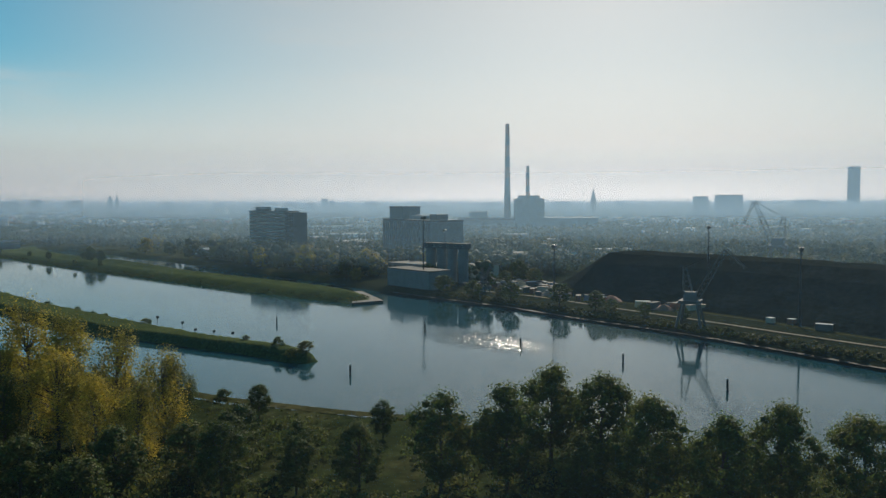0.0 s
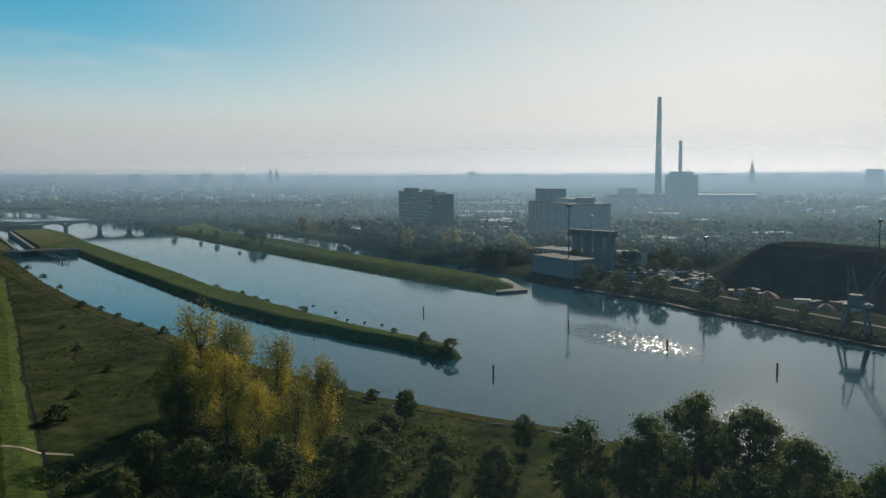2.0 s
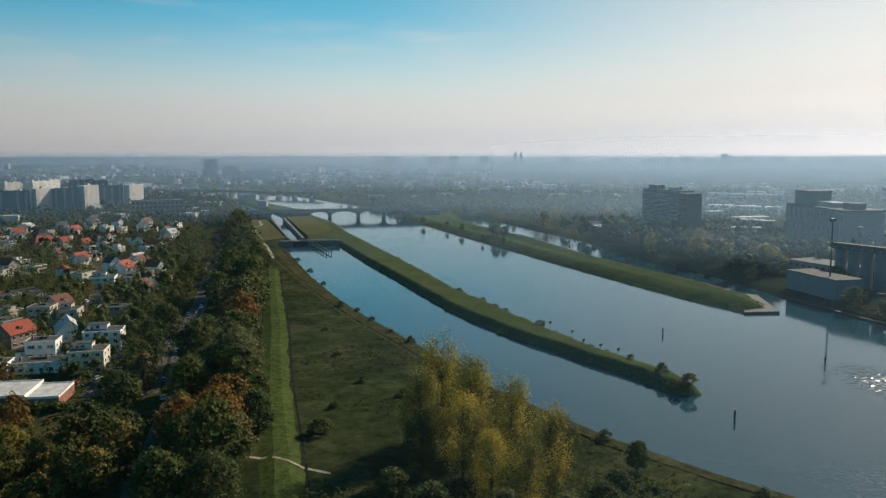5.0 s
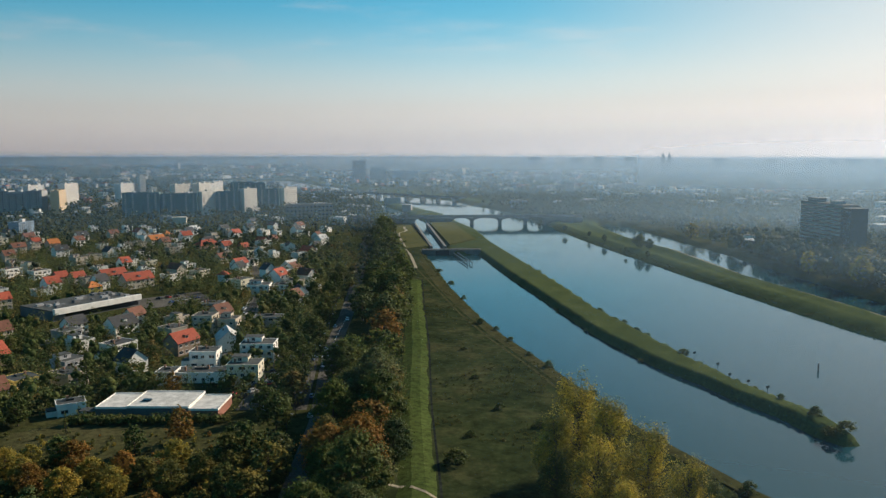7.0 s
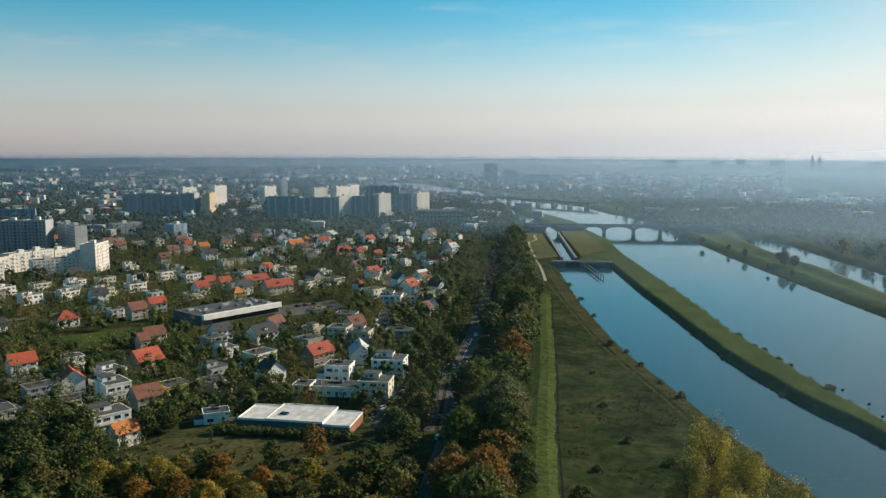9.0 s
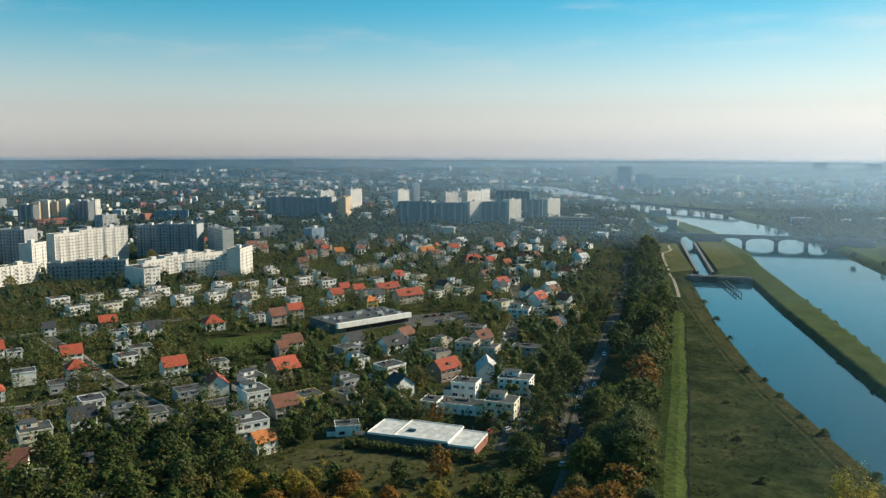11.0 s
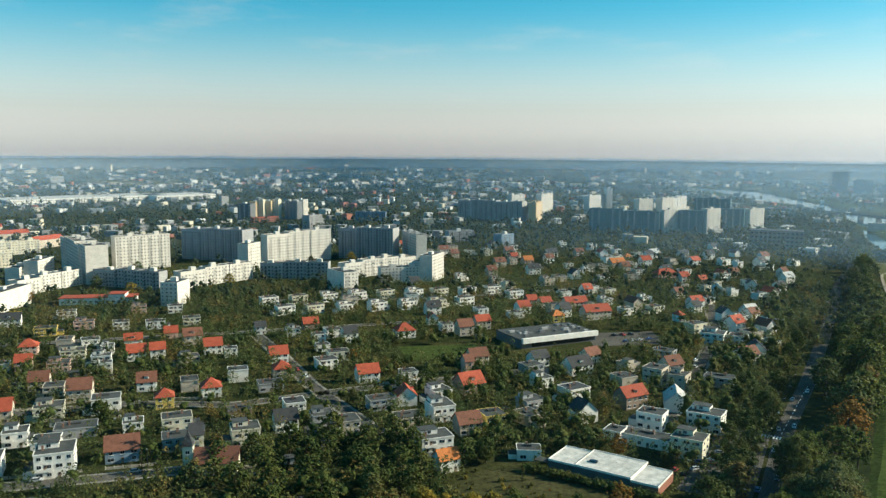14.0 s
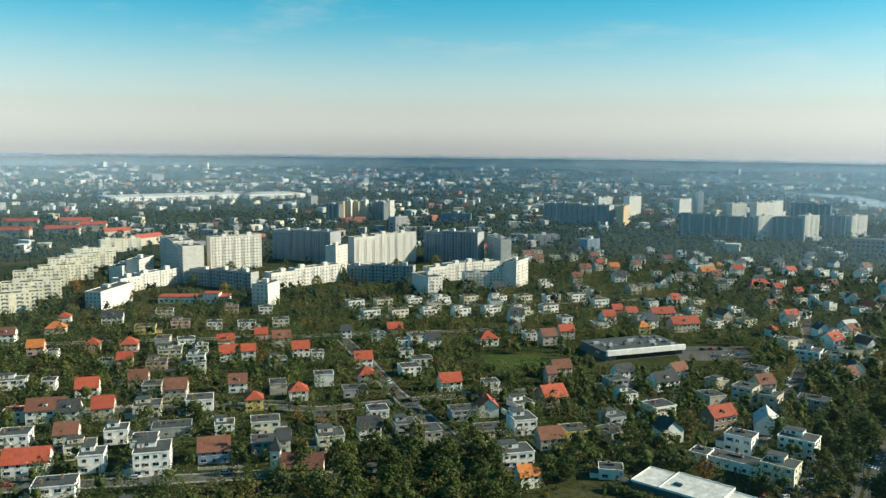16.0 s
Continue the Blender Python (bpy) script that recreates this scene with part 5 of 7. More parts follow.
g = Geo()
over = [(-16, 200, 2.56), (-11.4, 197.4, 2.5), (-7.7, 195, 3.58), (-4, 192, 3.5), (-0.5, 189, 2.5), (6, 184, 2.57)]
for a, b in zip(over, over[1:]):
    g.face([a, b, (b[0], b[1] + 1.4, b[2]), (a[0], a[1] + 1.4, a[2])])
setting("dike_path", g, M_SAND, label="short pale path across the dike", category="path")


def build_church():
    ob = thing("church", -217, 188, 2.45, 40, "small church with a brown roof and a spired tower", "church")
    part("wall", Geo().box(-7.5, -4.5, 0, 7.5, 4.5, 4.6), WALL["cream"], ob)
    g = Geo()
    for s in (-1, 1):
        q = [(-8, s * 5.2, 4.2), (8, s * 5.2, 4.2), (8, 0, 9), (-8, 0, 9)]
        g.face(q if s < 0 else q[::-1])
        g.face([(a, b, c - 0.25) for a, b, c in (q[::-1] if s < 0 else q)])
    for sx in (-7.5, 7.5):
        g.face([(sx, -4.5, 4.6), (sx, 4.5, 4.6), (sx, 0, 8.7)])
    part("roof", g, ROOF["brown"], ob)
    part("tower", Geo().box(-12, -1.8, 0, -8.4, 1.8, 10), WALL["cream"], ob)
    t = Geo()
    c = [(-12.3, -2.1), (-8.1, -2.1), (-8.1, 2.1), (-12.3, 2.1)]
    for i in range(4):
        t.face([(*c[i], 10.0), (*c[(i + 1) % 4], 10.0), (-10.2, 0, 15.5)])
    part("spire", t, ROOF["slate"], ob)
    for px in (-5, 0, 5):
        part("window", WIN, None, ob, at=pose(px, -4.5, 1.8))
    part("window", WIN, None, ob, at=pose(-10.2, -1.8, 7))
    OCC.extend([(-217, 188, 9), (-225, 181, 5)])


build_church()


def build_nursery():
    ob = thing("nursery_school", -541, 362, 2.45, 42, "long low white school with red roof edges", "school")
    part("wall", Geo().box(-27, -7, 0, 27, 7, 5).box(8, -7, 5.0, 20, 5, 7.6), WALL["white"], ob)
    part("roof", Geo().box(-27.5, -7.5, 5.004, 7.8, 7.5, 5.5).box(20.2, -7.5, 5.004, 27.5, 7.5, 5.5).box(7.7, -7.4, 7.604, 20.3, 5.4, 8.0), ROOF["red"], ob)
    for i in range(13):
        part("window", WIN_WIDE, None, ob, at=pose(-24.5 + i * 4, -7, 1.6))
    OCC.extend([(-560, 345, 14), (-541, 362, 14), (-522, 379, 14)])


build_nursery()


def shed(x, y, rot, w, d, tone):
    """A small garden shed with a lean-to roof."""
    ob = thing("garden_shed", x, y, 2.45, rot, "small %s garden shed with a sloping roof" % WALL_WORD[tone], "shed", "sheds in the gardens")
    g, hw, hd = Geo(), w / 2, d / 2
    g.box(-hw, -hd, 0, hw, hd, 2.1)
    part("wall", g, WALL[tone], ob)
    r = Geo()
    lo, hi = 2.12, 2.7
    top = [(-hw - 0.2, -hd - 0.3, lo), (hw + 0.2, -hd - 0.3, lo), (hw + 0.2, hd + 0.2, hi), (-hw - 0.2, hd + 0.2, hi)]
    r.face([(a, b, c + 0.12) for a, b, c in top])
    r.face(top[::-1])
    for i in range(4):
        a, b = top[i], top[(i + 1) % 4]
        r.face([a, b, (b[0], b[1], b[2] + 0.12), (a[0], a[1], a[2] + 0.12)])
    part("roof", r, ROOF["felt"], ob)
    part("door", DOOR, None, ob, at=pose(0, -hd, 0.02))


def garden_wall(x, y, rot, length):
    """A low wall along a street, with posts and panels."""
    ob = thing("garden_wall", x, y, 2.45, rot, "low pale garden wall with posts along the street", "wall", "garden walls")
    n = max(2, int(length / 3))
    for i in range(n):
        a = -length / 2 + i * length / n
        part("panel", Geo().box(a + 0.3, -0.1, 0, a + length / n - 0.004, 0.1, 1.1), WALL["beige"], ob)
        part("post", Geo().box(a, -0.16, 0, a + 0.296, 0.16, 1.4, 0, 0.03), WALL["cream"], ob)


def street_lamp(x, y, rot):
    ob = thing("street_lamp", x, y, 2.5, rot, "slim grey steel street lamp with one arm", "street lamp", "street lamps")
    part("pole", Geo().tube((0, 0, 0), (0, 0, 7.6), 0.11, 0.07, 8), M_DARKSTEEL, ob)
    part("arm", Geo().tube((0, 0, 7.5), (1.6, 0, 8.0), 0.06, 0.05, 6), M_DARKSTEEL, ob)
    head = part("lamp_head", Geo().box(1.4, -0.15, 7.92, 2.2, 0.15, 8.1, 0, 0.04), WALL["grey"], ob)
    part("diffuser", Geo().box(1.5, -0.11, 7.88, 2.12, 0.11, 7.918), M_FRAME, head, "white lamp diffuser")


for i in range(12):
    street_lamp(-45.5 - 0.055 * i * 22, 190 + i * 22, 0)
for a, b, n in (((-360, 35), (-227, 181), 8), ((-368, 147), (-269, 244), 5), ((-372, 356), (-225, 268), 6)):
    for i in range(n):
        u = (i + 0.5) / n
        street_lamp(a[0] + (b[0] - a[0]) * u - 4, b[1] * u + a[1] * (1 - u) + 3, -40)
for px, py, rot, ln in ((-300, 110, 48, 30), (-265, 150, 48, 26), (-245, 172, 48, 18), (-330, 208, 52, 24), (-345, 182, 52, 22), (-295, 236, 35, 26), (-300, 306, -32, 24), (-250, 276, -32, 20), (-330, 325, -30, 26), (-225, 318, 58, 24)):
    garden_wall(px, py, rot, ln)
shed(-196, 330, 50, 4, 3, "brown")
shed(-240, 420, 50, 4, 3, "grey")

for i in range(8):
    setting("zebra_stripe", Geo().box(-58 + i * 1.15, 333, 2.57, -57.4 + i * 1.15, 336.5, 2.585), M_FRAME, label="white painted bar of a zebra crossing", category="road marking")
for i in range(14):
    setting("lane_mark", Geo().box(-50.2 - i * 0.1, 340 + i * 6, 2.57, -50 - i * 0.1, 343 + i * 6, 2.585), M_FRAME, label="white painted lane dash on the road", category="road marking")


def car(x, y, rot, colour):
    if colour not in CARS:
        ob = thing("car", 0, 0, 0, 0, "parked %s car on the asphalt" % colour, "car", "parked cars")
        paint = Mat("car_paint_" + colour).done({"white": (0.75, 0.75, 0.75), "black": (0.02, 0.02, 0.022), "silver": (0.45, 0.46, 0.47), "red": (0.4, 0.04, 0.03), "blue": (0.04, 0.09, 0.25)}[colour], 0.3, spec=0.6)
        g = Geo()
        prof = [(-2.1, 0.35), (2.1, 0.35), (2.15, 0.75), (1.1, 0.92), (-1.9, 0.98), (-2.15, 0.8)]
        for s in (-1, 1):
            pts = [(px, s * 0.86, pz) for px, pz in prof]
            g.face(pts if s < 0 else pts[::-1])
        for i in range(6):
            a, b = prof[i], prof[(i + 1) % 6]
            g.face([(a[0], -0.86, a[1]), (a[0], 0.86, a[1]), (b[0], 0.86, b[1]), (b[0], -0.86, b[1])])
        shell = part("body", g, paint, ob)
        for py in (-0.62, 0.62):
            part("headlight", Geo().box(2.12, py - 0.18, 0.62, 2.17, py + 0.18, 0.74), M_FRAME, shell, "clear glass headlight")
            part("tail_light", Geo().box(-2.19, py - 0.16, 0.68, -2.13, py + 0.16, 0.8), ROOF["red"], shell, "red tail light")
        part("glasshouse", Geo().box(-1.75, -0.8, 0.9, 0.95, 0.8, 1.38, 0, 0.3), M_GLASS, ob)
        part("roof", Geo().box(-1.42, -0.5, 1.38, 0.62, 0.5, 1.43, 0, 0.05), paint, ob)
        for px in (-1.3, 1.35):
            for py in (-0.88, 0.7):
                wheel = part("wheel", Geo().tube((px, py, 0.32), (px, py + 0.18, 0.32), 0.32, 0.32, 12), M_TYRE, ob)
        CARS[colour] = ob
        ob.matrix_basis = pose(x, y, 2.57, 0, 0, rot)
    else:
        copy_thing(CARS[colour], pose(x, y, 2.57, 0, 0, rot))


CARS = {}
M_TYRE = Mat("tyre").done((0.02, 0.02, 0.02), 0.8)
for i, (px, py, rot) in enumerate([(-44, 255, 95), (-47, 276, 96), (-43, 290, 275), (-49, 318, 96), (-46, 333, 276), (-52, 345, 97), (-47, 352, 277), (-54, 392, 92), (-50, 410, 272),
                                   (-66, 292, 10), (-66, 296, 12), (-67, 300, 8), (-66, 304, 12), (-68, 309, 10), (-72, 277, 80), (-76, 278, 85), (-70, 283, 60), (-62, 270, 100), (-61, 262, 95),
                                   (-160, 462, 58), (-157, 466, 58), (-154, 470, 60), (-164, 482, 148), (-168, 478, 148), (-172, 474, 146), (-150, 476, 60),
                                   (-297, 108, 48), (-291, 113, 48), (-277, 130, 48), (-262, 146, 48), (-240, 170, 48), (-286, 122, 228), (-330, 192, 52), (-318, 206, 52), (-284, 303, -32), (-272, 296, -32), (-255, 262, 57),
                                   (-112, 440, 82), (-108, 425, 84), (-102, 385, 84), (-58, 268, 96), (-58, 274, 94), (-59, 281, 95), (-60, 314, 12), (-60, 318, 10), (-61, 322, 12), (-55, 327, 98), (-64, 330, 8), (-70, 290, 10), (-70, 294, 12)]):
    car(px, py, rot, ("white", "black", "silver", "silver", "red", "blue", "black")[int(RNG.integers(7))])

# ---- blocks of flats ----
# the long grey slabs hold the shade of their unlit fronts in the colour
panel_block(-671.4, 436, -22.6, 110.5, 20, 33.5, "panel")
panel_block(-665.1, 493.8, 72.6, 53.4, 12, 33.5, "panel")
panel_block(-657.2, 583.5, 10.3, 78.6, 20, 33.5, "grey")
panel_block(-566.4, 541.6, 103, 21.4, 12, 27.5, "panel")
panel_block(-574.2, 617.4, 77.5, 80.1, 12, 32.5, "panel")
panel_block(-531.2, 685.1, 14.8, 63.5, 20, 33.5, "grey")
panel_block(-483.9, 704.1, -39, 50.8, 12.8, 28.5, "panel")
panel_block(-539.3, 474.3, 82.4, 73.7, 11, 15.5, "panel")
panel_block(-490.4, 392, 24, 13.6, 20, 17.5, "panel")
panel_block(-582.8, 420, 10.7, 70.9, 11, 15.5, "grey")
panel_block(-499.3, 534.1, 28.4, 62.9, 11, 15.5, "grey")
panel_block(-420.6, 505.7, 67.7, 13.3, 30, 17.5, "panel")
panel_block(-451.8, 596.3, 74.5, 84.4, 11, 15.5, "panel")
panel_block(-576.9, 310.4, 30.4, 12.7, 45, 14.5, "panel")
panel_block(-628.8, 373.4, 99.6, 64.3, 11, 13.5, "panel")
panel_block(-607.9, 251.4, 67.4, 36.4, 11, 14.5, "cream")
panel_block(-648.9, 284, 63.6, 43.2, 11, 14.5, "cream")
panel_block(-700.7, 315.5, 63.7, 42.9, 11, 14.5, "cream")
panel_block(-719.3, 346.5, 69.9, 45.5, 11, 14.5, "cream")
panel_block(-760.5, 373.5, 69.7, 43.6, 11, 14.5, "cream")
panel_block(-780.4, 401, 72.5, 43.6, 11, 14.5, "cream")
panel_block(-816.2, 424.6, 77, 42.8, 11, 14.5, "cream")
panel_block(-877.2, 489.3, 74.1, 45.6, 11, 14.5, "cream")
panel_block(-423.9, 1121, 9.1, 50, 16, 33.5, "shade_teal")
panel_block(-373.3, 1131.5, 6.5, 50, 18, 31.5, "shade_teal")
panel_block(-340.5, 1150, 66, 34, 12, 33.5, "panel")
panel_block(-313.5, 1166, 9, 34, 14, 32.5, "shade_teal")
panel_block(-289, 1180, 66, 30, 12, 35.5, "panel")
panel_block(-266, 1222, 9, 30, 14, 33.5, "shade_teal")
panel_block(-243, 1250, 66, 34, 12, 33.5, "panel")
panel_block(-355, 1460, 8, 62, 14, 35.5, "shade_teal")
panel_block(-447, 1355.3, 68.2, 36, 12, 35.5, "panel")
panel_block(-422.9, 1442.1, 85, 118.2, 12, 35.5, "panel")
panel_block(-563.4, 1421.5, 81.6, 57.6, 12, 35.5, "panel")
panel_block(-547.9, 1451.3, 47.2, 11.1, 12, 47.5, "panel")
panel_block(-659.5, 1195.8, 1.5, 122, 20, 33.5, "grey")
panel_block(-579.5, 1201.9, 102.4, 47.2, 12, 33.5, "ochre")
panel_block(-692.3, 1349.4, 74.7, 36.8, 12, 35.5, "panel")
panel_block(-664.5, 1416.4, 89.5, 53.4, 12, 35.5, "panel")
panel_block(-1000, 972.5, 20, 11, 13, 29.5, "ochre", name="tower_block")
panel_block(-993.2, 983.8, 20, 11, 13, 32.5, "cream", name="tower_block")
panel_block(-986.4, 995, 20, 11, 13, 30.5, "ochre", name="tower_block")
panel_block(-979.6, 1006.2, 20, 11, 13, 32.5, "cream", name="tower_block")
town_box("school", -948, 945, 74, 46, 12, 8, "brick", "long low red-roofed building among the trees", "school", roof="red")
panel_block(-990, 945, 10, 26, 14, 28.5, "slate")
panel_block(-952, 1018, -12.3, 36, 12, 30.5, "weathered")
panel_block(-960.2, 1044.5, 106, 18.2, 20, 31.5, "panel")
panel_block(-797.4, 892, 90.1, 28.2, 14, 21.5, "grey")
panel_block(-536.5, 885.1, 54.1, 35.4, 14, 13.5, "grey")
panel_block(-468.3, 879.8, 76.2, 22.7, 14, 13.5, "blue")
panel_block(-817.3, 1060.7, 30.8, 50.7, 12, 15.5, "blue")
panel_block(-408, 573.8, 50.6, 41.7, 12, 13.5, "panel")
panel_block(-398.4, 593.9, 94.3, 17.7, 12, 17.5, "panel")
panel_block(-392, 598.3, 102.1, 30, 12, 23.5, "panel")
panel_block(-665.6, 373.3, 124.8, 32.5, 12, 17.5, "panel")
panel_block(-657.5, 384.5, 124.8, 30.6, 12, 22.5, "panel")

town_box("mill", -178, 1060, 12, 62, 24, 20, "brown", "dark brick building rising over the trees", "mill", roof="slate")

# ---- garden suburb ----
house(-361.4, 146.5, 53, 9, 9, 5, "flat", "white", "red")
house(-351.5, 156.1, 53, 16, 10, 6, "gable", "white", "brown")
house(-344.6, 163, 53, 9, 10, 5, "gable", "white", "slate")
house(-335, 173.8, 53, 9, 10, 6, "gable", "beige", "red")
house(-322.1, 187.7, 53, 12, 10, 6, "flat", "cream", "felt")
house(-309, 206.5, 53, 12, 10, 7, "flat", "white", "felt")
house(-293.5, 225.4, 53, 8, 8, 5.5, "hip", "yellow", "red")
house(-289.1, 248.7, 53, 9, 9, 5, "hip", "white", "red")
house(-329.8, 132.8, 53, 12, 10, 6, "flat", "white", "felt")
house(-315.9, 147.5, 53, 9, 9, 5.5, "gable", "cream", "brown")
house(-303.1, 162.1, 53, 9, 9, 6, "flat", "white", "felt")
house(-293.6, 181.8, 53, 16, 10, 4, "flat", "grey", "felt")
house(-276.5, 196.3, 53, 8, 8, 5, "flat", "white", "felt")
house(-264.4, 208.5, 53, 12, 9, 6, "flat", "cream", "felt")
house(-299.5, 124.2, 53, 16, 10, 5, "gable", "white", "red")
house(-282.7, 140.8, 53, 9, 9, 7, "flat", "white", "felt")
house(-264.7, 155.1, 53, 13, 13, 9, "flat", "white", "felt")
house(-255.7, 176.2, 53, 12, 10, 5, "gable", "blue", "brown")
house(-247.6, 194.8, 53, 11, 10, 5, "flat", "grey", "felt")
house(-235.4, 194, 53, 5, 8, 9, "gable", "cream", "slate")
house(-268.4, 119.8, 53, 14, 10, 6, "flat", "white", "felt")
house(-397, 178.5, 53, 7, 7, 5, "flat", "white", "felt")
house(-412.4, 167, 53, 14, 8, 5, "flat", "white", "felt")
house(-457.8, 209.6, 53, 6, 6, 4, "flat", "white", "felt")
house(-453.7, 231.4, 53, 8, 8, 5, "hip", "pink", "red")
house(-437.5, 245.8, 53, 10, 9, 5, "hip", "pink", "red")
house(-406.9, 225.3, 53, 8, 8, 5, "gable", "pink", "red")
house(-414.9, 218.1, 53, 7, 7, 4, "flat", "white", "felt")
house(-388.9, 233.8, 53, 11, 9, 5, "flat", "pink", "felt")
house(-406.4, 253.4, 53, 13, 9, 5, "flat", "cream", "felt")
house(-364.6, 245, 53, 6, 6, 6, "flat", "white", "felt")
house(-400.2, 270.8, 53, 7, 7, 5, "flat", "white", "felt")
house(-404.5, 291, 53, 10, 8, 4, "gable", "white", "red")
house(-375.1, 271.3, 53, 10, 9, 5, "gable", "white", "red")
house(-367, 279.2, 53, 8, 8, 6, "gable", "white", "red")
house(-402, 316.3, 53, 8, 8, 4, "gable", "pink", "red")
house(-471.8, 206.3, 53, 9, 9, 5, "gable", "pink", "orange")
house(-517.2, 239.9, 53, 12, 9, 4, "hip", "beige", "orange")
house(-545.7, 259.7, 53, 8, 8, 4, "hip", "white", "red")
house(-517.9, 209, 53, 11, 9, 5, "gable", "white", "brown")
house(-517.9, 279.8, 53, 14, 9, 5, "gable", "white", "slate")
house(-472.8, 277.6, 53, 13, 9, 5, "flat", "yellow", "felt")
house(-469.8, 302, 53, 12, 9, 5, "flat", "pink", "felt")
house(-449.3, 314.8, 53, 10, 9, 5, "flat", "white", "felt")
house(-432.7, 328.8, 53, 12, 9, 5, "flat", "white", "felt")
house(-422.2, 349.5, 53, 11, 9, 5, "flat", "cream", "felt")
house(-510.3, 315.6, 53, 12, 9, 5, "flat", "white", "felt")
house(-351.3, 305, 53, 10, 9, 5, "gable", "white", "red")
house(-336.4, 304.8, 53, 7, 7, 5, "flat", "white", "felt")
house(-363.9, 354.8, 53, 7, 7, 5, "gable", "white", "slate")
house(-306.2, 311.4, 53, 10, 9, 5, "gable", "white", "red")
house(-283.6, 290.7, 53, 9, 9, 5, "hip", "beige", "red")
house(-272, 270.6, 53, 12, 9, 4, "flat", "grey", "felt")
house(-254.1, 233.6, 53, 10, 8, 4, "flat", "brown", "felt")
house(-228.7, 212.7, 53, 11, 10, 7, "flat", "cream", "felt")
house(-237.4, 250.3, 53, 9, 9, 6, "flat", "white", "slate")
house(-218, 246.4, 53, 9, 9, 5, "flat", "grey", "felt")
house(-203.3, 244.1, 53, 11, 10, 6, "flat", "beige", "felt")
house(-209.7, 277.2, 53, 12, 9, 5, "flat", "grey", "felt")
house(-185.6, 264.2, 53, 11, 10, 5, "flat", "beige", "felt")
house(-203.9, 288.7, 136, 9, 9, 5, "gable", "white", "red")
house(-179.8, 280.4, 53, 10, 12, 7, "flat", "white", "felt")
house(-160.9, 271.9, 53, 10, 9, 5, "gable", "beige", "brown")
house(-155.8, 284, 53, 10, 10, 6, "flat", "yellow", "felt")
house(-162.2, 248.4, 53, 13, 10, 6, "flat", "white", "felt")
house(-147.1, 233.8, 58, 8, 7, 5, "gable", "white", "orange")
house(-189.4, 321.6, 62, 12, 11, 5, "gable", "brown", "red")
house(-206.6, 349.2, 53, 5, 7, 7, "gable", "pink", "brown")
house(-222.8, 317.7, 53, 8, 8, 6, "flat", "white", "felt")
house(-241.8, 308.6, 53, 11, 9, 5, "gable", "white", "red")
house(-281.8, 398.2, 53, 12, 10, 5, "hip", "white", "red")
house(-281.4, 333, 53, 12, 9, 5, "flat", "cream", "felt")
house(-301.7, 343.1, 53, 8, 7, 4, "flat", "white", "felt")
house(-318.4, 358.9, 53, 8, 7, 5, "flat", "white", "felt")
house(-287.8, 439.5, 136, 7, 7, 5, "gable", "white", "red")
house(-268.7, 427.2, 53, 8, 8, 5, "flat", "white", "felt")
house(-252.8, 445.4, 53, 10, 8, 6, "gable", "beige", "red")
house(-347.8, 384.3, 53, 10, 8, 4, "gable", "brown", "red")
house(-221, 493.4, 53, 9, 8, 5, "hip", "yellow", "orange")
house(-202.3, 517.6, 53, 20, 10, 6, "gable", "beige", "red")
house(-229.7, 545.1, 53, 18, 9, 5, "gable", "beige", "red")
house(-189.3, 543, 62, 9, 8, 5, "flat", "white", "felt")
house(-150.6, 541.5, 62, 6, 7, 5, "hip", "white", "red")
house(-124.6, 560.7, 136, 8, 9, 6, "gable", "white", "slate")
house(-114.5, 559.2, 62, 10, 8, 5, "flat", "white", "felt")
house(-114.5, 591.8, 62, 11, 9, 4, "gable", "white", "pale")
house(-115.3, 493.1, 3, 14, 12, 6, "flat", "white", "felt")
house(-101.3, 496.8, 3, 11, 9, 5, "flat", "white", "felt")
house(-85.9, 471.3, 110, 11, 9, 5, "gable", "white", "slate")
house(-116.8, 383.3, -4, 10, 10, 9, "flat", "beige", "felt")
house(-128.7, 435.9, -4, 12, 9, 5, "flat", "grey", "felt")
house(-105.4, 384.5, -4, 9, 9, 7, "flat", "beige", "felt")
house(-115.5, 342.6, 62, 13, 9, 6, "gable", "brown", "red")
house(-141.7, 338.2, 62, 12, 10, 6, "flat", "white", "slate")
house(-158.1, 380.9, 62, 14, 10, 5, "gable", "white", "slate")
house(-176.5, 363.8, 62, 10, 9, 6, "flat", "grey", "felt")
house(-150.8, 310.5, 62, 10, 9, 6, "flat", "grey", "felt")
house(-97.1, 350.5, 110, 14, 10, 5, "gable", "white", "pale")
house(-75.7, 296, 0, 12, 10, 8, "flat", "cream", "felt")
house(-93.5, 299.4, 0, 20, 9, 4, "flat", "white", "felt")
house(-98.1, 320, 0, 11, 9, 7, "flat", "white", "felt")
house(-78, 329.2, 0, 14, 10, 8, "flat", "white", "felt")
house(-88.8, 397.7, 3, 14, 9, 5, "flat", "grey", "felt")
house(-126.9, 260.5, 30, 9, 7, 4, "flat", "white", "felt")
house(-105.6, 295.9, 0, 7, 8, 5, "flat", "white", "felt")
house(-428.7, 428.3, 65, 13, 8, 6, "flat", "white", "felt")
house(-415.3, 446, 65, 13, 8, 6, "flat", "cream", "felt")
house(-401, 464.5, 65, 13, 8, 6, "flat", "white", "felt")
house(-387.1, 482.7, 65, 13, 8, 6, "flat", "white", "felt")
house(-372.9, 501.3, 65, 13, 8, 6, "flat", "cream", "felt")
house(-355.7, 516.3, 65, 13, 8, 6, "flat", "white", "felt")
house(-341.5, 531.7, 62, 13, 8, 6, "flat", "cream", "felt")
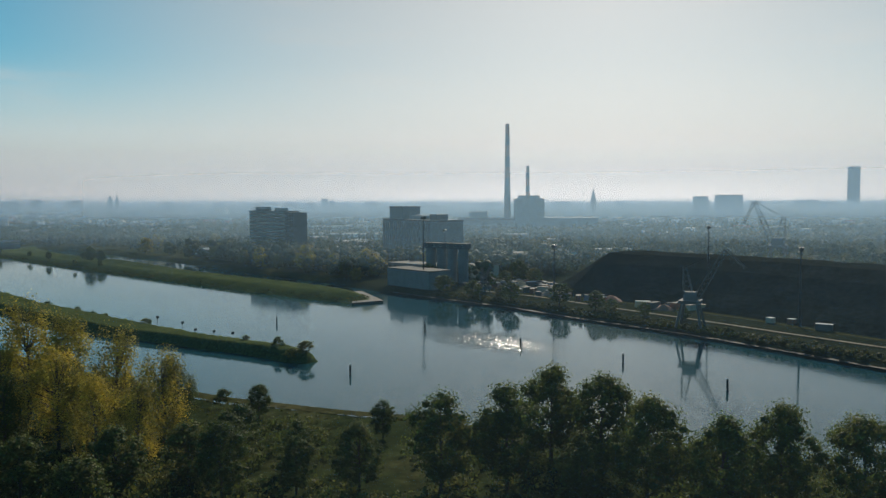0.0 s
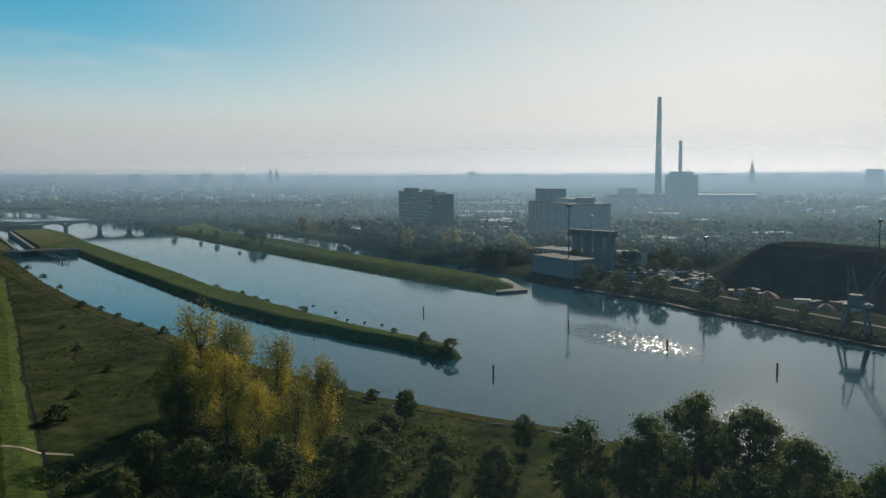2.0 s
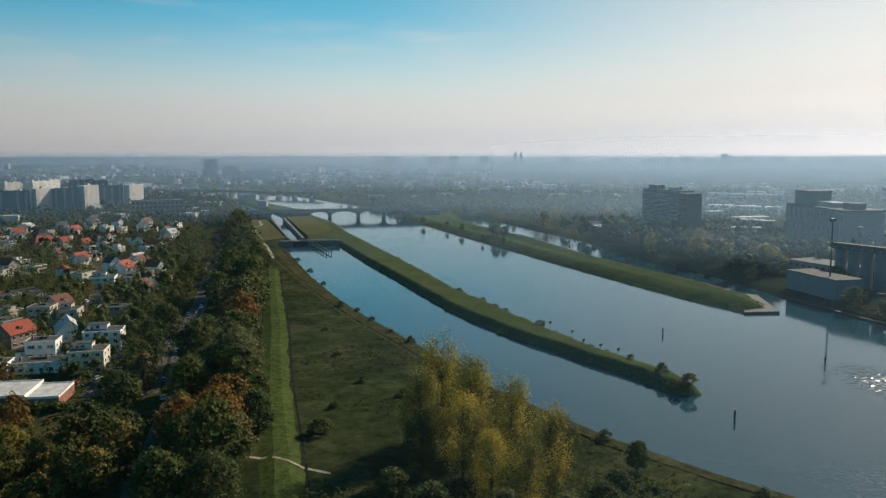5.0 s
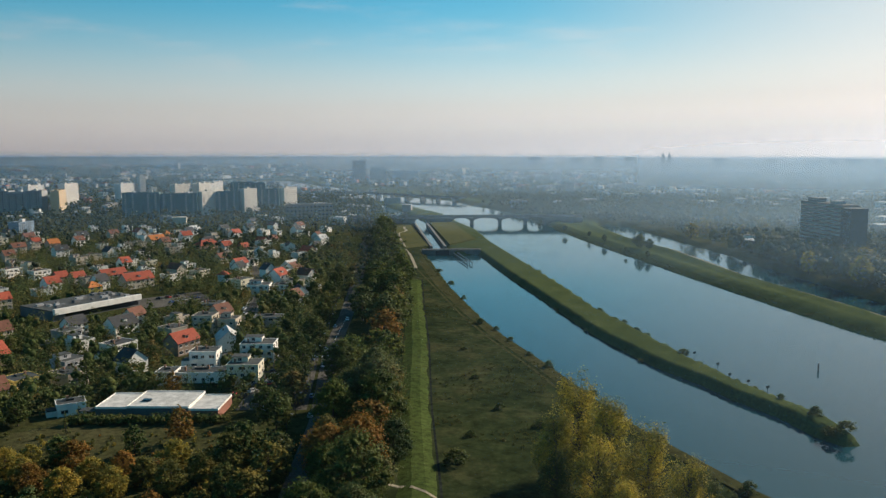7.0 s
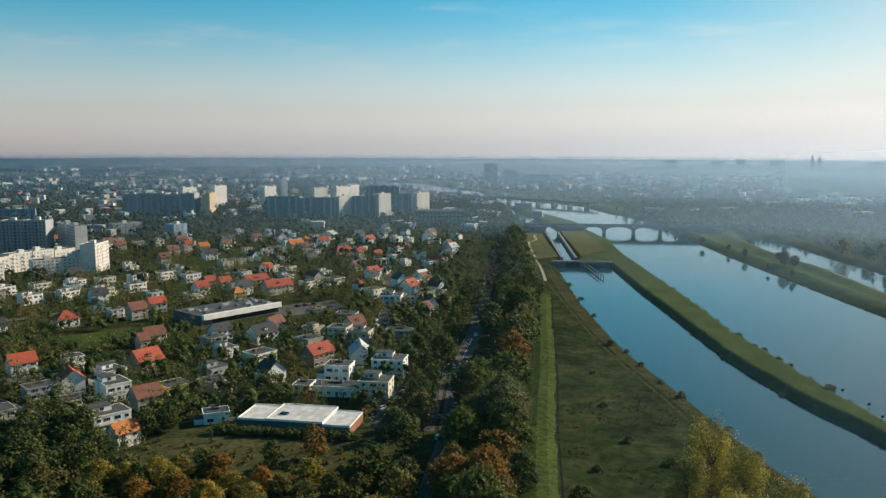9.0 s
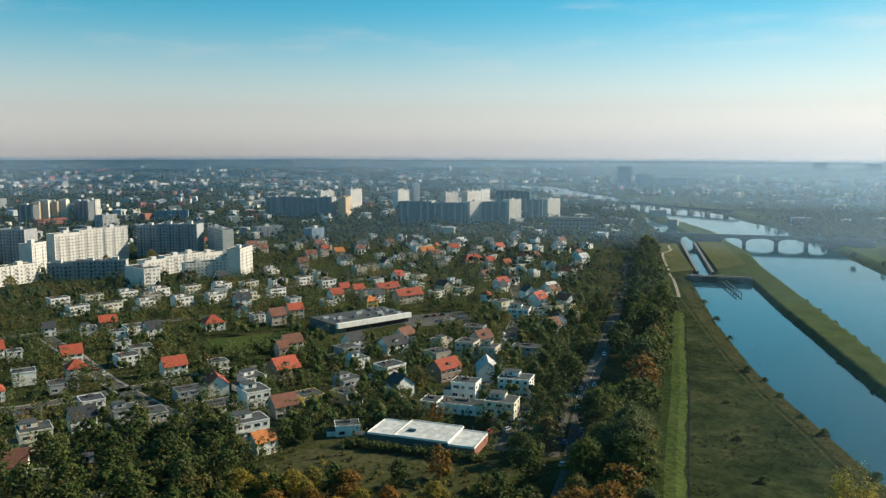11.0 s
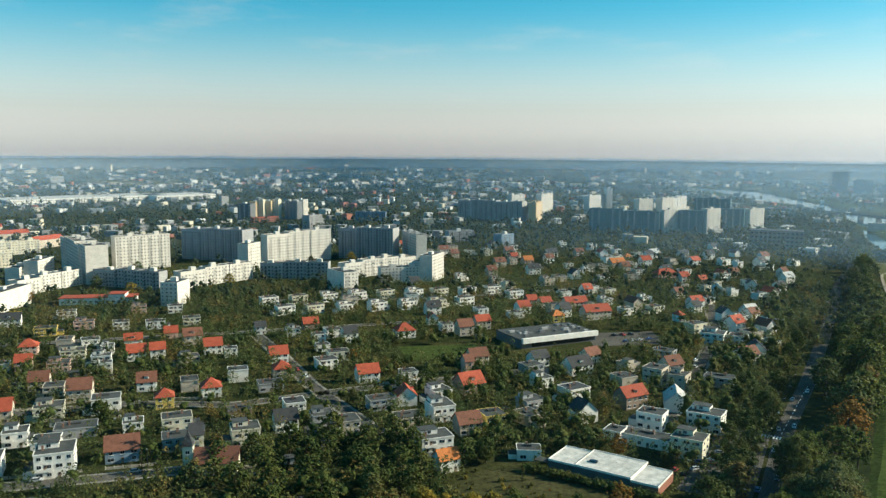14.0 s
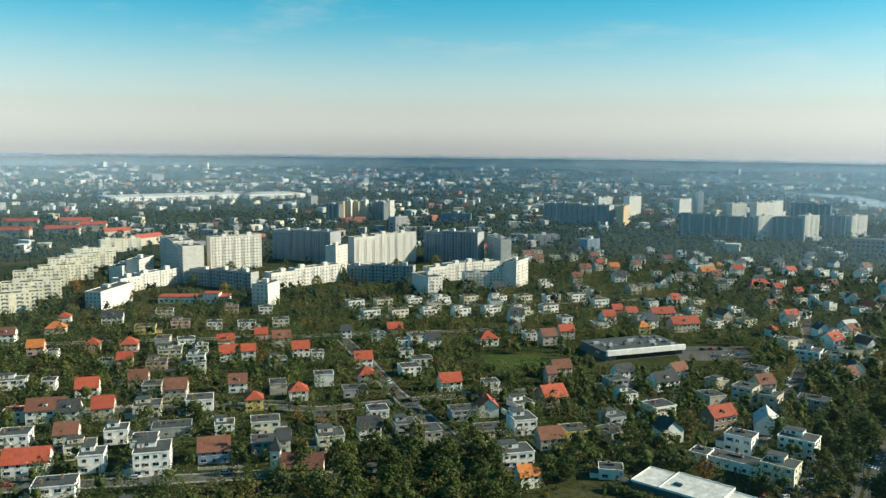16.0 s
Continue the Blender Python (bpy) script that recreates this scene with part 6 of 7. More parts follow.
house(-325.4, 548.8, 62, 13, 8, 6, "flat", "white", "felt")
house(-312.1, 566.8, 62, 13, 8, 6, "flat", "white", "felt")
house(-394.1, 409.3, 65, 13, 8, 6, "flat", "white", "felt")
house(-379.9, 424.2, 65, 13, 8, 6, "flat", "cream", "felt")
house(-362.8, 439.2, 65, 13, 8, 6, "flat", "white", "felt")
house(-347.9, 457.4, 65, 13, 8, 6, "flat", "white", "felt")
house(-332.3, 473.6, 65, 13, 8, 6, "flat", "white", "felt")
house(-316.7, 489.6, 62, 13, 8, 6, "flat", "cream", "felt")
house(-305, 510.6, 62, 13, 8, 6, "flat", "white", "felt")
house(-286.8, 557.7, 60, 13, 8, 6, "flat", "white", "felt")
house(-464.5, 370.5, 53, 10, 9, 5, "flat", "white", "felt")
house(-485.2, 355.4, 53, 10, 9, 5, "flat", "pink", "felt")
house(-248.8, 533.6, 53, 9, 8, 5, "gable", "beige", "red")
house(-261.3, 535.7, 53, 8, 8, 5, "gable", "brown", "red")
house(-251.4, 489.9, 53, 10, 8, 4, "flat", "white", "felt")
house(-173.9, 561.8, 62, 11, 9, 5, "flat", "cream", "felt")
house(-193, 594.9, 62, 9, 8, 5, "flat", "white", "felt")
house(-150.7, 617.9, 62, 9, 8, 5, "flat", "white", "felt")
house(-150.5, 580.5, 62, 8, 8, 5, "gable", "white", "slate")
house(-153.5, 661.6, 110, 9, 8, 6, "gable", "white", "pale")
house(-330.1, 680.2, 53, 12, 9, 6, "gable", "white", "slate")
house(-357.8, 723.8, 53, 10, 9, 7, "gable", "pink", "orange")
house(-357.4, 775.3, 53, 9, 9, 6, "flat", "white", "felt")
house(-280, 770.8, 53, 16, 10, 5, "gable", "beige", "orange")
house(-289.1, 715.1, 53, 9, 8, 5, "flat", "white", "felt")
house(-317.4, 734.6, 53, 8, 8, 5, "flat", "white", "felt")
house(-286.8, 821.3, 53, 8, 8, 5, "hip", "beige", "orange")
house(-244.9, 733.6, 53, 10, 9, 5, "flat", "white", "felt")
house(-216.1, 723.6, 53, 22, 11, 5, "hip", "pink", "red")
house(-197.2, 716.8, 53, 9, 9, 5, "gable", "white", "red")
house(-168.7, 742.5, 62, 12, 9, 6, "flat", "white", "felt")
house(-163.6, 693.7, 62, 8, 8, 6, "flat", "cream", "felt")
house(-167.4, 674.5, 62, 8, 8, 5, "flat", "cream", "felt")
house(-179.9, 713.6, 62, 9, 8, 4, "gable", "brown", "red")
house(-135.4, 701.6, 110, 9, 8, 6, "gable", "white", "slate")
house(-121.3, 661.8, 62, 9, 8, 5, "flat", "white", "felt")
house(-316.2, 868.1, 53, 8, 8, 6, "flat", "white", "felt")
house(-272.8, 849.7, 53, 8, 8, 6, "gable", "white", "slate")
house(-356.6, 895.3, 53, 9, 8, 6, "flat", "white", "felt")
house(-339.8, 904.6, 53, 12, 8, 5, "flat", "white", "felt")
house(-399.5, 904.7, 53, 8, 8, 5, "flat", "white", "felt")
house(-348, 834.2, 53, 10, 8, 5, "gable", "beige", "brown")
house(-386.5, 748.6, 53, 8, 8, 6, "gable", "pink", "red")
house(-175.7, 836.3, 62, 8, 8, 6, "flat", "white", "felt")
house(-216.5, 884.2, 53, 10, 8, 7, "gable", "white", "slate")
house(-113.6, 705.9, 62, 9, 8, 6, "gable", "white", "slate")
house(-266.7, 775.3, 150, 10, 8, 5.0, "flat", "white", "felt", near=False)
house(-223.1, 750.6, 62, 11, 9, 5.5, "gable", "white", "slate", near=False)
house(-205.9, 750.3, 62, 12, 8, 6.0, "flat", "white", "felt", near=False)
house(-171.7, 750.2, 150, 10, 9, 5.0, "gable", "cream", "red", near=False)
house(-149.7, 813.7, 62, 11, 8, 5.5, "flat", "cream", "felt", near=False)
house(-116.8, 760.9, 62, 12, 9, 6.0, "gable", "white", "pale", near=False)
house(-144.1, 665.0, 150, 10, 8, 5.0, "flat", "white", "felt", near=False)
house(-231.7, 965.5, 62, 11, 9, 5.5, "gable", "white", "slate", near=False)
house(-191.9, 847.3, 62, 12, 8, 6.0, "flat", "white", "felt", near=False)
house(-115.6, 675.7, 150, 10, 9, 5.0, "gable", "cream", "red", near=False)
house(-295.2, 812.6, 62, 11, 8, 5.5, "flat", "cream", "felt", near=False)
house(-271.6, 863.6, 62, 12, 9, 6.0, "gable", "white", "pale", near=False)

# ---- named trees ----
for px, py, h in ((83, 107, 17), (93, 101, 18), (109, 106, 18.5), (111, 95, 18.5), (106, 81, 17.5), (109, 69, 16.5), (121, 66, 17), (125, 55, 17), (72, 116, 12), (63, 122, 10), (98, 88, 12), (117, 75, 12), (131, 44, 15), (52, 128, 13), (79, 171, 8), (93, 140, 8), (70, 134, 9), (112, 120, 7)):
    plant("round", px, py, h, M_BANKLEAF if h > 15 else M_GREEN, "olive green leafy tree on the river bank" if h > 15 else "dark green leafy tree on the river bank", detail=4.5, spread=0.95)
for px, py, h in ((37, 205, 26.5), (43, 193, 24.5), (50, 180, 22), (55, 166, 20), (46, 153, 17), (30, 196, 20), (37, 176, 21), (28, 181, 16), (61, 174, 15), (40, 160, 17)):
    plant("tall", px, py, h, M_POPLAR if h > 16.5 else M_GREEN, "golden autumn poplar on the meadow", detail=4.0, spread=1.15)
for px, py, h in ((25, 149, 11), (38, 140, 12), (60, 145, 10), (50, 138, 11), (18, 160, 10), (66, 152, 9), (30, 130, 11), (12, 148, 8)):
    plant("round", px, py, h, M_GREEN, "dark green leafy tree on the meadow", detail=1.6, spread=1.1)
# the belt of trees between the road and the dike
row = 165.0
while row < 965:
    for dx in ((-19,) if 305 < row < 400 or row > 760 else (-30, -19)):
        if RNG.uniform() < 0.08:
            continue
        px, py = dx - 0.03 * (row - 200) + RNG.normal() * 2.4 - max(0, row - 640) * 0.09 - np.clip((row - 470) * 0.05, 0, 6), row + RNG.normal() * 3.0
        pick = RNG.uniform()
        plant("round", px, py, RNG.uniform(12, 23), M_RUST if pick < 0.03 else (M_MIXED if pick < 0.25 else (M_BANKLEAF if pick < 0.72 else M_GREEN)), "broad tree in the belt along the dike", detail=2.4 if row < 300 else (0.8 if row < 520 else 0.5), spread=RNG.uniform(0.9, 1.15))
    row += 11.5 if row < 520 else 13.5
py = RNG.uniform(330, 700, 34)
px = -69 - RNG.uniform(0, 22, 34) - 0.06 * (py - 330)
keep = ~taken(px, py, 1.5)
hs = RNG.uniform(9, 14, keep.sum())
woods("roadside_trees", px[keep], py[keep], hs, hs * 0.42, 90, 1.0, M_GREEN, "tall dark trees between the road and the houses", balls=5)
OCC += [(-26 - 0.03 * (k - 200), k, 9) for k in range(150, 960, 8)]
for px, py, h in ((-62, 332, 11), (-66, 318, 9), (-58, 300, 9), (-60, 372, 10), (-62, 400, 12), (-64, 430, 12), (-66, 460, 13), (-60, 286, 8), (-68, 500, 12), (-70, 540, 12)):
    plant("round", px, py, h, M_GREEN, "leafy green street tree beside the road", spread=0.95)
for px, py, h, mat in ((272, 452, 15, M_GREEN), (282, 470, 12, M_MIXED), (290, 446, 10, M_GREEN), (270, 500, 11, M_MIXED), (266, 540, 12, M_GREEN), (262, 590, 13, M_MIXED), (278, 520, 14, M_GREEN), (275, 610, 12, M_YELLOW),
                       (262, 650, 13, M_GREEN), (300, 480, 14, M_MIXED), (258, 700, 12, M_MIXED), (330, 400, 12, M_GREEN), (345, 360, 11, M_MIXED), (352, 372, 13, M_GREEN), (310, 350, 8, M_GREEN), (265, 428, 9, M_GREEN), (335, 452, 14, M_YELLOW)):
    plant("round", px, py, h, mat, "large tree on the harbour side of the canal")
for i in (0, 1, 3, 6, 9, 12):
    plant("round", -50 - 0.05 * i * 12 + RNG.normal() * 2, 200 + i * 12.5 + RNG.normal() * 2.5, RNG.uniform(9, 14.5), (M_GREEN, M_GREEN, M_MIXED)[i % 3], "leafy tree on the verge beside the road", detail=0.8, spread=RNG.uniform(0.85, 1.05))
for px, py, h, mat in ((-45, 196, 13, M_OLIVE), (-54, 285, 11, M_GREEN), (-60, 361, 12, M_GREEN), (-52, 268, 12, M_MIXED), (-48, 184, 11, M_OLIVE), (-46, 212, 10, M_MIXED), (-21, 222, 16, M_RUST), (-17, 196, 13, M_MIXED), (-26, 205, 14, M_GREEN), (-24, 180, 13, M_MIXED)):
    plant("round", px, py, h, mat, {M_RUST: "rust-brown autumn tree beside the road"}.get(mat, "broad dark tree beside the road"), spread=1.15)
for px, py, h, mat in ((-118, 203, 9, M_YELLOW), (-111, 199, 8, M_YELLOW), (-101, 206, 10, M_RUST), (-93, 199, 8, M_YELLOW), (-86, 203, 8, M_RUST), (-73, 206, 10, M_YELLOW), (-79, 199, 8, M_OLIVE), (-125, 198, 9, M_YELLOW), (-64, 201, 9, M_OLIVE), (-132, 196, 10, M_YELLOW), (-58, 206, 12, M_OLIVE), (-106, 192, 9, M_RUST), (-96, 189, 9, M_YELLOW), (-84, 190, 9, M_YELLOW), (-70, 194, 9, M_OLIVE), (-116, 188, 9, M_RUST)):
    plant("round", px, py, h, mat, {M_YELLOW: "yellow autumn tree in the row by the plot", M_RUST: "rust-red autumn tree in the row by the plot"}.get(mat, "olive green tree in the row by the plot"), detail=1.3, spread=1.2)
for px, py, h, mat in ((268, 318, 9, M_GREEN), (272, 293, 10, M_GREEN), (279, 266, 11, M_GREEN), (281, 245, 9, M_GREEN), (276, 232, 7, M_MIXED), (270, 345, 10, M_MIXED), (291, 452, 17, M_YELLOW), (320, 595, 15, M_YELLOW), (298, 452, 13, M_GREEN), (283, 219, 6, M_GREEN), (276, 305, 7, M_MIXED), (284, 200, 6, M_GREEN), (300, 398, 12, M_GREEN), (322, 352, 9, M_GREEN), (340, 345, 10, M_MIXED), (352, 420, 14, M_GREEN), (368, 400, 13, M_MIXED), (372, 450, 15, M_GREEN)):
    plant("round", px, py, h, mat, {M_YELLOW: "large golden autumn tree on the harbour bank"}.get(mat, "dark leafy tree growing on the quay"), detail=1.0, spread=1.4)
for px, py, h in ((251, 796, 16), (280, 848, 17), (305, 801, 14), (346, 854, 16), (262, 760, 13), (285, 700, 14), (300, 640, 14), (275, 650, 12)):
    plant("round", px, py, h, M_YELLOW if h > 13 else M_MIXED, "golden autumn tree beyond the canal", detail=0.6, spread=1.25)
# autumn trees round the blocks of flats, and golden trees by the harbour canal
for px, py, h, mat in ((-524, 287, 10, M_YELLOW), (-594, 298, 11, M_RUST), (-560, 270, 9, M_MIXED), (-610, 268, 10, M_YELLOW), (-584, 330, 11, M_RUST), (-570, 345, 10, M_MIXED), (-548, 395, 11, M_YELLOW), (-486, 440, 10, M_MIXED), (-512, 466, 12, M_YELLOW), (-550, 522, 12, M_RUST), (-447, 500, 10, M_MIXED),
                       (-520, 640, 12, M_YELLOW), (-402, 545, 10, M_MIXED), (-545, 455, 11, M_YELLOW), (-498, 282, 9, M_GREEN), (-556, 240, 10, M_MIXED), (-650, 320, 11, M_RUST), (-470, 415, 9, M_GREEN), (-600, 400, 11, M_GREEN), (-640, 470, 12, M_MIXED), (-530, 590, 12, M_MIXED)):
    plant("round", px, py, h, mat, {M_YELLOW: "bright yellow autumn tree beside the flats", M_RUST: "orange-brown autumn tree beside the flats"}.get(mat, "leafy green tree beside the flats"), detail=0.5, spread=1.2)
for px, py, h in ((272, 508, 19), (290, 455, 18), (262, 560, 16), (296, 520, 15), (284, 490, 14)):
    plant("round", px, py, h, M_POPLAR, "tall olive and golden tree on the canal bank", detail=1.3, spread=0.95)
# autumn trees and grove round the open plot
for px, py, h, mat in ((-54, 211, 11, M_OLIVE), (-138, 247, 10, M_GREEN), (-152, 195, 11, M_MIXED),
                       (-130, 200, 7, M_YELLOW), (-62, 200, 8, M_OLIVE), (-58, 253, 11, M_GREEN), 
                       (-112, 190, 6, M_MIXED), (-128, 185, 9, M_OLIVE), (-70, 180, 7, M_RUST), (-85, 175, 7, M_OLIVE), (-98, 178, 6, M_YELLOW), (-55, 190, 10, M_OLIVE)):
    plant("round", px, py, h, mat, {M_YELLOW: "bright yellow autumn tree by the open plot", M_RUST: "rust-coloured autumn tree by the open plot"}.get(mat, "green garden tree by the open plot"), spread=1.05)
for px, py, h in ((-217, 189, 11), (-212, 202, 11), (-206, 214, 12), (-201, 233, 12), (-180, 229, 12), (-183, 250, 10), (-177, 195, 12), (-156, 201, 11), (-165, 238, 11), (-195, 176, 12), (-181, 180, 12), (-190, 206, 12),
                  (-170, 212, 12), (-198, 192, 12), (-165, 185, 11), (-190, 222, 11), (-208, 178, 10), (-150, 222, 10), (-143, 240, 11), (-160, 222, 10), (-175, 172, 10), (-146, 210, 10)):
    plant("round", px, py, h, M_GREEN, "dense dark green tree in the grove", detail=0.6, spread=1.2)
for px, py, h in ((-246, 181, 13), (-221, 165, 14), (-239, 172, 10), (-226, 170, 12), (-119, 240, 7), (-215, 300, 12), (-213, 303, 11), (-150, 300, 12), (-152, 303, 9), (-300, 170, 9), (-120, 330, 10)):
    plant("cone", px, py, h, M_GREEN, "dark evergreen spruce in a garden", spread=0.9)

# ---- gardens and far country ----
def sector(n, r0, r1, a0=-72, a1=74, power=1.0):
    """Random places in the view's sector; angles from +y to the left."""
    ang = np.radians(RNG.uniform(a0, a1, n))
    r = r0 + (r1 - r0) * RNG.uniform(0, 1, n) ** power
    return -np.sin(ang) * r, np.cos(ang) * r


def patchy(px, py, scale):
    return np.array([noise.fractal(Vector((a * scale, b * scale, 3.7)), 1.0, 2.0, 3) for a, b in zip(px, py)])


def open_land(px, py):
    """Banks, pier, spit, meadow, yard and lock lawns stay free of trees."""
    return (signed(px, py, SPIT) > -6) | (signed(px, py, PIER) > -6) | ((px > -45 - 0.03 * (py - 200)) & (px < 250) & (py < 960)) | ((px > 250) & (px < 300) & (py < 440)) | ((px > 250) & (px < 345) & (py < 345)) | ((px > -138) & (px < -45) & (py > 160) & (py < 253)) | (signed(px, py, RIVER) > -12)


def grow(name, n, r0, r1, h0, h1, per, size, leaves, label, thin=-0.2, extra=2.0, a0=-72, a1=74, power=1.0, scale=0.006, balls=3):
    px, py = sector(n, r0, r1, a0, a1, power)
    keep = (land_height(px, py) > 2.0) & (patchy(px, py, scale) > thin) & ~taken(px, py, extra) & ~open_land(px, py)
    px, py = px[keep], py[keep]
    hs = RNG.uniform(h0, h1, len(px))
    return woods(name, px, py, hs, hs * RNG.uniform(0.34, 0.52, len(px)), per, size, leaves, label, base=2.5 + far_rise(px, py), balls=balls)


def spread_houses(n, r0=330, r1=960, a0=7, a1=40):
    """More houses of the suburb, on the street grid where no other stands."""
    kinds = [("flat", "white", "felt"), ("gable", "white", "slate"), ("flat", "cream", "felt"), ("gable", "white", "brown"), ("flat", "white", "felt"), ("flat", "beige", "felt"), ("gable", "beige", "brown"), ("flat", "beige", "felt"), ("gable", "white", "red"), ("flat", "white", "felt")]
    px, py = sector(n, r0, r1, a0, a1)
    for a, b in zip(px, py):
        if a > -78 - max(0, b - 500) * 0.12 or taken(np.array([a]), np.array([b]), 7.5)[0]:
            continue
        st, wl, rf = kinds[int(RNG.integers(10))]
        house(round(a, 1), round(b, 1), (62 if a > -195 else 54) + (90 if RNG.uniform() < 0.3 else 0) + RNG.uniform(-6, 6), RNG.uniform(8, 12), RNG.uniform(8, 10), RNG.uniform(4.5, 6.5), st, wl, rf, near=math.hypot(a, b) < 480)


spread_houses(235)
spread_houses(75, 320, 520, 40, 66)
tone = itertools.cycle(("brown", "grey", "beige", "white", "slate"))
for a, b in zip(*sector(90, 200, 470, 16, 66)):
    if not taken(np.array([a]), np.array([b]), 3.0)[0] and b > 80 and a < -80 and not open_land(np.array([a]), np.array([b]))[0]:
        shed(round(a, 1), round(b, 1), 50 + RNG.uniform(-8, 8), RNG.uniform(3, 5), RNG.uniform(2.4, 3.2), next(tone))
        OCC.append((a, b, 2.5))
for a, b in zip(*sector(95, 190, 430, 18, 74)):
    if not taken(np.array([a]), np.array([b]), 2.2)[0] and b > 60:
        mat = (M_GREEN, M_MIXED, M_MIXED, M_GREEN, M_YELLOW, M_RUST)[int(RNG.integers(6))] if RNG.uniform() < 0.6 else M_GREEN
        plant("round", a, b, RNG.uniform(6, 11), mat, {M_YELLOW: "yellow autumn garden tree", M_RUST: "rust-brown autumn garden tree"}.get(mat, "leafy green garden tree beside the houses"), detail=0.5, spread=1.1)
grow("garden_trees", 6600, 180, 800, 3.5, 11, 64, 0.85, M_MIXED, "mixed autumn garden trees between the houses", balls=0, thin=-0.6, scale=0.02, extra=0.2, a0=6, a1=75, power=0.75)
for leaves, label, count in ((M_OLIVE, "low olive shrubs edging the plot", 420), (M_YELLOW, "yellow autumn shrubs edging the plot", 190), (M_RUST, "rust-orange autumn shrubs edging the plot", 70)):
    px, py = RNG.uniform(-140, -54, count), 180 + 58 * RNG.uniform(0, 1, count) ** 1.9
    hs = RNG.uniform(0.8, 4.2, count) * np.where(py > 214, 0.4, 1.0)
    woods("plot_shrubs", px, py, hs, hs * 0.62, 44, 0.5, leaves, label, category="shrubs", balls=2)
px = RNG.uniform(-122, -70, 150)
py, hs = 250.5 - RNG.uniform(0, 3.2, 150) + 0.02 * (px + 95), RNG.uniform(2.0, 3.7, 150)
woods("shop_hedge", px, py, hs, hs * 0.6, 40, 0.5, M_GREEN, "dense dark hedge along the shop's back wall", category="hedge", balls=2)
grow("shade_trees", 520, 215, 520, 5, 10.5, 70, 0.85, M_GREEN, "dark shade trees between the nearer houses", thin=-0.9, extra=0.6, a0=9, a1=30, balls=4)
grow("suburb_trees", 1150, 400, 1020, 4.5, 9, 34, 1.2, M_MIXED, "tall trees among the suburb's roofs", balls=2, thin=-0.5, extra=0.2, a0=6, a1=42)
grow("estate_front_trees", 700, 420, 720, 4.5, 9.5, 60, 0.95, M_MIXED, "autumn trees and shrubs in front of the flats", balls=2, thin=-0.3, extra=0.8, a0=35, a1=74)
grow("tall_garden_trees", 430, 200, 480, 6.5, 11, 90, 0.85, M_GREEN, "tall dark garden trees between the houses", balls=3, thin=-0.7, scale=0.02, extra=0.6, a0=22, a1=75)
grow("hedges", 5000, 180, 600, 1.0, 2.4, 10, 0.7, M_MIXED, "clipped hedges and shrubs in the gardens", balls=1, thin=-0.9, extra=-0.4, a0=8, a1=75, power=0.8)
grow("harbour_trees", 6000, 320, 1400, 8, 17, 34, 2.0, M_WILLOW, "dense trees behind the river in autumn leaf", balls=2, extra=1.5, thin=-0.25, scale=0.012, a0=-73, a1=6)
grow("riverside_trees", 2600, 985, 1700, 9, 16, 20, 2.2, M_FARWOOD, "dark trees along the river beyond the bridge", balls=1, thin=-0.6, a0=-32, a1=14)
py = RNG.uniform(40, 345, 900)
px = np.interp(py, [30, 105, 169, 247, 286, 340], [262, 256, 263, 263, 265, 260]) + RNG.uniform(3.0, 13, 900)
hs = RNG.uniform(0.7, 2.6, 900)
woods("quay_scrub", px, py, hs, hs * 0.9, 16, 0.7, M_REED, "dark brambles and bushes along the quay's edge", base=1.6, category="scrub", balls=1)
grow("canal_trees", 900, 400, 760, 14, 22, 46, 1.7, M_WILLOW, "tall trees hiding the foot of the harbour buildings", thin=-0.5, extra=1.0, a0=-47, a1=-14, balls=4)
grow("estate_trees", 2600, 620, 1500, 6, 13, 20, 1.7, M_FARWOOD, "trees between the blocks of flats", balls=2, thin=-0.5, extra=-4, a0=4, a1=75)
grow("far_trees", 12000, 950, 2700, 9, 16, 6, 4.4, M_FARWOOD, "distant woods and gardens", balls=1, thin=-0.35)
grow("horizon_trees", 9000, 2500, 4700, 9, 18, 5, 6.0, M_FARWOOD, "woods on the horizon", balls=0, thin=-0.3, scale=0.002)


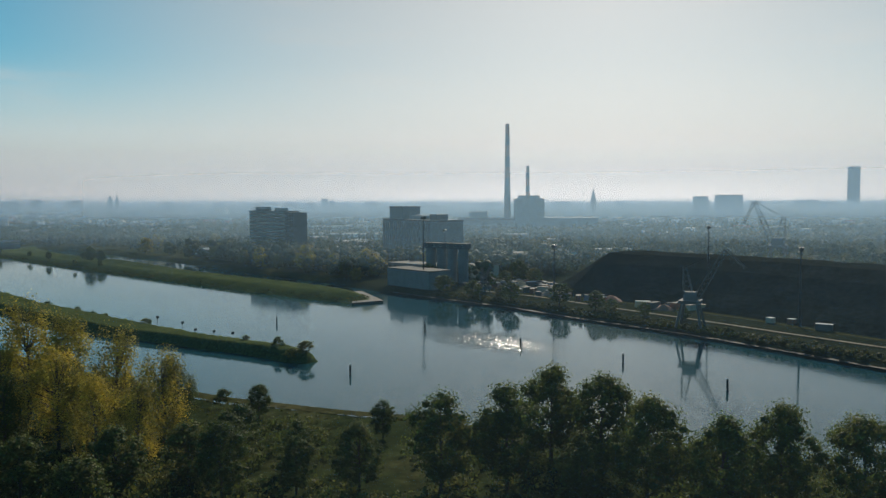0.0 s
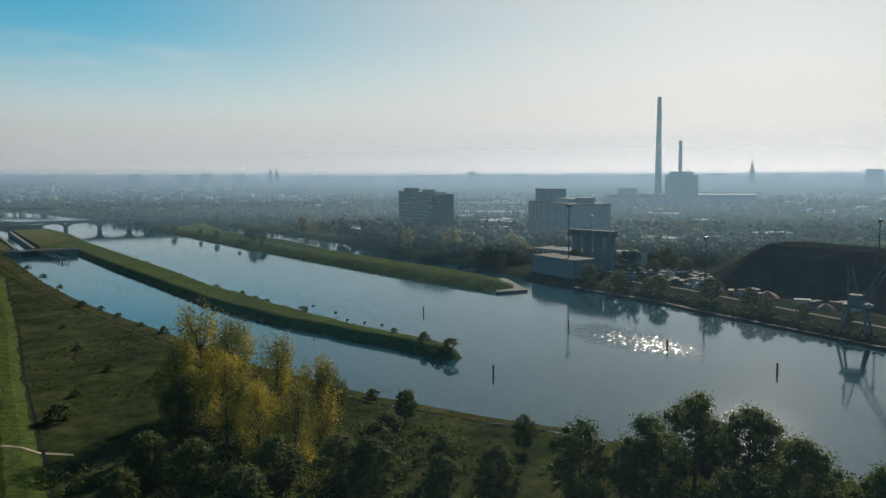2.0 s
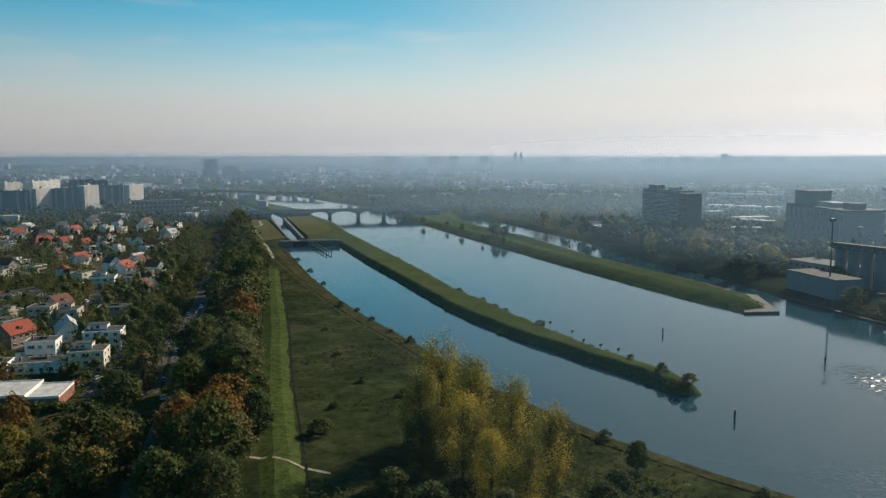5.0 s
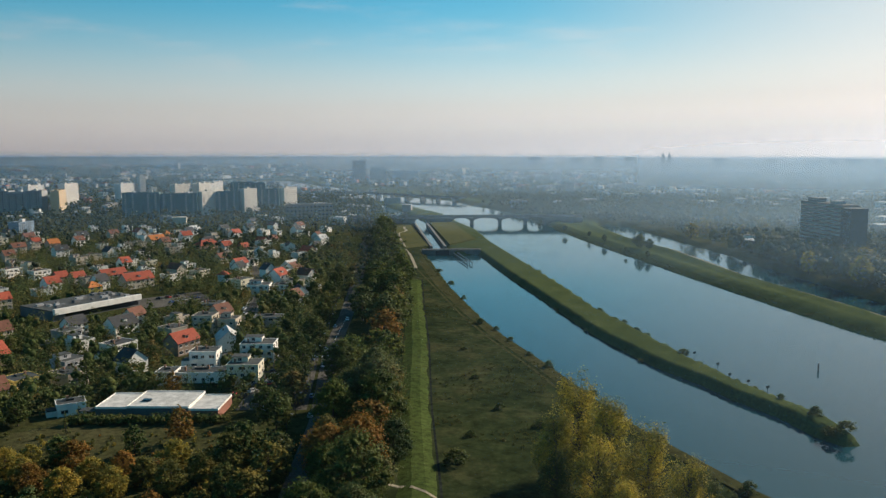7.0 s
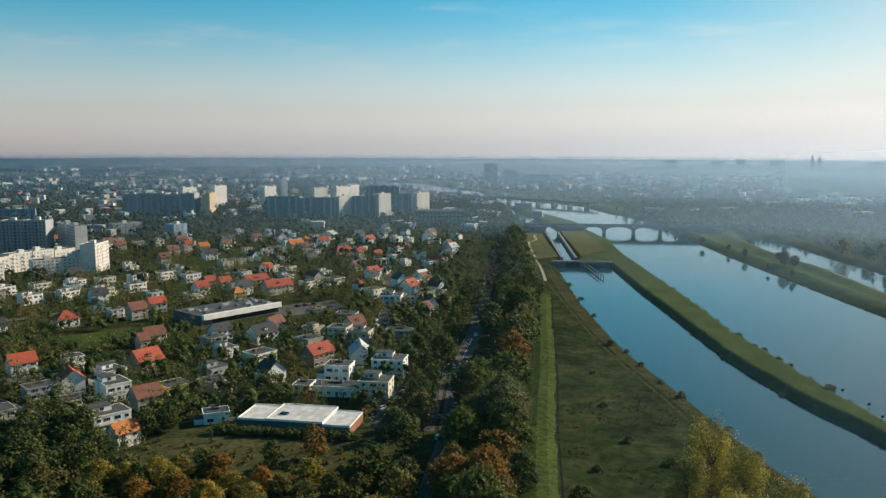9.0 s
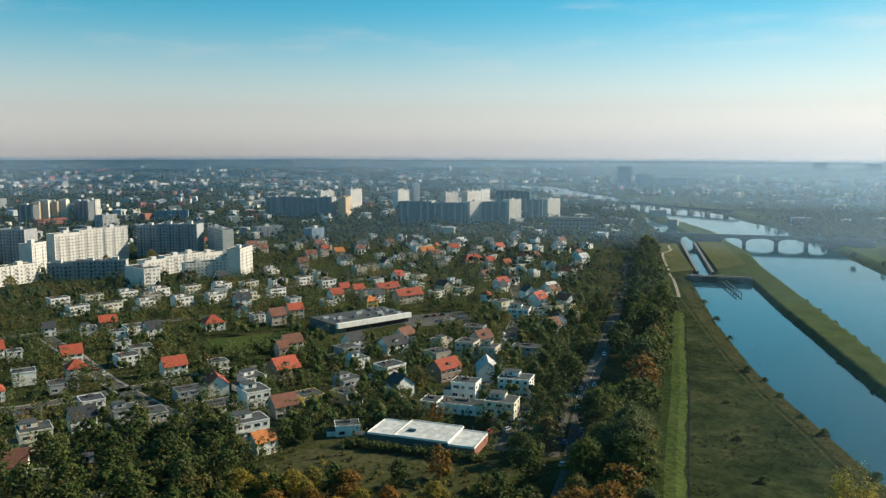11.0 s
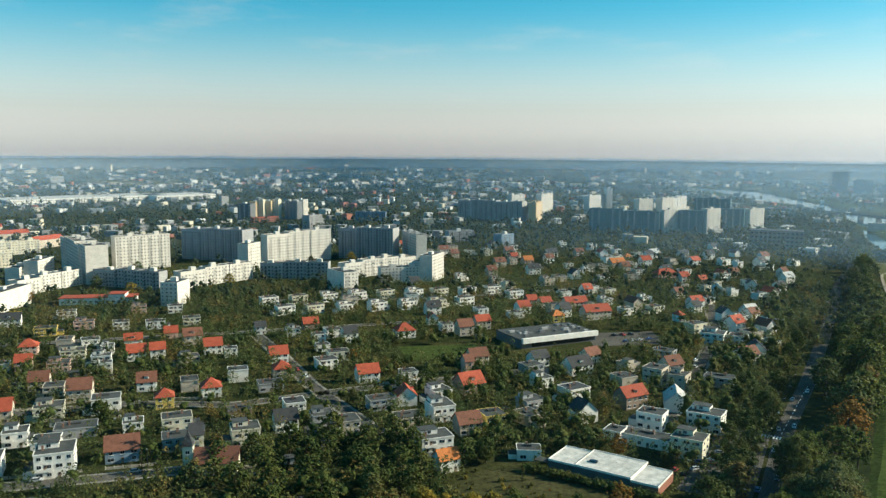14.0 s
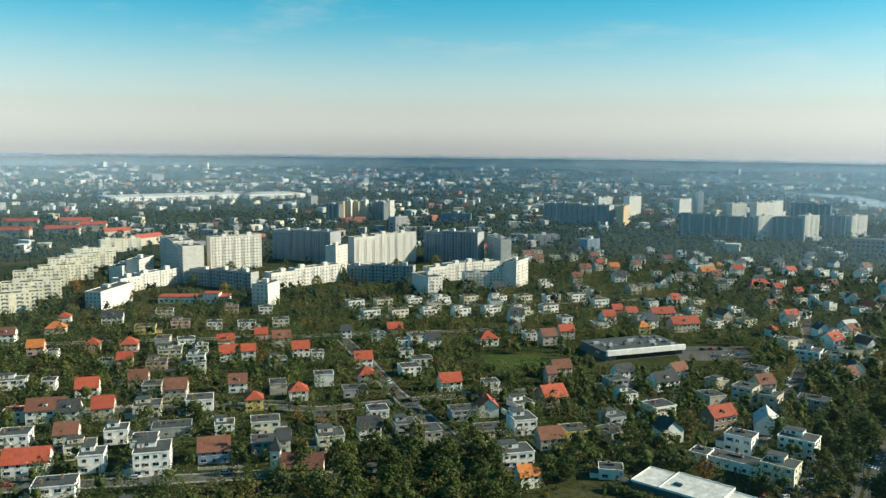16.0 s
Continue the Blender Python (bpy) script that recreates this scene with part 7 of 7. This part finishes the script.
def scrub():
    """Low growth on the river meadow and reeds along the banks."""
    px = RNG.uniform(-12, 150, 9000)
    py = RNG.uniform(60, 640, 9000)
    sh = -signed(px, py, RIVER)
    keep = (sh > 4) & (px > 3 - 0.042 * (py - 120)) & (patchy(px, py, 0.035) > 0.12)
    px, py = px[keep], py[keep]
    hs = RNG.uniform(0.3, 0.9, len(px)) * (1 + 2.5 * (RNG.uniform(0, 1, len(px)) > 0.975))
    woods("meadow_scrub", px, py, hs, hs * 1.6, 9, 0.55, M_REED, "rough dry grass and low scrub on the meadow", base=2.4, category="scrub", balls=0)
    ux, uy = RNG.uniform(-8, 150, 5200), RNG.uniform(30, 172, 5200)
    keep = (-signed(ux, uy, RIVER) > 5) & (patchy(ux, uy, 0.05) > -0.2) & ((uy < 128) | (np.hypot(ux - 40, uy - 160) < 45))
    ux, uy = ux[keep], uy[keep]
    hs = RNG.uniform(0.8, 3.2, len(ux))
    woods("undergrowth", ux, uy, hs, hs * 0.8, 20, 0.6, M_GREEN, "dark undergrowth below the bank trees", base=2.4, category="undergrowth", balls=0)
    px, py = RNG.uniform(-60, 260, 60000), RNG.uniform(40, 960, 60000)
    sh = np.maximum(-signed(px, py, RIVER), signed(px, py, SPIT))
    keep = (sh > 0.8) & (sh < 5.5) & (px < 240)
    px, py, sh = px[keep], py[keep], sh[keep]
    hs = RNG.uniform(0.2, 0.7, len(px))
    n, per = len(px), 7
    ang, rad = RNG.uniform(0, 6.3, (n, per)), RNG.uniform(0, 0.9, (n, per))
    c = np.stack([px[:, None] + rad * np.cos(ang), py[:, None] + rad * np.sin(ang), np.minimum(sh * 0.4, 2.4)[:, None] + hs[:, None] * RNG.uniform(0, 1, (n, per))], -1).reshape(-1, 3)
    tagged(new("bank_reeds", quads_mesh("bank_reeds", c, 0.7, M_REED)), "reeds and weeds along the water's edge", "reeds", "", "stuff")


scrub()


def far_city():
    """The far town as plain small buildings that thin out with distance."""
    m = Mat("far_walls")
    geo = m.n.new("ShaderNodeNewGeometry")
    col = m.ramp(geo.outputs["Random Per Island"], [(0.0, (0.62, 0.61, 0.58)), (0.28, (0.42, 0.40, 0.37)), (0.5, (0.28, 0.275, 0.27)), (0.75, (0.62, 0.55, 0.42)), (0.9, (0.40, 0.16, 0.10))])
    rp = [n for n in m.n if n.bl_idname == "ShaderNodeValToRGB"][0]
    rp.color_ramp.interpolation = "CONSTANT"
    mat = m.done(m.mix(0.3, col, m.ramp(m.noise(0.2, 4, 0.6, "Position"), [(0.3, (0.2, 0.2, 0.2)), (0.7, (0.75, 0.75, 0.75))]), "MULTIPLY"), 0.85)
    for name, n, r0, r1, a0, a1, lo, hi, hlo, hhi, lab in (("far_houses", 950, 980, 3000, 4, 75, 9, 22, 5, 10, "distant houses and low blocks of the town"), ("far_houses_beyond", 1500, 2600, 4300, -70, 75, 12, 44, 6, 13, "small distant buildings near the horizon"),
                                                           ("far_town", 500, 1200, 2900, -72, 4, 10, 34, 5, 13, "distant buildings of the city across the river")):
        px, py = sector(n, r0, r1, a0, a1)
        keep = (land_height(px, py) > 2.0) & ~taken(px, py, 6) & (patchy(px, py, 0.004) > -0.25)
        g = Geo()
        for a, b, z in zip(px[keep], py[keep], far_rise(px[keep], py[keep])):
            l, w, h, t = RNG.uniform(lo, hi), RNG.uniform(lo, lo * 1.5), RNG.uniform(hlo, hhi), RNG.uniform(0, 3.1)
            if RNG.uniform() < 0.03 and math.hypot(a, b) > 1700:
                h *= 2.4
            c, s = math.cos(t), math.sin(t)
            g.prism([(a + c * u * l / 2 - s * v * w / 2, b + s * u * l / 2 + c * v * w / 2) for u, v in ((-1, -1), (1, -1), (1, 1), (-1, 1))], z + 1, z + 2.4 + h)
        tagged(new(name, g.mesh(name, mat)), lab, "town", "", "stuff")


far_city()
town_box("warehouse", -1680, 1100, 77, 350, 110, 11, "white", "vast pale warehouse roofs beyond the estate", "warehouse", roof="white")
town_box("warehouse", -1590, 1290, 77, 150, 110, 11, "white", "vast pale warehouse roof beyond the estate", "warehouse", roof="white")


def red_roof_row(x, y, rot, length):
    ob = thing("tenement_row", x, y, 2.4, rot, "long tenement row under a red tiled roof", "tenement", "tenement rows")
    part("wall", Geo().box(-length / 2, -6, 0, length / 2, 6, 10), WALL["beige"], ob)
    g, hl = Geo(), length / 2 + 0.4
    g.face([(-hl, -6.6, 9.9), (hl, -6.6, 9.9), (hl, 0, 14.5), (-hl, 0, 14.5)])
    g.face([(hl, 6.6, 9.9), (-hl, 6.6, 9.9), (-hl, 0, 14.5), (hl, 0, 14.5)])
    g.face([(-hl, 6.6, 9.9), (-hl, -6.6, 9.9), (-hl, 0, 14.5)])
    g.face([(hl, -6.6, 9.9), (hl, 6.6, 9.9), (hl, 0, 14.5)])
    part("roof", g, ROOF["red"], ob)


for px, py, rot, ln in ((-1117, 474, 45, 40), (-1095, 528, 45, 45), (-1121, 586, 50, 36), (-911, 545, 100, 40), (-1200, 600, 50, 45), (-1010, 560, 80, 36), (-1250, 540, 45, 50)):
    red_roof_row(px, py, rot, ln)


# ---- haze and horizon ----
def ring(name, radius, z0, z1, mat, label, steps=96):
    g, n = Geo(), steps
    p = [(radius * math.cos(2 * math.pi * i / n), radius * math.sin(2 * math.pi * i / n)) for i in range(n)]
    g.v = [(*q, z0) for q in p] + [(*q, z1) for q in p]
    g.f = [(i, (i + 1) % n, n + (i + 1) % n, n + i) for i in range(n)]
    g.mi = [0] * n
    me = g.mesh(name, mat)
    me.polygons.foreach_set("use_smooth", [True] * n)
    return setting(name, me, label=label, category="haze" if "haze" in name else "distance")


def haze_mat(name, alpha, radius, tint):
    """Haze painted on a mostly clear sheet that scatters the sun and sky. It gathers from its foot upwards and ends
    softly at the skyline, which is lower towards the city.
    """
    m = Mat(name)

    def span(value, lo, hi, a, b, smooth=True):
        mr = m.n.new("ShaderNodeMapRange")
        mr.interpolation_type = "SMOOTHSTEP" if smooth else "LINEAR"
        for k, v in (("From Min", lo), ("From Max", hi), ("To Min", a), ("To Max", b)):
            mr.inputs[k].default_value = v
        m.l.new(value, mr.inputs["Value"])
        return mr.outputs[0]

    def calc(kind, a, b):
        mt = m.n.new("ShaderNodeMath")
        mt.operation = kind
        m.l.new(a, mt.inputs[0])
        m.l.new(b, mt.inputs[1])
        return mt.outputs[0]

    geo = m.n.new("ShaderNodeNewGeometry")
    sp = m.n.new("ShaderNodeSeparateXYZ")
    m.l.new(geo.outputs["Position"], sp.inputs[0])
    side = m.n.new("ShaderNodeVectorMath")
    side.operation = "DOT_PRODUCT"
    side.inputs[1].default_value = (0.866 / radius, 0.5 / radius, 0)
    m.l.new(geo.outputs["Position"], side.inputs[0])
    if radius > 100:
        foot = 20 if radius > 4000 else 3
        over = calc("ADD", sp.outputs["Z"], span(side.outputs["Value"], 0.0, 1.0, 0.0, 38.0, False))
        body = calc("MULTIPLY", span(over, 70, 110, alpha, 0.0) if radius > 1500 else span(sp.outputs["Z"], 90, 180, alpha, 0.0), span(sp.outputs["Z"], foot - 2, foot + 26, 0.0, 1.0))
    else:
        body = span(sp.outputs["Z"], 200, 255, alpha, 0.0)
    # more opaque over harbour and city, for the brighter haze painted towards the sun
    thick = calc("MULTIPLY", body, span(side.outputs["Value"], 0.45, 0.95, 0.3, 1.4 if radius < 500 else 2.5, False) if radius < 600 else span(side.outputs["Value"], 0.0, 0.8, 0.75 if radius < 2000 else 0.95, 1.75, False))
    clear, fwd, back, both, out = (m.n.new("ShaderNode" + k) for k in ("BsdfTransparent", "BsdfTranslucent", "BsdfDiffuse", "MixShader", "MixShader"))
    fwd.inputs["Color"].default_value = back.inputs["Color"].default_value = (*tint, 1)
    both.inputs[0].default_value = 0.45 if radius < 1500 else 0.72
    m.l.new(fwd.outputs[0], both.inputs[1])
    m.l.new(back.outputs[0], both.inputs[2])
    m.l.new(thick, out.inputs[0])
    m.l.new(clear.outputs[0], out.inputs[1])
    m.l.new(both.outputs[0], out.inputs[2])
    m.l.new(out.outputs[0], m.n["Material Output"].inputs["Surface"])
    return m.m


# sheets added for air haze, tinted paler with distance; the nearest lifts the darks
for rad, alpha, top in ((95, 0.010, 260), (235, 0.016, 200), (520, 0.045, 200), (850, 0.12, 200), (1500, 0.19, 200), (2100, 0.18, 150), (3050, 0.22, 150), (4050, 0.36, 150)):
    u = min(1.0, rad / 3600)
    ring("haze", rad, 2, top, haze_mat("haze_sheet", alpha, rad, (0.41 + 0.33 * u, 0.68 + 0.17 * u, 0.92 + 0.10 * u)), "clear sheet tinted to stand in for haze over river and town")


def horizon_mat():
    """Far wooded country that glows, with haze, paler towards the sun, painted in."""
    m = Mat("far_haze_glow")
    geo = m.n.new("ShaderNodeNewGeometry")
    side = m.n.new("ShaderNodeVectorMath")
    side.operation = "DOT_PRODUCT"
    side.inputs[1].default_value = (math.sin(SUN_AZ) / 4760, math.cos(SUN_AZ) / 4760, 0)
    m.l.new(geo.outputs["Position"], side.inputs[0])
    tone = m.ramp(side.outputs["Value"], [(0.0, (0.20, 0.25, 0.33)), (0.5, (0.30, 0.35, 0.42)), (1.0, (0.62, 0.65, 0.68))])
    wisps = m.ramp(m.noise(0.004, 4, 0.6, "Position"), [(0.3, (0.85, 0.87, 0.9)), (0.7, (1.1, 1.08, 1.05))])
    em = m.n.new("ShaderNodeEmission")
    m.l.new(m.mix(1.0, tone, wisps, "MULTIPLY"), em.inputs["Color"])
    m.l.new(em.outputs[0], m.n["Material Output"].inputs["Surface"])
    return m.m


def backdrop():
    """A ragged glowing line of far woods just above the edge of the land."""
    n, rad, g = 480, 4760, Geo()
    p = [(rad * math.sin(2 * math.pi * i / n), rad * math.cos(2 * math.pi * i / n)) for i in range(n)]
    top = far_rise(np.array([q[0] for q in p]), np.array([q[1] for q in p]))
    g.v = [(*q, 0.0) for q in p] + [(*q, h + 10 + 7 * noise.fractal(Vector((q[0] / 90, q[1] / 90, 0)), 1.0, 2.0, 4)) for q, h in zip(p, top)]
    g.f = [(i, n + i, n + (i + 1) % n, (i + 1) % n) for i in range(n)]
    g.mi = [0] * n
    setting("backdrop", g, horizon_mat(), label="glowing backdrop of far hazy wooded country along the horizon", category="distance")


backdrop()
